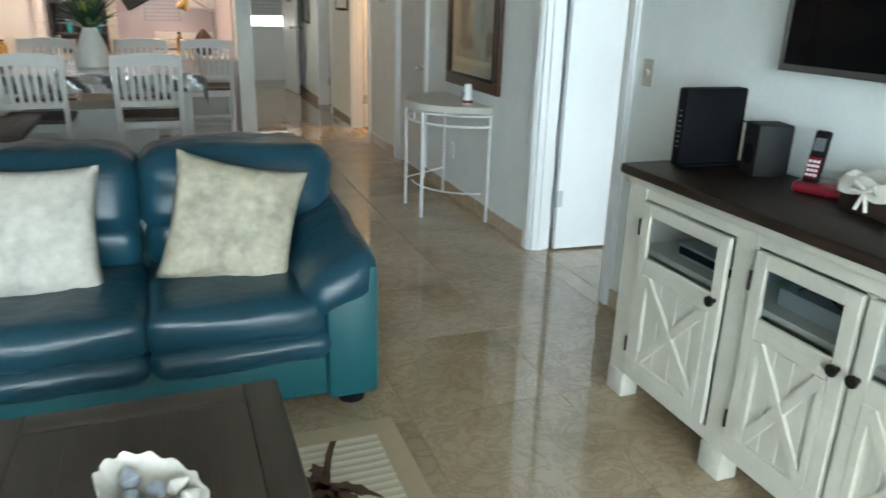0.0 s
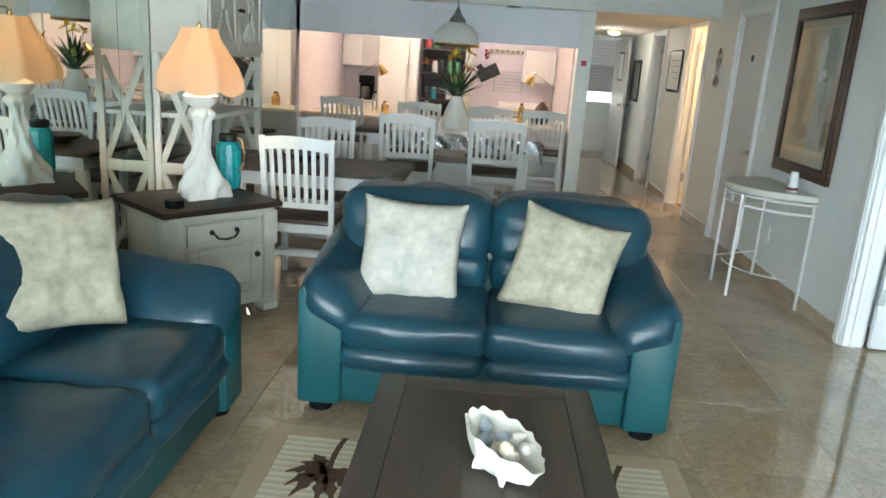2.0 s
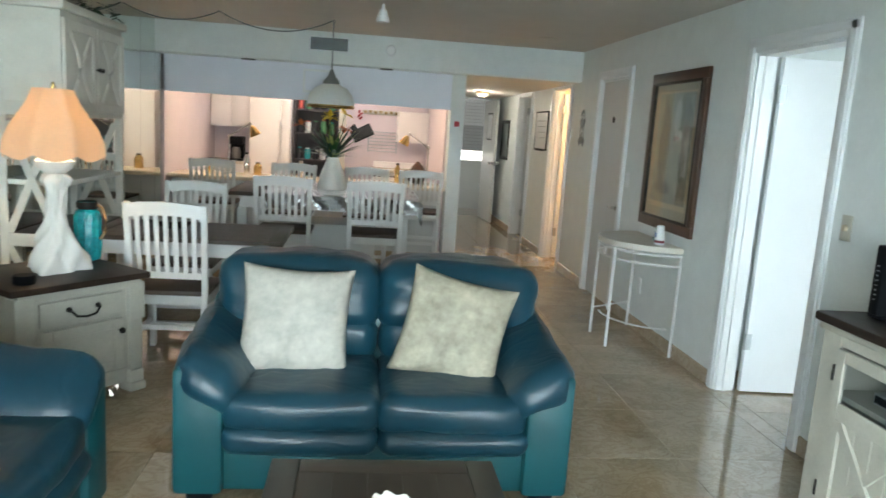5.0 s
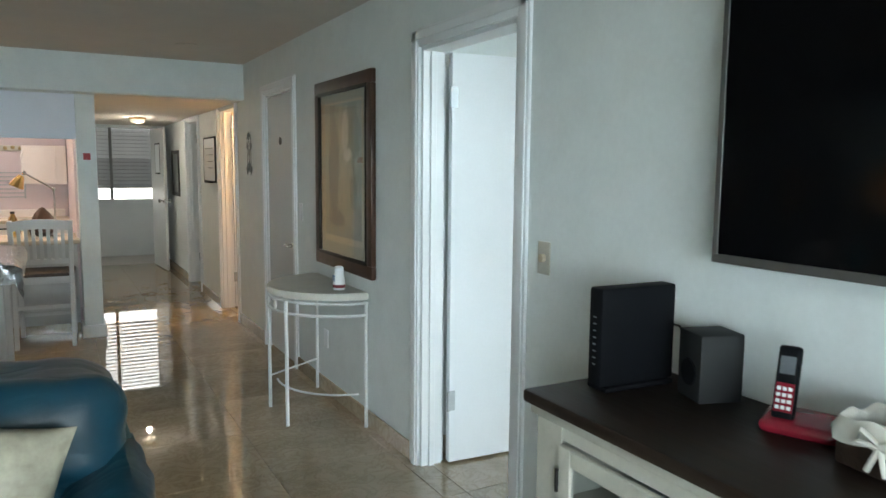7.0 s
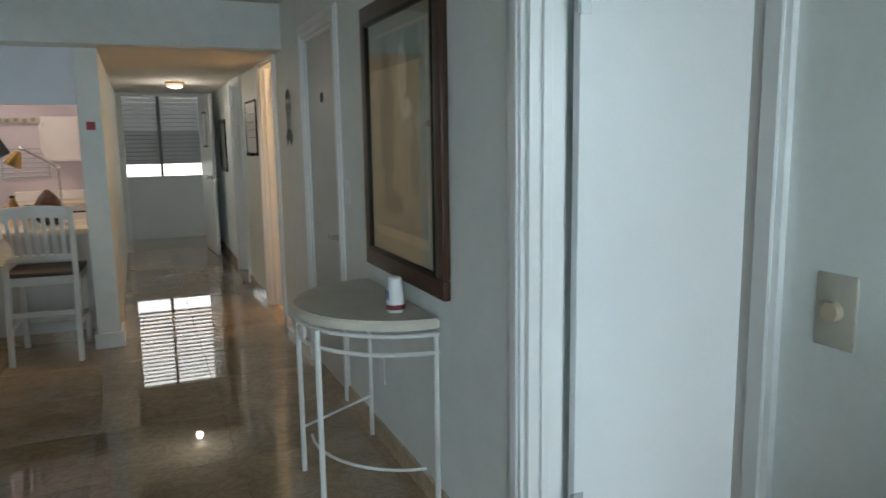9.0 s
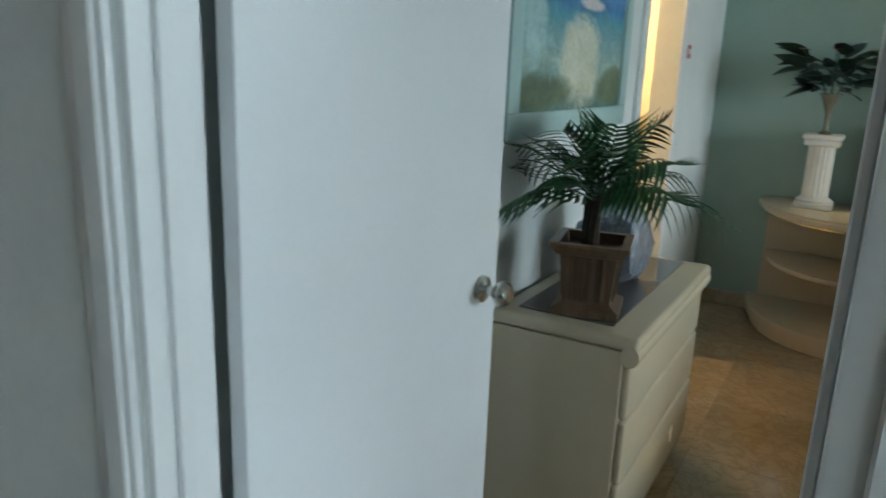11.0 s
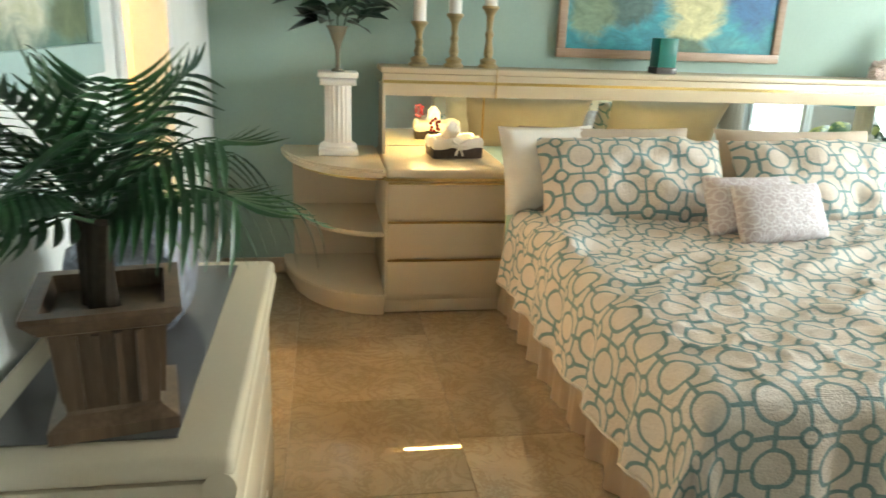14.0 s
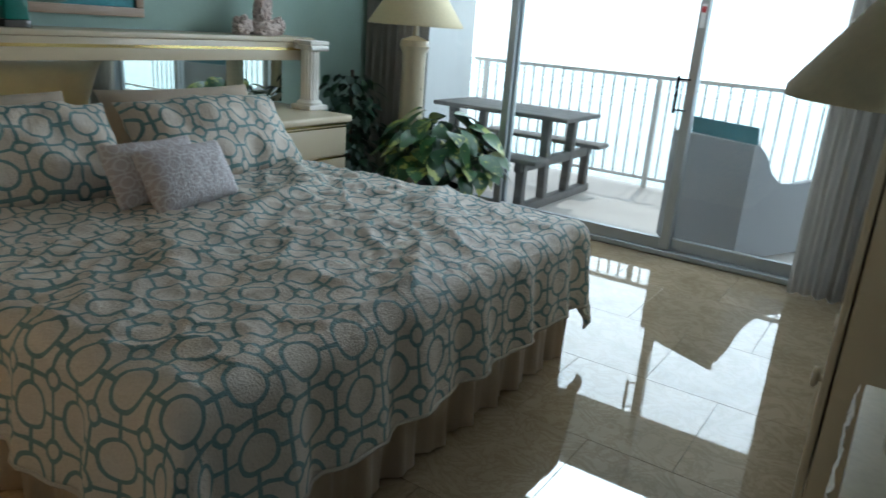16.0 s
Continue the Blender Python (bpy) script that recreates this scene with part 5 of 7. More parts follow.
# quilt draped over foot and sides
qu = thing("comforter", pose(0, 0, 0), "beige comforter with teal trellis print draped over the bed", "comforter")
bm = bmesh.new()
uvl = bm.loops.layers.uv.new("UVMap")
NX, NY = 150, 180
x_lo, x_hi, y_lo, y_hi = BX0 - 0.36, 3.42, BY0 - 0.35, BY1 + 0.36
grid = []
for i in range(NX + 1):
    line = []
    for j in range(NY + 1):
        u, v = x_lo + (x_hi - x_lo) * i / NX, y_lo + (y_hi - y_lo) * j / NY
        ou = max(0, BX0 + 0.03 - u)
        ov = max(0, v - (BY1 - 0.03)) - max(0, BY0 + 0.03 - v)
        cx, cy = max(u, BX0 + 0.03), min(max(v, BY0 + 0.03), BY1 - 0.03)
        drop = math.hypot(ou, ov)
        z = BZ + 0.012
        if drop > 0:
            dx, dy = -ou / drop, ov / drop
            r = 0.07
            ang = min(drop / r, math.pi / 2)
            out, down = r * math.sin(ang), r * (1 - math.cos(ang)) + max(0, drop - r * math.pi / 2)
            s = v * 1.0 if ou > abs(ov) else u
            wave = 0.016 * min(1, down / 0.25) * (math.sin(s * 21) + 0.6 * math.sin(s * 37 + 1))
            out += 0.10 * down + wave
            cx, cy, z = cx + dx * out, cy + dy * out, z - down
        crest = 0.009 * noise.fractal((u * 3.2, v * 3.2, 1.5), 0.8, 2.0, 4)
        fold = 0.03 * max(0, math.sin(u * 7 + v * 4.0 + 2.2 * noise.noise((u * 1.6, v * 1.6, 0)))) ** 4
        crest += 0.016 * (1 - abs(noise.noise((u * 5 + 3 * v, v * 2.2 - u, 4.0)))) ** 7 + 0.012 * (1 - abs(noise.noise((u * 9, v * 7, 8.0)))) ** 6
        seam = -0.009 * (max(0, math.cos(u * 2 * math.pi / 0.20)) ** 14 if not drop else 0)
        line.append((bm.verts.new((cx, cy, max(0.012, z + (crest + fold + seam) * (1 if not drop else 0.5)))), u, v))
    grid.append(line)
for i in range(NX):
    for j in range(NY):
        q = (grid[i][j], grid[i + 1][j], grid[i + 1][j + 1], grid[i][j + 1])
        f = bm.faces.new([p[0] for p in q])
        for lp, p in zip(f.loops, q):
            lp[uvl].uv = (p[1], p[2])
HEM = [grid[i][NY] for i in range(NX, -1, -1)] + grid[0][NY - 1:0:-1] + [grid[i][0] for i in range(NX + 1)]
HEM = [(g[0].co.copy(),) for g in HEM]
part("quilt", bm, M_QUILT, qu, smooth=70)
bpy.data.objects["quilt"].modifiers.new("thickness", "SOLIDIFY").thickness = 0.012
edge = [g[0] for g in HEM]
part("hem", tube(edge[::3], 0.007, 6), surface("beige_hem", (0.46, 0.42, 0.36), 0.85), qu, "beige rolled hem")


def uv_pillow(w, d, h, seed, wrinkle=0.02, pinch=0.05):
    bm = cushion(w, d, h, 0.42, wrinkle, 26, seed, pinch)
    uvl = bm.loops.layers.uv.new("UVMap")
    for f in bm.faces:
        for lp in f.loops:
            lp[uvl].uv = lp.vert.co.xy
    return bm


for m, s, lab in ((pose(3.36, 2.47, 0.755, 52, 0, -92), 1, "king pillow sham with teal trellis print"), (pose(3.36, 1.50, 0.755, 52, 0, -88), 2, "king pillow sham with teal trellis print")):
    single("pillow", uv_pillow(0.92, 0.48, 0.25, s * 9, 0.032), M_SHAM, m, lab, "pillow", "bed pillows", smooth=70)
M_TAUPE = surface("taupe_sheet", (0.44, 0.36, 0.28), 0.8, vary=0.08, scale=7, bump=0.3)
for y, s in ((2.52, 4), (1.5, 5)):
    single("sleeping_pillow", cushion(0.88, 0.46, 0.2, 0.42, 0.014, 18, s * 4, 0.05), M_TAUPE, pose(3.56, y, 0.775, 62, 0, -90), "taupe sleeping pillow behind the sham", "pillow", "bed pillows", smooth=70)
single("sleeping_pillow", cushion(0.5, 0.42, 0.14, 0.42, 0.014, 16, 77, 0.05), M_LINEN, pose(3.53, 2.83, 0.79, 70, 0, -80), "white pillow at the bed edge", "pillow", "bed pillows", smooth=70)
for m, s in ((pose(2.96, 1.98, 0.715, 58, 0, -84), 3), (pose(3.06, 2.06, 0.725, 62, 0, -86), 8)):
    single("accent_pillow", uv_pillow(0.44, 0.27, 0.15, s, 0.006, 0.06), M_LILAC, m, "small lilac-grey patterned accent pillow", "pillow", "accent pillows", smooth=70)

# bed unit: two drawer cabinets, bridge shelf, mirror
M_GOLD = surface("gold_inlay", (0.70, 0.52, 0.22), 0.18, 1.0, vary=0.05, bump=0.0)


def drawer_unit(name, y0, y1, round_side, label):
    ob = thing(name, pose(4.36, (y0 + y1) / 2, 0), label, "nightstand")
    a, b = y0 - (y0 + y1) / 2, y1 - (y0 + y1) / 2
    part("plinth", box(-0.66, 0, a, b, 0, 0.07, 0.01), M_CREAM, ob)
    part("body", box(-0.67, 0, a, b, 0.072, 0.715, 0.004), M_CREAM, ob)
    part("tabletop", box(-0.73, 0, a, b, 0.718, 0.762, 0.014, 3), M_CREAM, ob)
    part("gold_strip", box(-0.677, -0.668, a, b, 0.695, 0.712), M_GOLD, ob)
    for k in range(3):
        z = 0.105 + 0.198 * k
        d = part("drawer", box(-0.688, -0.671, a + 0.01, b - 0.01, z, z + 0.18, 0.006), M_CREAM, ob)
        part("gold_pull", box(-0.69, -0.672, a + 0.012, b - 0.012, z + 0.181, z + 0.189), M_GOLD, d)
    return ob


drawer_unit("nightstand", 2.985, 3.60, 1, "cream lacquer nightstand with three drawers and gold trim")
drawer_unit("nightstand", 0.20, 0.955, -1, "cream lacquer nightstand beside the plants")


def corner_unit(y, s, label):
    ob = thing("corner_shelf", pose(4.36, y, 0), label, "shelf")

    def quarter(r0, r1, z0, z1, bev=0.006):
        bm = bmesh.new()
        pts = [Vector((-r0 * math.cos(t), s * r1 * math.sin(t), z0)) for t in np.linspace(0, math.pi / 2, 22).tolist()] + [Vector((0, 0, z0))]
        f = bm.faces.new([bm.verts.new(p) for p in pts])
        e = bmesh.ops.extrude_face_region(bm, geom=[f])
        bmesh.ops.translate(bm, verts=[v for v in e["geom"] if isinstance(v, bmesh.types.BMVert)], vec=(0, 0, z1 - z0))
        bmesh.ops.bevel(bm, geom=[q for q in bm.edges if abs(q.verts[0].co.z - q.verts[1].co.z) < 1e-5], offset=bev, segments=2, affect="EDGES")
        return bm

    part("plinth", quarter(0.69, 0.50, 0, 0.06), M_CREAM, ob)
    part("base", quarter(0.72, 0.53, 0.061, 0.12), M_CREAM, ob)
    part("shelf", quarter(0.64, 0.46, 0.40, 0.425), M_CREAM, ob)
    part("tabletop", quarter(0.73, 0.53, 0.718, 0.762, 0.014), M_CREAM, ob)
    part("gold_strip", quarter(0.68, 0.49, 0.70, 0.717, 0.001), M_GOLD, ob)
    part("back_panel", box(-0.012, 0, min(0, s * 0.47), max(0, s * 0.47), 0.12, 0.70), M_CREAM, ob)
    return ob


corner_unit(3.602, 1, "cream rounded open corner shelf with gold edge")
br = thing("bridge_shelf", pose(4.36, 1.9, 0), "cream lacquer bridge shelf over a mirror with gold line", "shelf")
part("top", box(-0.32, 0, -1.76, 1.70, 1.185, 1.215, 0.006), M_CREAM, br)
part("fascia", box(-0.31, -0.28, -1.75, 1.69, 1.07, 1.184, 0.006), M_CREAM, br)
part("underside", box(-0.279, 0, -1.75, 1.69, 1.10, 1.12), M_CREAM, br)
part("gold_line", box(-0.316, -0.3105, -1.75, 1.69, 1.135, 1.15), M_GOLD, br)
part("joint", box(-0.322, -0.28, 1.09, 1.094, 1.065, 1.217), M_BRASS, br)
part("mirror", box(-0.012, -0.002, -1.76, 1.69, 0.765, 1.098), M_MIRROR, br, smooth=0)
for y in (1.09,):
    part("mirror_trim", box(-0.016, -0.0125, y - 0.006, y + 0.006, 0.765, 1.098), M_GOLD, br)
part("side_panel", box(-0.30, -0.013, 1.675, 1.69, 0.765, 1.098), M_CREAM, br)


def column(ob, r, h, m=None):
    bm = bmesh.new()
    rings = []
    for z in (0.06, 0.08, h - 0.08, h - 0.06):
        ring = []
        for i in range(72):
            a = 2 * math.pi * i / 72
            k = r * (1 - 0.09 * abs(math.sin(a * 9))) * (1.0 if 0.07 < z < h - 0.07 else 1.05)
            ring.append(bm.verts.new((k * math.cos(a), k * math.sin(a), z)))
        rings.append(ring)
    for p, q in zip(rings, rings[1:]):
        for i in range(72):
            bm.faces.new((p[i], p[(i + 1) % 72], q[(i + 1) % 72], q[i]))
    part("shaft", bm, M_PLASTER, ob, "fluted shaft", m=m)
    bm = box(-r * 1.45, r * 1.45, -r * 1.45, r * 1.45, 0, 0.03, 0.004)
    lathe([(r * 1.4, 0.03), (r * 1.4, 0.045), (r * 1.1, 0.06)], 28, bm)
    part("base", bm, M_PLASTER, ob, m=m)
    bm = box(-r * 1.45, r * 1.45, -r * 1.45, r * 1.45, h - 0.025, h, 0.004)
    lathe([(r * 1.05, h - 0.06), (r * 1.35, h - 0.03), (r * 1.3, h - 0.025)], 28, bm)
    for s in (-1, 1):
        tube([(s * r * 1.25, -r * 1.3, h - 0.045), (s * r * 1.25, r * 1.3, h - 0.045)], 0.018, 12, bm)
    part("capital", bm, M_PLASTER, ob, "scrolled capital", m=m)


pc = thing("pedestal_column", pose(4.10, 3.82, 0.762), "white fluted plaster column standing on the corner shelf", "column")
column(pc, 0.07, 0.42)
pc = thing("pedestal_column", pose(3.98, 0.24, 0.762), "white fluted column supporting the bridge shelf", "column")
column(pc, 0.06, 0.44)


# plants
def leaf_mesh(bm, m, ln, wd, n=6, droop=0.25, fold=0.15):
    rows = []
    for j in range(n + 1):
        f = j / n
        w = wd * math.sin(math.pi * min(0.999, f ** 0.8)) + 0.0005
        z = -droop * ln * f * f
        rows.append([bm.verts.new(m @ Vector((ln * f, k * w, z + fold * abs(k) * w))) for k in (-1, 0, 1)])
    for p, q in zip(rows, rows[1:]):
        for i in (0, 1):
            bm.faces.new((p[i], p[i + 1], q[i + 1], q[i]))
    return bm


def foliage(name, dark, light, spot=None):
    n = Nodes(name, 0.38)
    geo = n.add("NewGeometry")
    info = n.add("ObjectInfo")
    r = n.math("FRACT", n.math("ADD", geo.outputs["Random Per Island"], info.outputs["Random"]))
    c = n.mix(n.noise(14, 3), n.ramp(r, [(0.0, dark), (1.0, light)]), dark)
    if spot:
        c = n.mix(n.ramp(n.noise(11, 3), [(0.54, (0, 0, 0)), (0.60, (1, 1, 1))]), c, spot)
    n.colour(c)
    n.bump(n.noise(50, 3), 0.2, 0.003)
    return n.m


M_PALML = foliage("palm_leaf", (0.016, 0.070, 0.028), (0.065, 0.18, 0.06))
M_IVY = foliage("ivy_leaf", (0.008, 0.035, 0.02), (0.025, 0.085, 0.035))
M_POTHOS = foliage("variegated_pothos_leaf", (0.012, 0.055, 0.02), (0.05, 0.15, 0.04), (0.34, 0.38, 0.10))
M_FLOWL = foliage("dark_flower_leaf", (0.008, 0.022, 0.015), (0.03, 0.07, 0.035))
M_STEM = surface("brown_stem", (0.05, 0.035, 0.02), 0.8, vary=0.3, scale=40, bump=0.6)
M_POTW = wood("bronze_pot_wood", (0.075, 0.045, 0.025), (0.20, 0.13, 0.08), 0.4, 2, 14)

# dresser with smoked glass top
ds = thing("dresser", pose(1.245, 4.475, 0), "cream lacquer dresser with rounded top and glass inlay", "dresser")
part("body", box(0, 1.0, -0.455, 0, 0.04, 0.745, 0.004), M_CREAM, ds)
part("plinth", box(0.02, 0.98, -0.42, -0.02, 0, 0.04), M_CREAM, ds)
bm = box(-0.004, 1.01, -0.505, 0, 0.746, 0.79, 0.018, 4)
part("top", bm, M_CREAM, ds, "rounded cream top")
part("bullnose", tube([(-0.004, -0.478, 0.735), (1.01, -0.478, 0.735)], 0.03, 14), M_CREAM, ds)
M_SMOKE = surface("smoked_glass", (0.11, 0.105, 0.10), 0.04, vary=0.05, bump=0.0)
part("glass_inlay", box(0.06, 0.95, -0.40, -0.07, 0.7905, 0.795, 0.002, 1), M_SMOKE, ds, "dark smoked glass inlay")
for k, (a, b) in enumerate(((0.10, 0.33), (0.34, 0.53), (0.54, 0.70))):
    d = part("drawer", box(0.012, 0.99, -0.482, -0.456, a, b, 0.010, 3), M_CREAM, ds)

ds.scale = (0.95, 0.88, 1)

pp = thing("potted_palm", pose(1.40, 4.235, 0.796, 0, 0, 12), "artificial parlor palm in a bronze fluted square pot", "plant")
bm = bmesh.new()
prev = None
for z, w in ((0.0, 0.105), (0.018, 0.105), (0.03, 0.078), (0.035, 0.075), (0.15, 0.088), (0.155, 0.10), (0.178, 0.122), (0.185, 0.122), (0.185, 0.095), (0.16, 0.09)):
    ring = [bm.verts.new((sx * w, sy * w, z)) for sx, sy in ((-1, -1), (1, -1), (1, 1), (-1, 1))]
    if prev:
        for i in range(4):
            bm.faces.new((prev[i], prev[(i + 1) % 4], ring[(i + 1) % 4], ring[i]))
    prev = ring
bm.faces.new(prev)
pot = part("pot", bm, M_POTW, pp, "bronze square pot", smooth=20, m=Matrix.Diagonal((1, 1, 1.28, 1)))
for s in range(4):
    for k in range(4):
        part("rib", bar((-0.05 + k * 0.033, -0.0805, 0.04), (-0.05 + k * 0.034, -0.092, 0.148), 0.012, 0.008), M_POTW, pot, m=pose(0, 0, 0, 0, 0, 90 * s))
for k in range(3):
    part("trunk", tube([(0.02 * (k - 1), 0.01 * k, 0.19), (0.03 * (k - 1), 0.012 * k, 0.27), (0.05 * (k - 1), 0.02 * k - 0.01, 0.37)], 0.024, 8, taper=0.6), M_STEM, pp)
rnd = random.Random(4)
for k in range(18):
    a = k * 2.4 + 1.5 + rnd.uniform(-0.3, 0.3)
    lean = 0.22 + 0.82 * (k / 17) + rnd.uniform(-0.08, 0.08)
    ln = rnd.uniform(0.29, 0.38)
    bm = bmesh.new()
    pts = []
    for j in range(13):
        f = j / 12
        up = math.cos(lean) * f * ln * 0.92 - 0.30 * ln * f ** 2.4 * (0.35 + lean)
        out = math.sin(lean) * f * ln * 1.12
        pts.append(Vector((math.cos(a) * out, math.sin(a) * out, 0.355 + up)))
    tube(pts, 0.004, 5, bm, 0.4)
    for j in range(2, 13):
        way = (pts[min(12, j + 1)] - pts[j - 1]).normalized()
        side = way.cross(Vector((0, 0, 1))).normalized()
        for s in (-1, 1):
            d = (way * 0.75 + side * s * 0.75 + Vector((0, 0, -0.22 - 0.38 * lean))).normalized()
            t = side * s * -1
            up = d.cross(t).normalized()
            t = up.cross(d).normalized()
            m = Matrix((d, t, up)).transposed().to_4x4()
            m.translation = pts[j]
            leaf_mesh(bm, m, 0.165 * (1 - 0.55 * abs(j / 12 - 0.45)) * rnd.uniform(0.85, 1.15), 0.0080, 5, 0.32, 0.3)
    part("frond", bm, M_PALML, pp, smooth=0)
pp.scale = (0.90, 0.90, 0.90)

bg = thing("crinkled_gift_bag", pose(1.74, 4.28, 0.796), "crinkled silver-grey plastic bundle behind the palm", "bag")
bm = cushion(0.26, 0.22, 0.30, 0.35, 0.045, 20, 31)
part("wrap", bm, surface("silver_plastic_film", (0.32, 0.35, 0.42), 0.16, 0.35, vary=0.5, scale=18, bump=0.9, depth=0.02), bg, m=pose(0, 0, 0.125), smooth=25)

# paintings
pa = thing("beach_painting", pose(1.785, NORTH - 0.003, 1.728), "beach dune painting in a wide pale teal frame", "painting")
M_PTEAL = surface("pale_teal_frame", (0.42, 0.58, 0.57), 0.5, vary=0.08)
for bm in frame_bars(0.54, 0.45, 0.075, 0.03, "y"):
    part("frame_bar", bm, M_PTEAL, pa)
M_BEACH = picture_material("beach_dune_paint", {"axis": 0, "wave": 0.12, "stroke": 0.35, "ramp": [(0.0, (0.10, 0.20, 0.17)), (0.2, (0.36, 0.50, 0.46)), (0.4, (0.12, 0.34, 0.42)), (0.46, (0.07, 0.22, 0.48)), (0.62, (0.22, 0.40, 0.66)), (1.0, (0.36, 0.52, 0.68))],
    "spots": [((0.55, 0.2), (0.22, 0.22), (0.70, 0.70, 0.56)), ((0.62, 0.46), (0.14, 0.03), (0.78, 0.72, 0.70)), ((0.12, 0.38), (0.10, 0.2), (0.42, 0.60, 0.60)), ((0.2, 0.08), (0.3, 0.08), (0.13, 0.17, 0.10)), ((0.9, 0.1), (0.2, 0.1), (0.14, 0.18, 0.10)), ((0.5, 0.85), (0.35, 0.12), (0.68, 0.72, 0.75))]})
part("canvas", box(-0.47, 0.47, -0.016, -0.002, -0.38, 0.38), M_BEACH, pa, smooth=0)
pa = thing("landscape_painting", pose(EAST - 0.003, 1.895, 1.72), "large teal island sunset painting in pale wood frame", "painting")
M_PFRAME = wood("pinkish_wood_frame", (0.30, 0.20, 0.14), (0.46, 0.33, 0.24), 0.4, 1)
for bm in frame_bars(0.69, 0.44, 0.05, 0.035):
    part("frame_bar", bm, M_PFRAME, pa)
M_ISLE = picture_material("teal_island_paint", {"axis": 1, "wave": 0.25, "stroke": 0.45, "ramp": [(0.0, (0.03, 0.24, 0.28)), (0.25, (0.05, 0.34, 0.42)), (0.5, (0.10, 0.30, 0.46)), (1.0, (0.30, 0.52, 0.62))],
    "spots": [((0.40, 0.30), (0.16, 0.32), (0.62, 0.58, 0.30)), ((0.72, 0.32), (0.16, 0.18), (0.08, 0.14, 0.12)), ((0.70, 0.5), (0.10, 0.14), (0.26, 0.16, 0.12)), ((0.88, 0.25), (0.12, 0.2), (0.20, 0.28, 0.18)), ((0.12, 0.45), (0.14, 0.35), (0.03, 0.14, 0.34)), ((0.45, 0.04), (0.14, 0.08), (0.05, 0.12, 0.08)), ((0.25, 0.08), (0.12, 0.06), (0.06, 0.30, 0.34))]})
part("canvas", box(-0.018, -0.002, -0.645, 0.645, -0.395, 0.395), M_ISLE, pa, smooth=0)

# things on the bed unit
for y, h in ((3.39, 0.23), (3.20, 0.275), (3.01, 0.32)):
    c = thing("candlestick", pose(4.20, y, 1.215), "turned gold wooden candlestick with white pillar candle", "candlestick", "three candlesticks")
    M_AGOLD = bpy.data.materials.get("aged_gold") or surface("aged_gold", (0.34, 0.26, 0.13), 0.5, 0.3, vary=0.25, scale=30)
    part("stick", lathe([(0.055, 0), (0.055, 0.012), (0.04, 0.022), (0.045, 0.04), (0.02, 0.055), (0.026, 0.08), (0.016, h * 0.45), (0.024, h * 0.55), (0.014, h * 0.62), (0.02, h - 0.05), (0.03, h - 0.03), (0.045, h - 0.012), (0.045, h)], 20), M_AGOLD, c)
    part("candle", lathe([(0.034, h), (0.034, h + 0.165), (0.028, h + 0.17), (0, h + 0.165)], 20), M_PLASTER, c, "white pillar candle")
gl = thing("candle_jar", pose(4.16, 2.02, 1.215), "teal wax candle in a clear square glass", "candle")
part("wax", box(-0.055, 0.055, -0.055, 0.055, 0.035, 0.19, 0.006), surface("teal_wax", (0.01, 0.17, 0.14), 0.35, vary=0.2), gl)
part("glass_foot", box(-0.06, 0.06, -0.06, 0.06, 0, 0.034, 0.004), M_SMOKE, gl)
sc = thing("coral_sculpture", pose(4.18, 0.50, 1.215), "pinkish white shell and coral sculpture", "sculpture")
M_CORAL = surface("pinkish_coral", (0.52, 0.42, 0.38), 0.6, vary=0.25, scale=25, bump=0.8, depth=0.01)


def lump(x, y, z, rx, ry, rz, seed):
    """A knobbly lump of coral, flat where it meets the shelf."""
    bm = bmesh.new()
    bmesh.ops.create_icosphere(bm, subdivisions=4, radius=1.0)
    for v in bm.verts:
        q = v.co.copy()
        q *= 0.80 + 0.42 * abs(noise.noise(q * 2.6 + Vector((seed, 0, 0)))) + 0.2 * noise.noise(q * 6.0)
        v.co = (x + rx * q.x, y + ry * q.y, max(0.0, z + rz * q.z))
    return bm


for x, y, z, rx, ry, rz in ((0, -0.05, 0.04, 0.08, 0.13, 0.07), (0, 0.13, 0.05, 0.06, 0.075, 0.065), (0.0, -0.03, 0.15, 0.055, 0.075, 0.10), (-0.01, -0.06, 0.27, 0.04, 0.05, 0.08), (-0.03, 0.19, 0.03, 0.04, 0.04, 0.04), (-0.02, -0.15, 0.06, 0.04, 0.05, 0.06)):
    part("coral", lump(x, y, z, rx, ry, rz, y * 40), M_CORAL, sc, smooth=60)
bs = basket("tissue_basket", pose(4.03, 3.21, 0.762, 0, 0, 5), 0.19, 0.27, "dark wicker basket with white liner and tissues")
part("tissue", cushion(0.11, 0.08, 0.08, 0.4, 0.02, 12, 5), M_LINEN, bs, m=pose(0, 0.02, 0.13, 30, 20, 0), smooth=60)
M_REDF = surface("red_petal", (0.28, 0.01, 0.02), 0.5, vary=0.3, scale=40)
bm = bmesh.new()
for k in range(12):
    bmesh.ops.create_icosphere(bm, subdivisions=1, radius=0.010, matrix=Matrix.Translation((0.02 * math.cos(k), 0.105 + 0.022 * math.sin(2 * k), 0.13 + 0.006 * k)))
part("red_flower", bm, M_REDF, bs, smooth=60)
fv = thing("flower_vase", pose(4.10, 3.82, 1.182), "clear trumpet vase with dark leaves and orchids", "vase")
part("vase", lathe([(0.035, 0), (0.035, 0.008), (0.012, 0.02), (0.012, 0.10), (0.025, 0.16), (0.055, 0.22), (0.06, 0.225), (0.05, 0.215), (0.008, 0.10)], 24), surface("bronze_glass", (0.22, 0.20, 0.15), 0.12, 0.2, vary=0.2), fv)
rnd = random.Random(9)
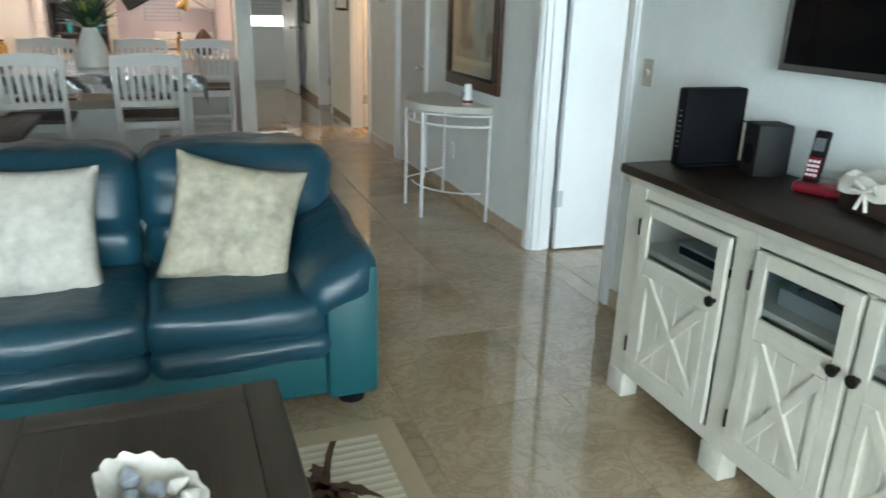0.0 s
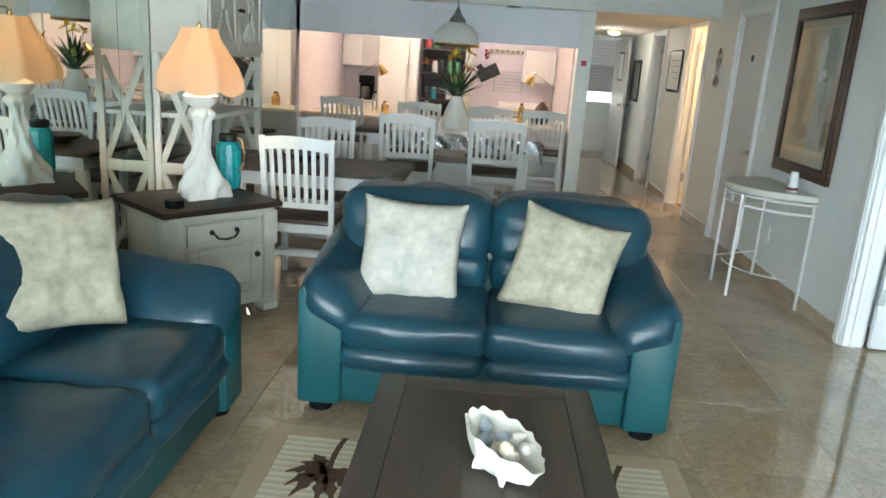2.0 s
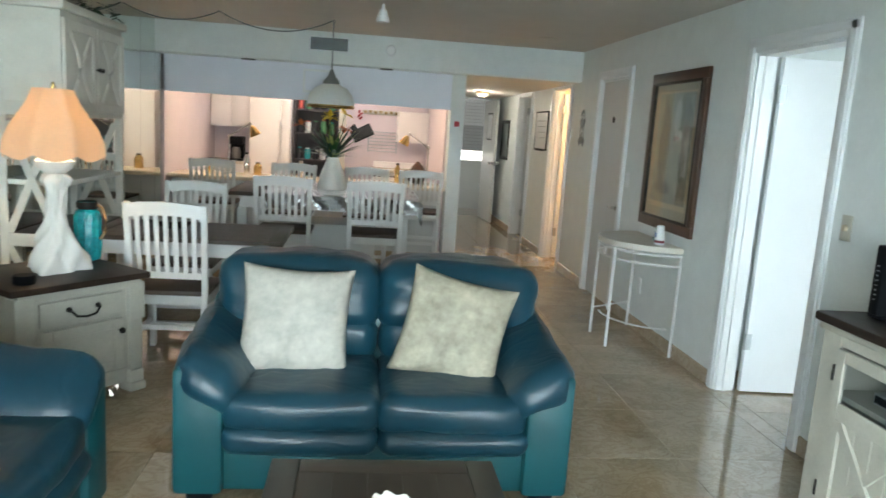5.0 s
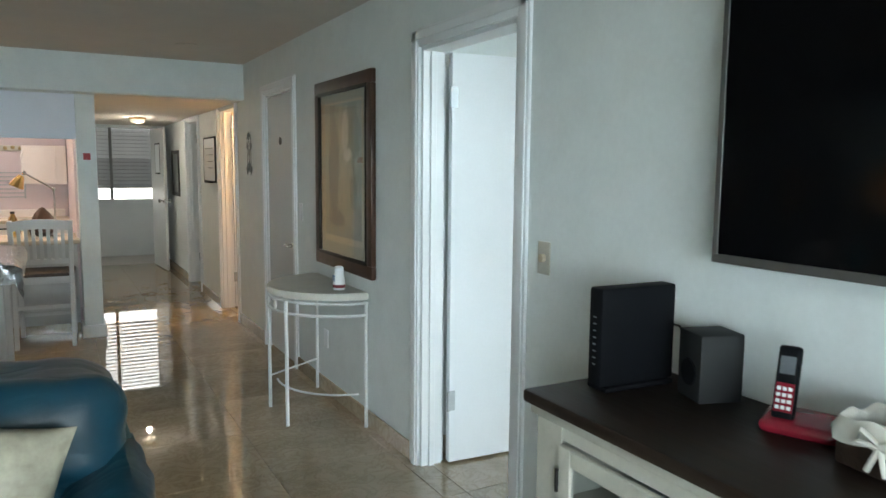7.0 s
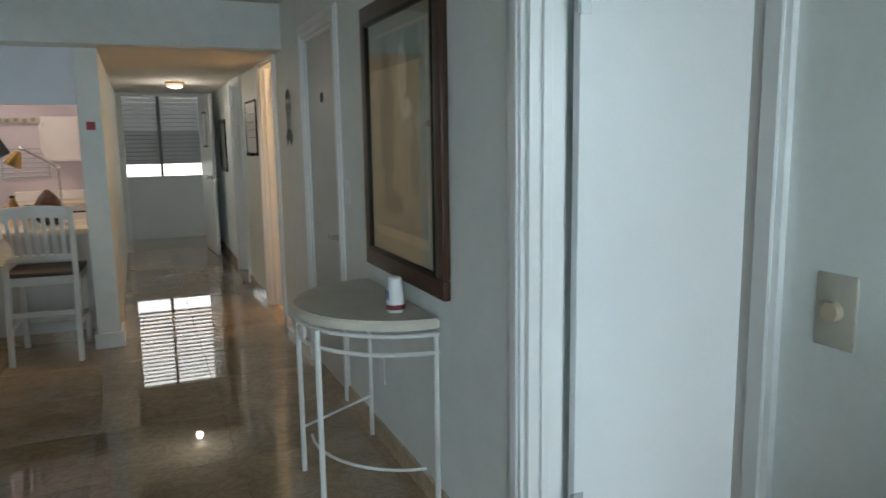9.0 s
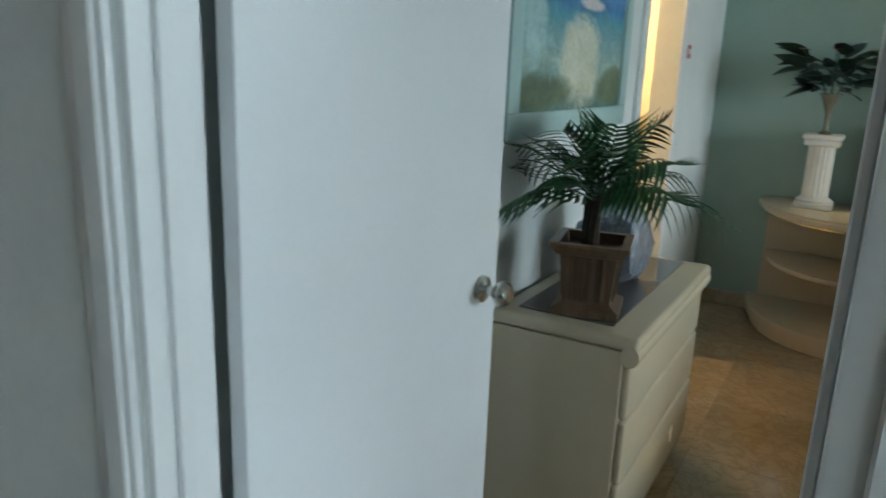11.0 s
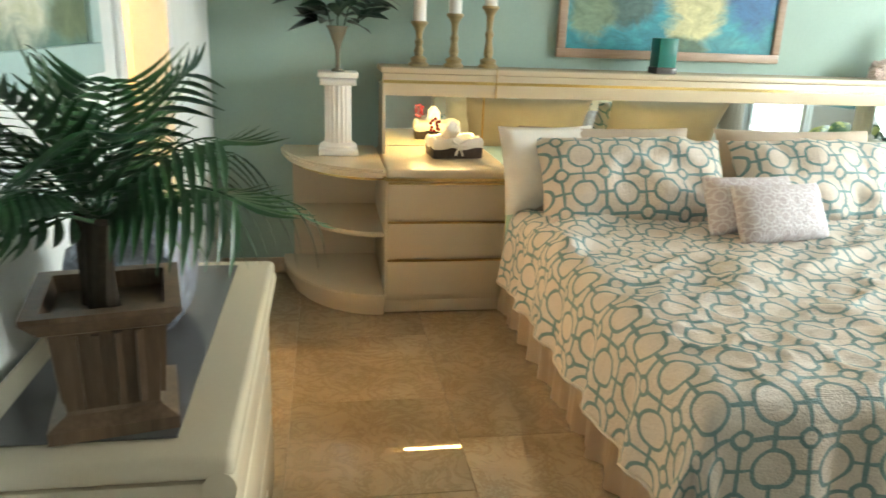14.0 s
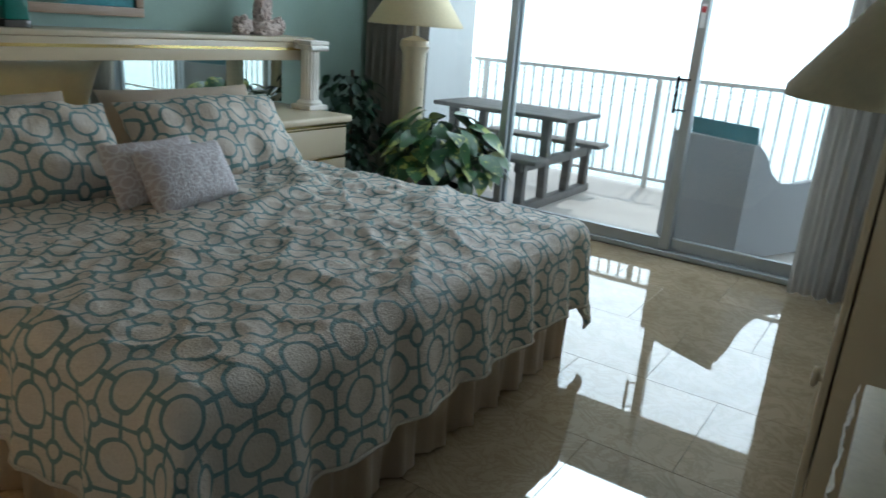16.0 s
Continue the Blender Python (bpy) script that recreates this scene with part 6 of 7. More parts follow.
for k in range(52):
    a, e = rnd.uniform(0, 6.28), rnd.uniform(-0.2, 1.2)
    bm = bmesh.new()
    c = Vector((math.cos(a) * rnd.uniform(0.03, 0.14), math.sin(a) * rnd.uniform(0.03, 0.17), 0.24 + rnd.uniform(0, 0.2)))
    m = Matrix.Translation(c) @ Euler((rnd.uniform(-0.5, 0.5), -e * 0.6, a)).to_matrix().to_4x4()
    leaf_mesh(bm, m, rnd.uniform(0.13, 0.22), rnd.uniform(0.035, 0.055))
    part("leaf", bm, M_FLOWL, fv, smooth=0)
for k in range(6):
    a = k * 1.05
    part("stem", tube([(0, 0, 0.1), (0.05 * math.cos(a), 0.06 * math.sin(a), 0.3), (0.16 * math.cos(a), 0.2 * math.sin(a), 0.46)], 0.003, 5), M_IVY, fv)
    bm = bmesh.new()
    for p in range(5):
        m = Matrix.Translation((0.16 * math.cos(a), 0.2 * math.sin(a), 0.46)) @ Euler((0, -0.4, p * 1.257)).to_matrix().to_4x4()
        leaf_mesh(bm, m, 0.04, 0.014, 4)
    part("blossom", bm, M_REDF if k % 2 else M_SHELLB, fv, smooth=0)
sg = thing("wall_sign", pose(3.47, NORTH, 1.60), "small red and white square sign", "sign")
part("plate", box(-0.04, 0.04, -0.004, 0, -0.04, 0.04), M_TRIM, sg)
part("red_face", box(-0.034, 0.034, -0.006, -0.0042, -0.034, 0.034), M_RED, sg)
part("white_mark", lathe([(0.016, 0), (0.016, 0.001)], 12), M_TRIM, sg, m=pose(0, -0.006, 0, 90, 0, 0))
casing_b = thing("bath_door_frame", pose(0, NORTH, 0), "white trim round the bathroom doorway", "door frame", kind="structure")
bm = box(2.55, 2.62, -0.016, 0, 0, 2.12, 0.004)
box(3.26, 3.33, -0.016, 0, 0, 2.12, 0.004, 2, bm)
box(2.62, 3.26, -0.016, 0, 2.05, 2.12, 0.004, 2, bm)
part("trim", bm, M_TRIM, casing_b)
# vanity seen through the doorway
vn = thing("vanity_mirror", pose(3.69, 5.3, 1.0), "frameless bathroom mirror with globe bulbs", "mirror")
part("mirror", box(-0.01, 0, -0.5, 0.5, 0, 0.75), M_MIRROR, vn, smooth=0)
M_BULB = glow("vanity_globe", (1, 0.72, 0.4), 6)
for k in range(4):
    part("globe_bulb", lathe([(0.02, -0.045), (0.045, -0.02), (0.05, 0), (0.045, 0.02), (0.02, 0.045), (0, 0.05)], 16), M_BULB, vn, m=pose(-0.06, -0.4 + 0.26 * k, 0.86))
part("light_bar", box(-0.03, 0, -0.5, 0.5, 0.80, 0.92, 0.006), M_BRASS, vn)

# armoire, stone pedestal table and lamp on the west wall
ar = thing("armoire", pose(0.136, 1.0, 0), "tall cream lacquer armoire with round knobs", "armoire")
part("body", box(0, 0.45, -0.58, 0.6, 0.05, 1.9, 0.006), M_CREAM, ar)
part("plinth", box(0.01, 0.43, -0.56, 0.58, 0, 0.05), M_CREAM, ar)
part("crown", box(0, 0.495, -0.6, 0.62, 1.9, 1.95, 0.012), M_CREAM, ar)
for a, b in ((-0.575, 0.008), (0.012, 0.595)):
    d = part("door", box(0.457, 0.48, a, b, 0.07, 1.88, 0.006), M_CREAM, ar)
    part("knob", lathe([(0.012, 0), (0.012, 0.01), (0.032, 0.018), (0.032, 0.03), (0, 0.034)], 18), M_CREAM, d, m=pose(0.48, b - 0.05 if a < 0 else a + 0.5, 0.45, 0, 90, 0))
st = thing("stone_table", pose(0.39, 2.475, 0), "travertine pedestal table with rough chiselled edge", "table")
M_TRAV = surface("cream_travertine", (0.52, 0.45, 0.31), 0.55, vary=0.14, scale=9, grain=60, bump=0.5, depth=0.004)
bm = box(-0.135, 0.125, -0.26, 0.33, 0.70, 0.755, 0.004)
part("tabletop", bm, M_TRAV, st, "travertine slab")
bm = bmesh.new()
bmesh.ops.create_grid(bm, x_segments=40, y_segments=6, size=0.5, matrix=Matrix.Translation((0.14, 0.035, 0.727)) @ Euler((0, radians(90), 0)).to_matrix().to_4x4() @ Euler((0, 0, radians(90))).to_matrix().to_4x4() @ Matrix.Diagonal((0.585, 0.05, 1, 1)))
for v in bm.verts:
    v.co.x += 0.006 * noise.fractal(v.co * 34, 0.8, 2.0, 3) - 0.25 * max(0, v.co.z - 0.735)
part("chiselled_edge", bm, surface("pale_rough_travertine", (0.66, 0.62, 0.54), 0.8, vary=0.25, scale=30, bump=1.0, depth=0.01), st, "rough pale chipped edge", smooth=15)
part("pedestal", box(-0.12, 0.10, -0.18, 0.22, 0, 0.699, 0.01), M_TRAV, st)
M_SHADEC = shade_cloth("cream_lamp_shade", (0.72, 0.64, 0.44), 0.35)
lm = thing("table_lamp", pose(0.42, 2.48, 0.755), "cream ceramic table lamp with wide cone shade, unlit", "lamp")
part("body", lathe([(0.05, 0), (0.052, 0.02), (0.035, 0.05), (0.05, 0.16), (0.052, 0.24), (0.04, 0.36), (0.03, 0.42), (0.012, 0.46), (0.012, 0.82)], 28), M_CREAM, lm)
part("shade", shade([(0.315, 0.565), (0.315, 0.58), (0.10, 0.87), (0.095, 0.88)], 0, 0), M_SHADEC, lm, "cream cone shade", smooth=50)
fl = thing("column_lamp", pose(3.68, -0.50, 0), "tall cream column lamp with bamboo motif and cone shade", "lamp")
part("column", lathe([(0.12, 0), (0.12, 0.03), (0.09, 0.06), (0.085, 1.15), (0.11, 1.2), (0.10, 1.24), (0.02, 1.27), (0.012, 1.55)], 28), M_CREAM, fl)
for k in range(7):
    bm = bmesh.new()
    leaf_mesh(bm, pose(-0.088, 0.01 * (k % 3), 0.62 + 0.07 * k, 0, -70, 60 * (k % 2) - 30), 0.10, 0.01, 5, 0.1)
    part("leaf_motif", bm, M_IVY, fl, smooth=0)
part("shade", shade([(0.335, 1.34), (0.335, 1.355), (0.13, 1.66), (0.125, 1.67)], 0, 0), M_SHADEC, fl, "cream cone shade", smooth=50)

# potted plants by the window
iv = thing("ivy_plant", pose(4.08, -0.30, 0), "tall dark green ivy in a floor pot", "plant")
part("pot", lathe([(0.11, 0), (0.14, 0.2), (0.15, 0.22), (0.13, 0.22), (0.12, 0.18), (0, 0.17)], 24), M_CREAM, iv)
part("stake", tube([(0, 0, 0.15), (0, 0, 1.0)], 0.012), M_STEM, iv)
rnd = random.Random(12)
for k in range(230):
    h = rnd.uniform(0.25, 0.96)
    a, r = rnd.uniform(0, 6.28), 0.05 + 0.15 * rnd.random() * (1.1 - 0.5 * abs(h - 0.6))
    bm = bmesh.new()
    m = Matrix.Translation((r * math.cos(a), r * math.sin(a), h)) @ Euler((rnd.uniform(-0.6, 0.6), rnd.uniform(0.1, 1.0), a)).to_matrix().to_4x4()
    leaf_mesh(bm, m, rnd.uniform(0.07, 0.11), rnd.uniform(0.028, 0.042), 4)
    part("leaf", bm, M_IVY, iv, smooth=0)
po = thing("pothos_plant", pose(3.26, -0.28, 0), "variegated green and yellow pothos in a dark pot", "plant")
part("pot", lathe([(0.13, 0), (0.17, 0.28), (0.18, 0.3), (0.16, 0.3), (0.15, 0.25), (0, 0.24)], 24), M_IRON, po)
rnd = random.Random(3)
for k in range(130):
    a, e = rnd.uniform(0, 6.28), rnd.random()
    r, h = 0.07 + 0.36 * math.sqrt(e) * rnd.uniform(0.6, 1.0), 0.34 + 0.50 * (1 - e * 0.7) * rnd.uniform(0.6, 1)
    bm = bmesh.new()
    m = Matrix.Translation((r * math.cos(a), r * math.sin(a), h)) @ Euler((rnd.uniform(-0.4, 0.4), rnd.uniform(0.0, 0.8), a + rnd.uniform(-0.5, 0.5))).to_matrix().to_4x4()
    leaf_mesh(bm, m, rnd.uniform(0.17, 0.26), rnd.uniform(0.05, 0.08), 6, 0.3, 0.2)
    part("leaf", bm, M_POTHOS, po, smooth=60)
    if k % 2:
        part("stem", tube([(0.02 * math.cos(a), 0.02 * math.sin(a), 0.25), (r * 0.6 * math.cos(a), r * 0.6 * math.sin(a), h * 0.9), (r * math.cos(a), r * math.sin(a), h)], 0.004, 5), M_IVY, po)

# curtains
M_CURT = surface("pale_grey_curtain", (0.46, 0.44, 0.41), 0.85, vary=0.06, scale=10, bump=0.2)


def curtain(x0, x1, y, label, seed):
    bm = bmesh.new()
    n, rows = 90, []
    for z in (0.02, 0.6, 1.4, 2.33):
        row = []
        for i in range(n + 1):
            f = i / n
            row.append(bm.verts.new((x0 + (x1 - x0) * f, y + 0.035 * math.sin(f * (x1 - x0) * 85 + seed) * (1 - 0.12 * z) + 0.01 * math.sin(f * 31 + z), z)))
        rows.append(row)
    for p, q in zip(rows, rows[1:]):
        for i in range(n):
            bm.faces.new((p[i], p[i + 1], q[i + 1], q[i]))
    bmesh.ops.solidify(bm, geom=bm.faces[:], thickness=0.003)
    c = thing("curtain", pose(0, 0, 0), label, "curtain", "bedroom curtains")
    part("cloth", bm, M_CURT, c, smooth=70)
    part("rod", tube([(x0 - 0.02, y, 2.34), (x1 + 0.02, y, 2.34)], 0.012), M_ALU, c)


curtain(3.72, 4.34, SOUTH + 0.09, "pale grey pleated curtain drawn to the wall by the plants", 1)
curtain(0.56, 1.00, SOUTH + 0.17, "pale grey pleated curtain beside the armoire", 4)

# balcony furniture
M_GREYT = wood("weathered_grey_wood", (0.10, 0.095, 0.09), (0.20, 0.19, 0.18), 0.7, 0)
pt = thing("picnic_table", pose(3.52, -1.80, -0.03), "dark grey wooden table with attached benches on the balcony", "picnic table")
for k in range(4):
    part("top_board", box(-0.66, 0.62, -0.34 + 0.172 * k, -0.172 + 0.172 * k, 0.72, 0.755, 0.006), M_GREYT, pt)
for s in (-1, 1):
    part("bench", box(-0.62, 0.60, s * 0.62 - 0.12, s * 0.62 + 0.12, 0.42, 0.455, 0.006), M_GREYT, pt)
    part("skid", box(s * 0.45 - 0.04, s * 0.45 + 0.04, -0.7, 0.7, 0, 0.07, 0.006), M_GREYT, pt)
    part("cross_beam", box(s * 0.45 - 0.03, s * 0.45 + 0.03, -0.7, 0.7, 0.34, 0.418, 0.006), M_GREYT, pt)
    for q in (-1, 1):
        part("brace", bar((s * 0.45, q * 0.22, 0.07), (s * 0.45, q * 0.26, 0.72), 0.07, 0.07, 0.004), M_GREYT, pt)
        part("post", box(s * 0.45 - 0.035, s * 0.45 + 0.035, q * 0.62 - 0.035, q * 0.62 + 0.035, 0.07, 0.419, 0.004), M_GREYT, pt)
M_WGREY = surface("grey_wicker", (0.32, 0.33, 0.35), 0.6, vary=0.2, scale=30, grain=90, bump=0.9, depth=0.008, stretch=(1, 1, 6))
wch = thing("wicker_armchair", pose(1.56, -1.62, -0.03, 0, 0, -25), "grey wicker armchair with sloping arms and teal cushions", "chair")


def woven(profile, x0, x1, y0, y1):
    """A thick woven panel: profile of (along, height) from the floor up, standing between x0 and x1."""
    bm = bmesh.new()
    rows = []
    for f, h in profile:
        y = y0 + (y1 - y0) * f
        rows.append([bm.verts.new(p) for p in ((x0, y, 0.02), (x1, y, 0.02), (x1, y, h), (x0, y, h))])
    for p, q in zip(rows, rows[1:]):
        for i in range(4):
            bm.faces.new((p[i], p[(i + 1) % 4], q[(i + 1) % 4], q[i]))
    bm.faces.new(rows[0])
    bm.faces.new(rows[-1][::-1])
    bmesh.ops.bevel(bm, geom=[e for e in bm.edges if all(v.co.z > 0.1 for v in e.verts)], offset=0.008, segments=2, affect="EDGES")
    return bm


SLOPE = [(0, 0.54), (0.35, 0.52), (0.6, 0.535), (0.75, 0.60), (0.88, 0.73), (1, 0.79)]
for s_ in (-1, 1):
    part("arm", woven(SLOPE, s_ * 0.31 - 0.03, s_ * 0.31 + 0.03, -0.42, 0.30), M_WGREY, wch, "sloping woven arm")
part("back", woven([(0, 0.80), (1, 0.80)], -0.34, 0.34, 0.301, 0.37), M_WGREY, wch, "upright woven back")
part("seat", box(-0.279, 0.279, -0.42, 0.30, 0.06, 0.36, 0.01), M_WGREY, wch)
for x in (-0.31, 0.31):
    for y in (-0.38, 0.33):
        part("foot", box(x - 0.02, x + 0.02, y - 0.02, y + 0.02, 0, 0.021), M_BLACK, wch)
part("cushion", cushion(0.55, 0.66, 0.14, 0.4, 0.01, 12, 2), M_TEALC, wch, "teal seat cushion", m=pose(0, -0.06, 0.42), smooth=60)
part("back_cushion", cushion(0.55, 0.5, 0.16, 0.4, 0.01, 12, 6), M_TEALC, wch, "teal back cushion", m=pose(0, 0.22, 0.66, 78, 0, 0), smooth=60)

# ---- dining area and kitchen ----
def dining_chair(m, h, seat, label, group):
    """White slat-back chair: back at y 0, seat towards +y."""
    ob = thing("dining_chair", m, label, "chair", group)
    w = 0.225
    part("seat", box(-w, w, 0.0, 0.43, seat - 0.03, seat, 0.01), M_SEATW, ob, "dark brown wooden seat")
    part("seat_rail", box(-w + 0.015, w - 0.015, 0.02, 0.41, seat - 0.09, seat - 0.031, 0.003), M_CHAIR, ob)
    for s in (-1, 1):
        bm = bar((s * (w - 0.02), -0.10, 0), (s * (w - 0.02), 0.0, seat - 0.02), 0.034, 0.034, 0.004)
        part("back_leg", bm, M_CHAIR, ob)
        part("back_post", bar((s * (w - 0.02), 0.0, seat - 0.03), (s * (w - 0.012), -0.085, h), 0.036, 0.03, 0.004), M_CHAIR, ob)
        part("front_leg", bar((s * (w - 0.025), 0.40, 0), (s * (w - 0.025), 0.40, seat - 0.03), 0.036, 0.036, 0.004), M_CHAIR, ob)
        part("side_stretcher", bar((s * (w - 0.022), -0.06, seat * 0.4), (s * (w - 0.022), 0.39, seat * 0.4), 0.02, 0.03), M_CHAIR, ob)
    part("front_stretcher", bar((-w + 0.03, 0.40, seat * 0.32), (w - 0.03, 0.40, seat * 0.32), 0.02, 0.03), M_CHAIR, ob)
    part("back_stretcher", bar((-w + 0.03, -0.045, seat * 0.55), (w - 0.03, -0.045, seat * 0.55), 0.02, 0.03), M_CHAIR, ob)
    bm = bmesh.new()
    rows = []
    for i in range(13):
        f = i / 12 * 2 - 1
        x, y = f * (w - 0.025), -0.078 - 0.02 * (1 - f * f)
        rows.append([bm.verts.new((x, y + d, h + z + 0.018 * (1 - f * f))) for d, z in ((-0.012, -0.085), (0.012, -0.085), (0.006, -0.008), (-0.018, -0.008))])
    for p, q in zip(rows, rows[1:]):
        for i in range(4):
            bm.faces.new((p[i], p[(i + 1) % 4], q[(i + 1) % 4], q[i]))
    bm.faces.new(rows[0])
    bm.faces.new(rows[-1][::-1])
    part("top_rail", bm, M_CHAIR, ob)
    part("lower_rail", bar((-w + 0.03, -0.022, seat + 0.10), (w - 0.03, -0.022, seat + 0.10), 0.022, 0.04), M_CHAIR, ob)
    for k in range(7):
        x = (k - 3) * 0.051
        part("slat", bar((x, -0.026, seat + 0.11), (x * 1.02, -0.088, h - 0.06), 0.026, 0.012), M_CHAIR, ob)
    return ob


c1 = dining_chair(pose(-3.34, 4.56, 0), 0.985, 0.46, "white slat-back chair with dark seat at the small table", "small table chairs")
copy_thing(c1, pose(-3.48, 5.80, 0, 0, 0, 180))
c2 = dining_chair(pose(-2.87, 6.20, 0), 1.04, 0.60, "white counter-height slat-back chair with dark seat", "dining chairs")
for x, y, r in ((-2.13, 6.20, 0), (-1.63, 7.96, -3), (-3.78, 7.98, 2), (-2.95, 7.80, 180), (-2.20, 7.80, 180)):
    copy_thing(c2, pose(x, y, 0, 0, 0, r))

# small table with dark planked top
tb = thing("small_table", pose(-3.30, 5.06, 0), "white table with dark planked wooden top", "table")
for k in range(5):
    part("top_plank", box(-0.50, 0.50, -0.35 + 0.1402 * k, -0.2102 + 0.1402 * k, 0.722, 0.75, 0.002, 1), M_GREYW, tb)
for s in (-1, 1):
    part("breadboard_end", box(min(s * 0.501, s * 0.59), max(s * 0.501, s * 0.59), -0.352, 0.352, 0.720, 0.752, 0.004), M_GREYW, tb)
part("apron", box(-0.52, 0.52, -0.30, 0.30, 0.63, 0.719, 0.003), M_CHAIR, tb)
for sx in (-1, 1):
    for sy in (-1, 1):
        part("leg", box(sx * 0.50 - 0.035, sx * 0.50 + 0.035, sy * 0.28 - 0.035, sy * 0.28 + 0.035, 0, 0.629, 0.006), M_CHAIR, tb)
single("serving_bowl", lathe([(0.06, 0), (0.07, 0.008), (0.13, 0.04), (0.155, 0.06), (0.15, 0.062), (0.12, 0.045), (0, 0.012)], 32, lobes=10, lobe=0.08), surface("silver_bowl", (0.55, 0.55, 0.52), 0.2, 0.9, vary=0.2), pose(-3.45, 5.1, 0.753), "scalloped silver bowl on the small table", "bowl")

# hutch against the mirrors
hu = thing("hutch", pose(ROOM_L + 0.003, 5.22, 0), "tall antique white hutch with open X-frame sides", "hutch")
Y0, Y1, D = -0.52, 0.52, 0.36
M_HU = surface("antique_white_hutch_paint", (0.70, 0.70, 0.64), 0.5, vary=0.08, scale=8, bump=0.2)
part("cabinet_box", box(0, D, Y0, Y1, 1.42, 2.02, 0.004), M_HU, hu)
part("crown", box(0, D + 0.03, Y0 - 0.03, Y1 + 0.03, 2.021, 2.07, 0.012), M_HU, hu)
for a, b in ((-0.505, -0.005), (0.005, 0.505)):
    bm = bmesh.new()
    for p, q, r, s in ((a, a + 0.06, 1.45, 1.98), (b - 0.06, b, 1.45, 1.98), (a + 0.06, b - 0.06, 1.45, 1.51), (a + 0.06, b - 0.06, 1.92, 1.98)):
        box(D + 0.001, D + 0.02, p, q, r, s, 0.003, 1, bm)
    d = part("door", bm, M_HU, hu)
    part("panel", box(D + 0.001, D + 0.008, a + 0.06, b - 0.06, 1.51, 1.92), M_HU, d)
    for s in (-1, 1):
        c = (a + b) / 2
        part("curved_rib", tube([(D + 0.011, c - s * 0.16, 1.52), (D + 0.011, c - s * 0.05, 1.64), (D + 0.011, c - s * 0.02, 1.715), (D + 0.011, c - s * 0.05, 1.79), (D + 0.011, c - s * 0.16, 1.91)], 0.012, 6), M_HU, d)
    part("handle", lathe([(0.006, 0), (0.006, 0.012), (0.016, 0.018), (0.012, 0.028), (0, 0.03)], 12), M_IRON, d, m=pose(D + 0.02, -0.03 if a < 0 else 0.03, 1.72, 0, 90, 0))
for s, y in ((-1, Y0), (1, Y1)):
    for x in (0.02, D - 0.025):
        part("upright", box(x - 0.02, x + 0.025, y - 0.02 if s > 0 else y, y if s > 0 else y + 0.02, 0, 1.419, 0.003), M_HU, hu)
    for z0, z1 in ((0.74, 1.38), (0.1, 0.66)):
        for q in (0, 1):
            part("cross_bar", bar((0.05, y - s * (0.008 + 0.006 * q), z0 if q else z1), (D - 0.05, y - s * (0.008 + 0.006 * q), z1 if q else z0), 0.010, 0.042, up=(0, 0, 1)), M_HU, hu)
    part("rail", box(0.045, D - 0.045, y - 0.018 if s > 0 else y + 0.002, y - 0.002 if s > 0 else y + 0.018, 0.66, 0.735, 0.003), M_HU, hu)
    part("side_panel_frame", box(0.05, D - 0.05, y - 0.004 if s < 0 else y, y if s < 0 else y + 0.004, 1.50, 1.95, 0.001, 1), M_HU, hu)
for z in (0.10, 0.69, 1.02):
    part("shelf", box(0.01, D - 0.005, Y0 + 0.025, Y1 - 0.025, z, z + 0.03, 0.003), M_HU if z > 1 else M_GREYW, hu)
gp = thing("trailing_plant", pose(ROOM_L + 0.22, 5.2, 2.07), "artificial trailing greenery on top of the hutch", "plant")
rnd = random.Random(21)
for k in range(60):
    a = rnd.uniform(0, 6.28)
    bm = bmesh.new()
    m = Matrix.Translation((rnd.uniform(-0.1, 0.17), rnd.uniform(-0.5, 0.5), rnd.uniform(0.0, 0.10))) @ Euler((rnd.uniform(-0.5, 0.5), rnd.uniform(-0.5, 0.5), a)).to_matrix().to_4x4()
    leaf_mesh(bm, m, rnd.uniform(0.08, 0.15), rnd.uniform(0.01, 0.02), 5)
    part("leaf", bm, M_IVY, gp, smooth=0)

# counter-height dining table
dt = thing("dining_table", pose(-2.56, 6.92, 0), "white counter-height dining table with dark top", "dining table")
part("tabletop", box(-0.80, 0.80, -0.53, 0.56, 0.845, 0.88, 0.008), M_GREYW, dt, "dark wood top")
part("apron", box(-0.70, 0.70, -0.44, 0.46, 0.74, 0.844, 0.003), M_CHAIR, dt)
for sx in (-1, 1):
    for sy in (-0.41, 0.43):
        part("leg", box(sx * 0.68 - 0.04, sx * 0.68 + 0.04, sy - 0.04, sy + 0.04, 0, 0.739, 0.006), M_CHAIR, dt)
part("storage_base", box(-0.45, 0.45, -0.25, 0.28, 0.05, 0.60, 0.006), M_CHAIR, dt)
M_FOIL = surface("silver_foil_cloth", (0.75, 0.76, 0.78), 0.12, 0.9, vary=0.15, scale=25, grain=60, bump=0.9, depth=0.012)
fc = thing("foil_tablecloth", pose(-2.56, 6.92, 0.8825), "crinkled silver foil cover draped over the table edge", "tablecloth")
bm = bmesh.new()
N = 44
g = []
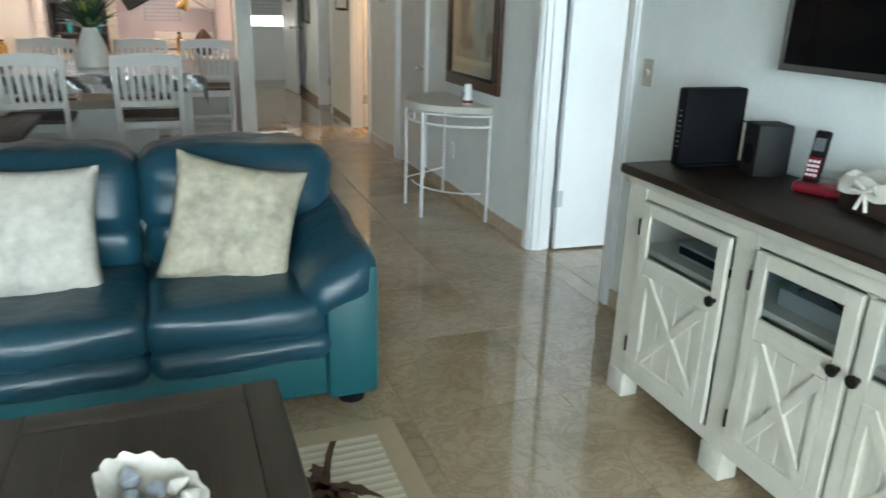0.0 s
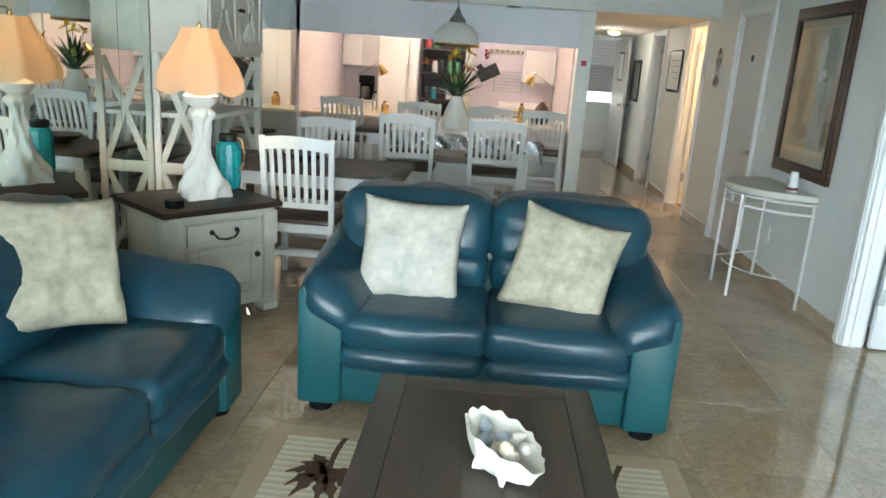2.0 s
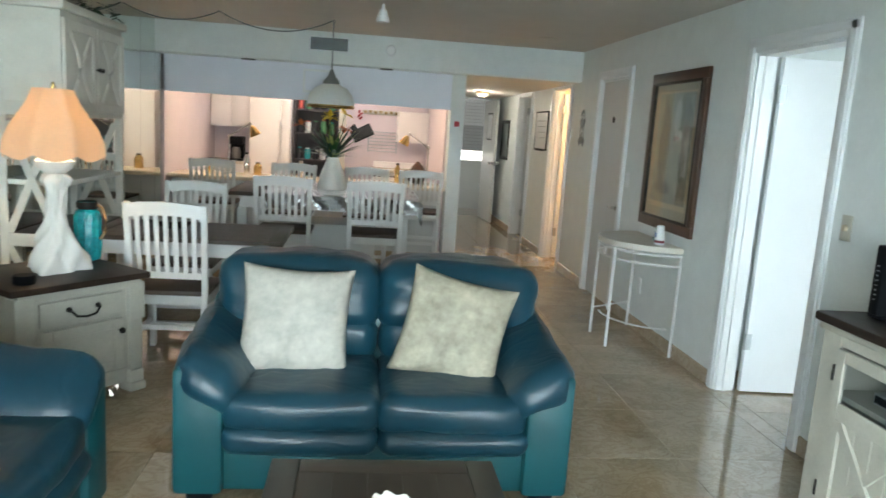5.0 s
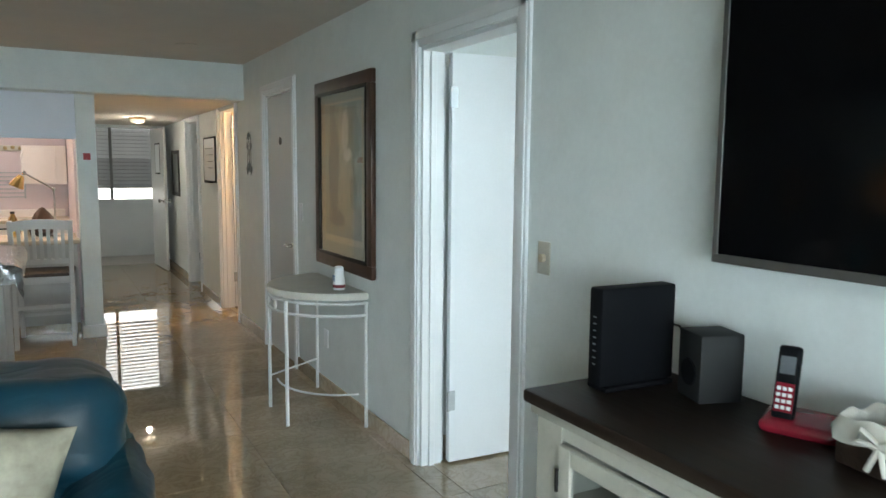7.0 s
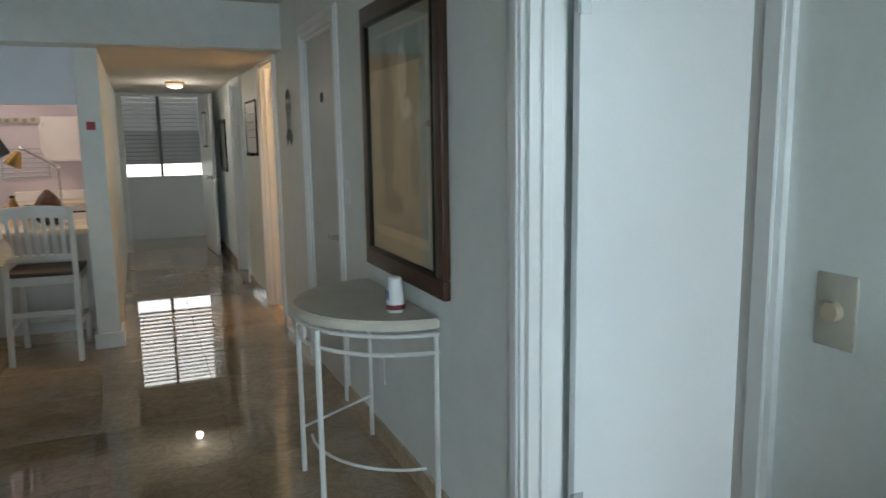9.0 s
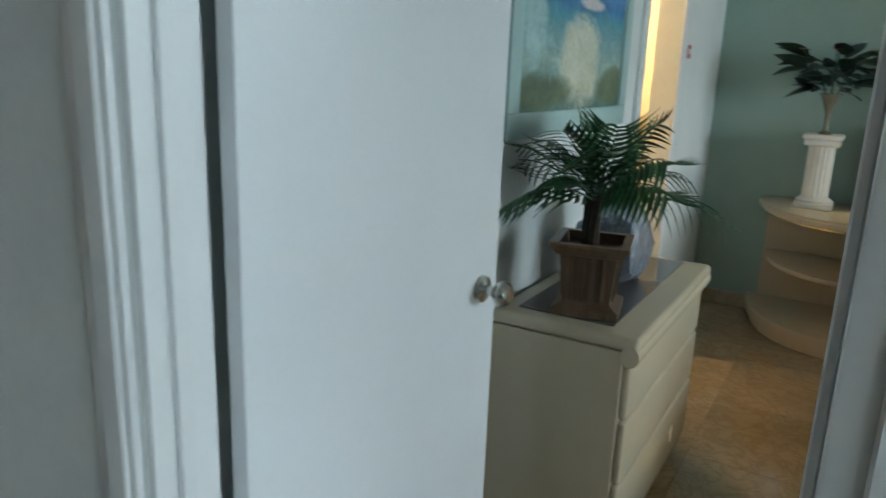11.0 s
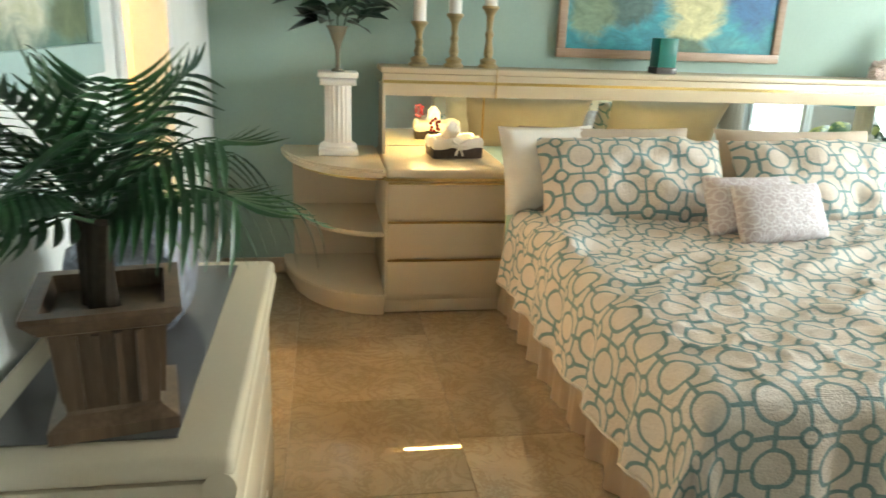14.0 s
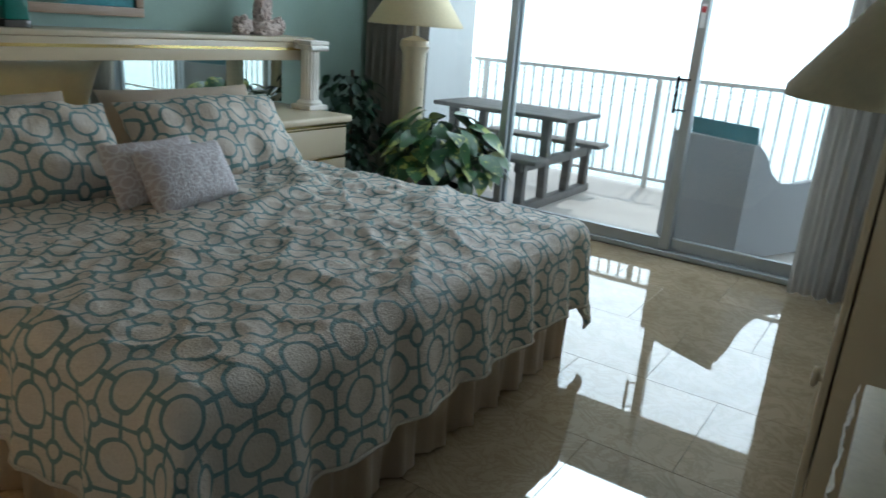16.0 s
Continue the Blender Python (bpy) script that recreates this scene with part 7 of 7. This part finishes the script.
for i in range(N + 1):
    for j in range(N + 1):
        u, v = -0.50 + 1.42 * i / N, -0.66 + 1.3 * j / N
        ox, oy = max(0, u - 0.80), max(0, -0.53 - v)
        z = 0.004 + 0.004 * noise.noise((u * 12, v * 12, 0)) - (ox + oy)
        wv = 0.018 * (1 if ox or oy else 0) * math.sin((u + v) * 30)
        g.append(bm.verts.new((min(u, 0.805) + (0.012 + wv if ox else 0), max(v, -0.535) - (0.012 + wv if oy else 0), z)))
for i in range(N):
    for j in range(N):
        bm.faces.new((g[i * (N + 1) + j], g[(i + 1) * (N + 1) + j], g[(i + 1) * (N + 1) + j + 1], g[i * (N + 1) + j + 1]))
part("foil", bm, M_FOIL, fc, smooth=20)
fw = thing("flower_arrangement", pose(-2.52, 6.95, 0.888), "white cone vase with tropical flowers and grasses", "vase")
part("vase", lathe([(0.13, 0), (0.135, 0.02), (0.10, 0.16), (0.055, 0.27), (0.05, 0.29), (0.042, 0.285), (0.05, 0.2), (0, 0.1)], 28), M_PLASTER, fw)
M_YEL = surface("yellow_petal", (0.70, 0.48, 0.03), 0.5, vary=0.2, scale=30)
M_ORG = surface("orange_petal", (0.55, 0.16, 0.05), 0.5, vary=0.2, scale=30)
rnd = random.Random(2)
for k in range(72):
    a, e = rnd.uniform(0, 6.28), rnd.uniform(0.1, 1.15)
    bm = bmesh.new()
    m = Matrix.Translation((0, 0, 0.27)) @ Euler((0, -math.pi / 2 + e, a)).to_matrix().to_4x4()
    leaf_mesh(bm, m, rnd.uniform(0.2, 0.40), rnd.uniform(0.010, 0.024), 6, 0.3 * e)
    part("leaf", bm, (M_PALML, M_POTHOS, M_IVY)[k % 3], fw, smooth=0)
for k, (a, e, ln) in enumerate(((0.5, 0.25, 0.42), (2.0, 0.3, 0.40), (3.4, 0.8, 0.42), (5.0, 0.9, 0.45), (4.2, 0.2, 0.38))):
    tip = Vector((math.sin(e) * ln * math.cos(a), math.sin(e) * ln * math.sin(a), 0.27 + math.cos(e) * ln))
    part("stem", tube([(0, 0, 0.25), tip * 0.6 + Vector((0, 0, 0.12)), tip], 0.004, 5), M_IVY, fw)
    bm = bmesh.new()
    for p in range(8):
        m = Matrix.Translation(tip) @ Euler((0, rnd.uniform(-1.2, 0.2), p * 0.8)).to_matrix().to_4x4()
        leaf_mesh(bm, m, 0.09, 0.022, 5)
    part("blossom", bm, M_YEL if k in (0, 1, 4) else M_ORG, fw, smooth=0)

# pendant on a swagged chain
pe = thing("pendant_lamp", pose(-2.56, 6.95, 0), "white glass dome pendant lamp on a swagged chain", "pendant lamp")
M_OPAL = shade_cloth("white_opal_glass", (0.80, 0.82, 0.80), 0.3)
part("shade", shade([(0.205, 1.625), (0.21, 1.66), (0.19, 1.73), (0.14, 1.79), (0.07, 1.825), (0.05, 1.83)], 0, 0), M_OPAL, pe, "white opal glass dome", smooth=60)
part("rim", shade([(0.207, 1.615), (0.214, 1.625), (0.212, 1.64)], 0, 0), M_BRASS, pe)
part("cap", lathe([(0.075, 1.82), (0.07, 1.85), (0.035, 1.89), (0.02, 1.93), (0.012, 1.95), (0, 1.955)], 20), M_PEWT, pe, "grey metal cap")
part("chain", tube([(0, 0, 1.95), (0, 0, 2.36)], 0.006, 6), M_PEWT, pe)
part("hook", tube([(0, 0, 2.34), (0.012, 0, 2.36), (0, 0, 2.38)], 0.005, 6), M_PEWT, pe)
for x0, x1, d in ((0.0, -0.98, 0.13), (-0.98, -1.76, 0.10)):
    part("swag", tube([(x0 + (x1 - x0) * f, -0.05 * f, 2.372 - d * 4 * f * (1 - f)) for f in np.linspace(0, 1, 15).tolist()], 0.006, 6), M_PEWT, pe)

# soffit fittings
ve = thing("air_vent", pose(-2.64, SOFFIT, 2.26), "dark slatted air vent on the soffit", "vent")
part("frame", box(-0.20, 0.20, -0.008, 0, -0.075, 0.075, 0.003), M_TRIM, ve)
part("backing", box(-0.185, 0.185, -0.010, -0.0085, -0.06, 0.06), M_BLACK, ve)
for k in range(18):
    part("slat", box(-0.182 + k * 0.0215, -0.176 + k * 0.0215, -0.016, -0.0105, -0.06, 0.06), M_ALU, ve)
single("smoke_detector", lathe([(0.055, 0), (0.055, 0.015), (0.04, 0.03), (0.0, 0.032)], 24), M_TRIM, pose(-2.02, SOFFIT, 2.245, 90, 0, 0), "round white smoke detector on the soffit", "smoke detector")
for x, y in ((-3.45, 8.02), (-2.05, 8.02)):
    single("recessed_light", lathe([(0.06, 0), (0.075, -0.004), (0.075, -0.008), (0.05, -0.006)], 24), M_IRON, pose(x, y, HALL), "small dark recessed downlight in the soffit", "downlight", "soffit downlights")
sl2 = thing("spot_light", pose(-2.15, 5.9, CEIL), "white ceiling spot light", "ceiling light")
part("stem", tube([(0, 0, 0), (0, 0, -0.06)], 0.01), M_TRIM, sl2)
part("head", lathe([(0.025, -0.04), (0.045, -0.09), (0.05, -0.13), (0.04, -0.128)], 20), M_TRIM, sl2)
cv = thing("ceiling_vent", pose(-0.61, 7.05, CEIL), "round pale ceiling vent", "vent")
part("ring", lathe([(0.09, 0), (0.10, -0.006), (0.06, -0.014), (0, -0.01)], 28), M_CEIL, cv)
hl = thing("ceiling_light", pose(-0.56, 10.95, HALL - 0.004), "flush glass hall ceiling light", "ceiling light")
part("plate", lathe([(0.10, 0), (0.10, -0.02), (0.08, -0.024)], 24), M_BRASS, hl)
part("globe", lathe([(0.085, -0.024), (0.08, -0.05), (0.04, -0.07), (0, -0.074)], 24), glow("hall_globe", (1, 0.85, 0.6), 1.5), hl)
hs = thing("wall_sign", pose(-1.265, 8.117, 1.555), "small red and white square sign", "sign")
part("plate", box(-0.035, 0.035, -0.004, 0, -0.035, 0.035), M_TRIM, hs)
part("red_face", box(-0.028, 0.028, -0.006, -0.0042, -0.028, 0.028), M_RED, hs)
wb = thing("whiteboard", pose(0, 9.42, 1.55), "small whiteboard with black frame and marker tray", "whiteboard")
part("board", box(-0.014, -0.002, -0.30, 0.30, -0.22, 0.24), M_TRIM, wb)
for bm in frame_bars(0.31, 0.245, 0.02, 0.018):
    part("frame_bar", bm, M_BLACK, wb)
part("tray", box(-0.05, -0.018, -0.2, 0.1, -0.25, -0.225, 0.003), M_BLACK, wb)
for k in range(4):
    part("writing_line", box(-0.0155, -0.0142, -0.2, 0.2 - 0.05 * k, 0.12 - 0.07 * k, 0.125 - 0.07 * k), M_IRON, wb)
hp = thing("wall_mirror", pose(0, 11.8, 1.38), "narrow dark framed picture in the hall", "picture")
for bm in frame_bars(0.29, 0.31, 0.05, 0.02):
    part("frame_bar", bm, M_IRON, hp)
part("print", box(-0.008, -0.002, -0.25, 0.25, -0.27, 0.27), M_PEWT, hp)
# kitchen bar and fittings
M_LAM = surface("cream_laminate", (0.66, 0.58, 0.46), 0.25, vary=0.08, scale=20)
M_CABW = surface("white_cabinet_paint", (0.76, 0.72, 0.70), 0.35, vary=0.03)
ba = thing("kitchen_bar", pose(-2.75, 8.2, 0), "cream laminate breakfast bar with grey-white front", "counter")
part("worktop", box(-1.555, 1.405, 0, 0.66, 0.81, 0.85, 0.008), M_LAM, ba)
part("front_panel", box(-1.555, 1.405, 0.22, 0.60, 0.08, 0.809), M_DOORG, ba)
part("kick_board", box(-1.555, 1.405, 0.23, 0.58, 0, 0.08), M_BASEB, ba)


def task_lamp(x, y, r):
    ob = thing("task_lamp", pose(x, y, 0.85, 0, 0, r), "chrome and brass jointed task lamp on the bar", "lamp", "bar lamps")
    part("base", lathe([(0.07, 0), (0.07, 0.012), (0.012, 0.02)], 20), M_CHROME, ob)
    part("lower_arm", tube([(0, 0, 0.015), (0, 0, 0.42)], 0.007), M_CHROME, ob)
    part("upper_arm", tube([(0, 0, 0.42), (-0.22, 0, 0.56)], 0.007), M_CHROME, ob)
    for p in ((0, 0, 0.42), (-0.22, 0, 0.56)):
        bm = bmesh.new()
        bmesh.ops.create_uvsphere(bm, u_segments=12, v_segments=8, radius=0.018)
        part("joint", bm, M_CHROME, ob, m=pose(*p))
    part("shade", lathe([(0.02, 0.0), (0.035, -0.03), (0.06, -0.10), (0.062, -0.11), (0.055, -0.10), (0.02, -0.02)], 20), M_BRASS, ob, "brass bell shade", m=pose(-0.24, 0, 0.54, 0, 25, 0))
    return ob


tk = task_lamp(-1.52, 8.5, 0)
copy_thing(tk, pose(-3.72, 8.5, 0.85, 0, 0, 180))
pn = thing("pinecone_jar", pose(-1.62, 8.62, 0.85), "brown cone-shaped ornament on the bar", "ornament")
bm = lathe([(0.05, 0), (0.09, 0.04), (0.085, 0.10), (0.09, 0.14), (0.06, 0.2), (0.02, 0.25), (0, 0.26)], 24)
for v in bm.verts:
    v.co.xy *= 1 + 0.12 * math.sin(9 * math.atan2(v.co.y, v.co.x) + v.co.z * 60)
part("cone", bm, M_FRAMEW, pn)
kb = thing("base_cabinet", pose(-2.75, 10.1, 0), "white kitchen base cabinets with pale worktop", "cabinet")
for a, b in ((-1.555, -1.02), (0.62, 1.38)):
    part("body", box(a, b, 0, 0.59, 0.08, 0.86, 0.003), M_CABW, kb)
    part("worktop", box(a, b, -0.03, 0.59, 0.862, 0.90, 0.006), M_LAM, kb)
uc = thing("upper_cabinet", pose(-4.295, 10.35, 1.34), "white kitchen upper cabinet with brass edge trim", "cabinet")
part("body", box(0, 0.54, 0, 0.34, 0, 0.75, 0.003), M_CABW, uc)
for k in range(2):
    part("door", box(0.004 + 0.27 * k, 0.266 + 0.27 * k, -0.018, -0.001, 0.01, 0.74, 0.004), M_CABW, uc)
part("edge_trim", box(0.515, 0.53, -0.022, -0.0185, 0.01, 0.74), M_BRASS, uc)
fr = thing("refrigerator", pose(-3.74, 10.02, 0), "white side-by-side kitchen refrigerator", "refrigerator")
part("body", box(0, 0.52, 0.05, 0.66, 0.02, 1.74, 0.008), M_CABW, fr)
for a, b in ((0.004, 0.40), (0.404, 0.516)):
    d = part("door", box(a, b, 0, 0.048, 0.05, 1.73, 0.012), M_CABW, fr)
for x in (0.385, 0.42):
    part("handle", tube([(x, -0.001, 0.7), (x, -0.045, 0.78), (x, -0.05, 1.1), (x, -0.045, 1.4), (x, -0.001, 1.48)], 0.012), M_CABW, fr)
pr = thing("pantry", pose(-3.18, 10.25, 0), "open dark pantry with shelves of jars and boxes", "pantry")
M_DKP = surface("dark_pantry_paint", (0.07, 0.06, 0.06), 0.6, vary=0.2)
bm = box(0, 0.56, 0.40, 0.42, 0, 1.9)
box(-0.02, 0, 0, 0.42, 0, 1.9, bm=bm)
box(0.56, 0.58, 0, 0.42, 0, 1.9, bm=bm)
part("carcass", bm, M_DKP, pr)
for z in (0.6, 0.95, 1.3, 1.62):
    part("shelf", box(0.002, 0.558, 0.02, 0.398, z, z + 0.02), M_DKP, pr)
rnd = random.Random(8)
goods = [surface("goods_%s" % n_, c_, 0.4, vary=0.1) for n_, c_ in (("teal", (0.02, 0.25, 0.27)), ("red", (0.35, 0.06, 0.05)), ("white", (0.6, 0.6, 0.58)), ("black", (0.02, 0.02, 0.025)), ("green", (0.08, 0.22, 0.10)))]
for z in (0.62, 0.97, 1.32, 1.64):
    for k in range(5):
        x, h = 0.06 + 0.105 * k, rnd.uniform(0.10, 0.2)
        j = thing("storage_jar", pose(-3.18 + x, 10.40, z), "small jar or packet on a pantry shelf", "jar", "pantry goods")
        part("body", lathe([(0.036, 0), (0.04, 0.01), (0.04, h * 0.8), (0.03, h * 0.9)], 14), rnd.choice(goods), j)
        part("lid", lathe([(0.032, h * 0.9), (0.032, h), (0, h)], 14), rnd.choice(goods), j)
part("door", box(0.585, 0.68, -0.03, 0.0, 0.02, 1.95, 0.004), M_PAINT, pr, "cream folding pantry door")
mi = thing("microwave", pose(-1.80, 10.36, 1.27), "white over-range microwave with curved handle", "microwave")
part("body", box(0, 0.43, 0, 0.33, 0, 0.42, 0.008), M_CABW, mi)
part("door", box(0.004, 0.32, -0.02, -0.001, 0.01, 0.41, 0.006), M_CABW, mi)
part("handle", tube([(0.02, -0.02, 0.05), (0.0, -0.06, 0.12), (0.0, -0.06, 0.30), (0.02, -0.02, 0.37)], 0.012), M_CABW, mi)
sv = thing("stove", pose(-2.10, 10.08, 0), "white kitchen range with back panel", "stove")
part("body", box(0, 0.70, 0, 0.60, 0, 0.80, 0.006), M_CABW, sv)
part("cooktop", box(0.004, 0.696, 0.004, 0.5, 0.801, 0.815), M_BLACK, sv)
part("back_panel", box(0, 0.70, 0.52, 0.60, 0.801, 0.98, 0.01), M_CABW, sv)
ov = thing("oven_mitt", pose(-2.30, 10.695, 1.36), "dark grey oven mitt hanging on the wall", "oven mitt")
M_MITT = surface("charcoal_cloth", (0.04, 0.045, 0.045), 0.9, vary=0.3, scale=20)
part("mitt", cushion(0.30, 0.17, 0.05, 0.35, 0.004, 12, 3), M_MITT, ov, m=pose(0.02, -0.02, 0, 90, -28, 0))
part("thumb", cushion(0.14, 0.08, 0.04, 0.4, 0.003, 8, 5), M_MITT, ov, m=pose(-0.08, -0.022, 0.04, 90, 50, 0))
ks = thing("kitchen_plaque", pose(-2.03, 10.695, 1.66), "carved cream wall plaque with flowers", "wall decor")
part("board", box(-0.26, 0.26, -0.02, 0, -0.03, 0.03, 0.008), M_PAINT, ks)
for k in range(7):
    part("knot", lathe([(0.022, 0), (0.018, 0.015), (0, 0.02)], 10), M_AGOLD, ks, m=pose(-0.22 + 0.073 * k, -0.02, 0.01 * (k % 2), 90, 0, 0))
rf = thing("wall_ornament", pose(-2.32, 10.695, 1.62), "small red flower ornament on the wall", "wall decor")
bm = bmesh.new()
for k in range(7):
    bmesh.ops.create_icosphere(bm, subdivisions=1, radius=0.018, matrix=Matrix.Translation((0.022 * math.sin(2 * k), -0.02, 0.018 * k - 0.06)))
part("petals", bm, M_REDF, rf)
rk = thing("wire_rack", pose(-1.98, 10.695, 1.12), "grey horizontal wire rack on the wall", "rack")
for k in range(7):
    part("wire", tube([(-0.22, -0.012, 0.045 * k), (0.2, -0.012, 0.045 * k)], 0.006, 6), M_ALU, rk)
for x in (-0.21, 0.19):
    part("upright", box(x - 0.008, x + 0.008, -0.008, 0, -0.02, 0.3), M_ALU, rk)
cm = thing("coffee_maker", pose(-3.93, 10.18, 0.90), "black drip coffee maker on the counter", "coffee maker")
part("body", box(-0.09, 0.09, 0.06, 0.2, 0, 0.32, 0.01), M_BLACK, cm)
part("head", box(-0.09, 0.09, -0.06, 0.06, 0.22, 0.32, 0.01), M_BLACK, cm)
part("base", box(-0.09, 0.09, -0.06, 0.06, 0, 0.03, 0.006), M_BLACK, cm)
part("carafe", lathe([(0.05, 0.03), (0.065, 0.06), (0.065, 0.12), (0.045, 0.18)], 18), M_SMOKE, cm)
ck = thing("framed_tile", pose(-2.76, 8.128, 1.90), "white framed square relief on the header", "wall decor")
for bm in frame_bars(0.15, 0.12, 0.022, 0.02, "y"):
    part("frame_bar", bm, M_TRIM, ck)
part("relief", box(-0.128, 0.128, -0.008, -0.001, -0.098, 0.098), M_BAND, ck)

# jars and bottles along the bar
for k, (x, y, h, r) in enumerate(((-3.95, 8.62, 0.16, 0.05), (-3.55, 8.66, 0.24, 0.035), (-3.42, 8.6, 0.14, 0.045), (-2.95, 8.68, 0.20, 0.04), (-1.85, 8.66, 0.22, 0.035), (-1.75, 8.6, 0.15, 0.045))):
    j = thing("counter_jar", pose(x, y, 0.85), ("shiny brass canister on the kitchen bar", "clear glass bottle on the kitchen bar")[k % 2], "jar", "bar canisters")
    part("body", lathe([(r * 0.9, 0), (r, 0.01), (r, h * 0.7), (r * 0.55, h * 0.85), (r * 0.5, h * 0.92)], 18), (M_BRASS, M_CHROME)[k % 2], j)
    part("lid", lathe([(r * 0.55, h * 0.92), (r * 0.55, h), (0, h + 0.004)], 16), M_IRON, j)

# ---- floor tiles, laid staggered ----
TILE = 0.61


def tile_mesh(w, d):
    bm = box(-w / 2, w / 2, -d / 2, d / 2, -0.006, 0)
    top = [e for e in bm.edges if all(v.co.z > -0.001 for v in e.verts)]
    bmesh.ops.bevel(bm, geom=top, offset=0.0007, segments=1, affect="EDGES")
    return mesh_of(bm, "tile", M_TILE, 0)


def lay(x0, x1, y0, y1, tx, ty, shift):
    full = {}
    y, row = y0, 0
    while y < y1 - 0.02:
        d = min(ty, y1 - y)
        x = x0 - (shift if row % 2 else 0)
        while x < x1 - 0.02:
            a, b = max(x, x0), min(x + tx, x1)
            if b - a > 0.02:
                key = (round(b - a, 3), round(d, 3))
                if key not in full:
                    full[key] = tile_mesh(b - a - 0.0018, d - 0.0018)
                ob = new("tile", full[key])
                ob.parent, ob.location = FLOOR, ((a + b) / 2, y + d / 2, 0)
            x += tx
        y, row = y + ty, row + 1


lay(ROOM_L, 0.06, SOUTH, 12.97, TILE, TILE, 0.0)
lay(0.06, EAST, SOUTH, NORTH + 0.1, TILE, TILE, 0.305)
lay(0.12, 3.8, NORTH + 0.1, 11.5, 1.2, 1.2, 0.0)
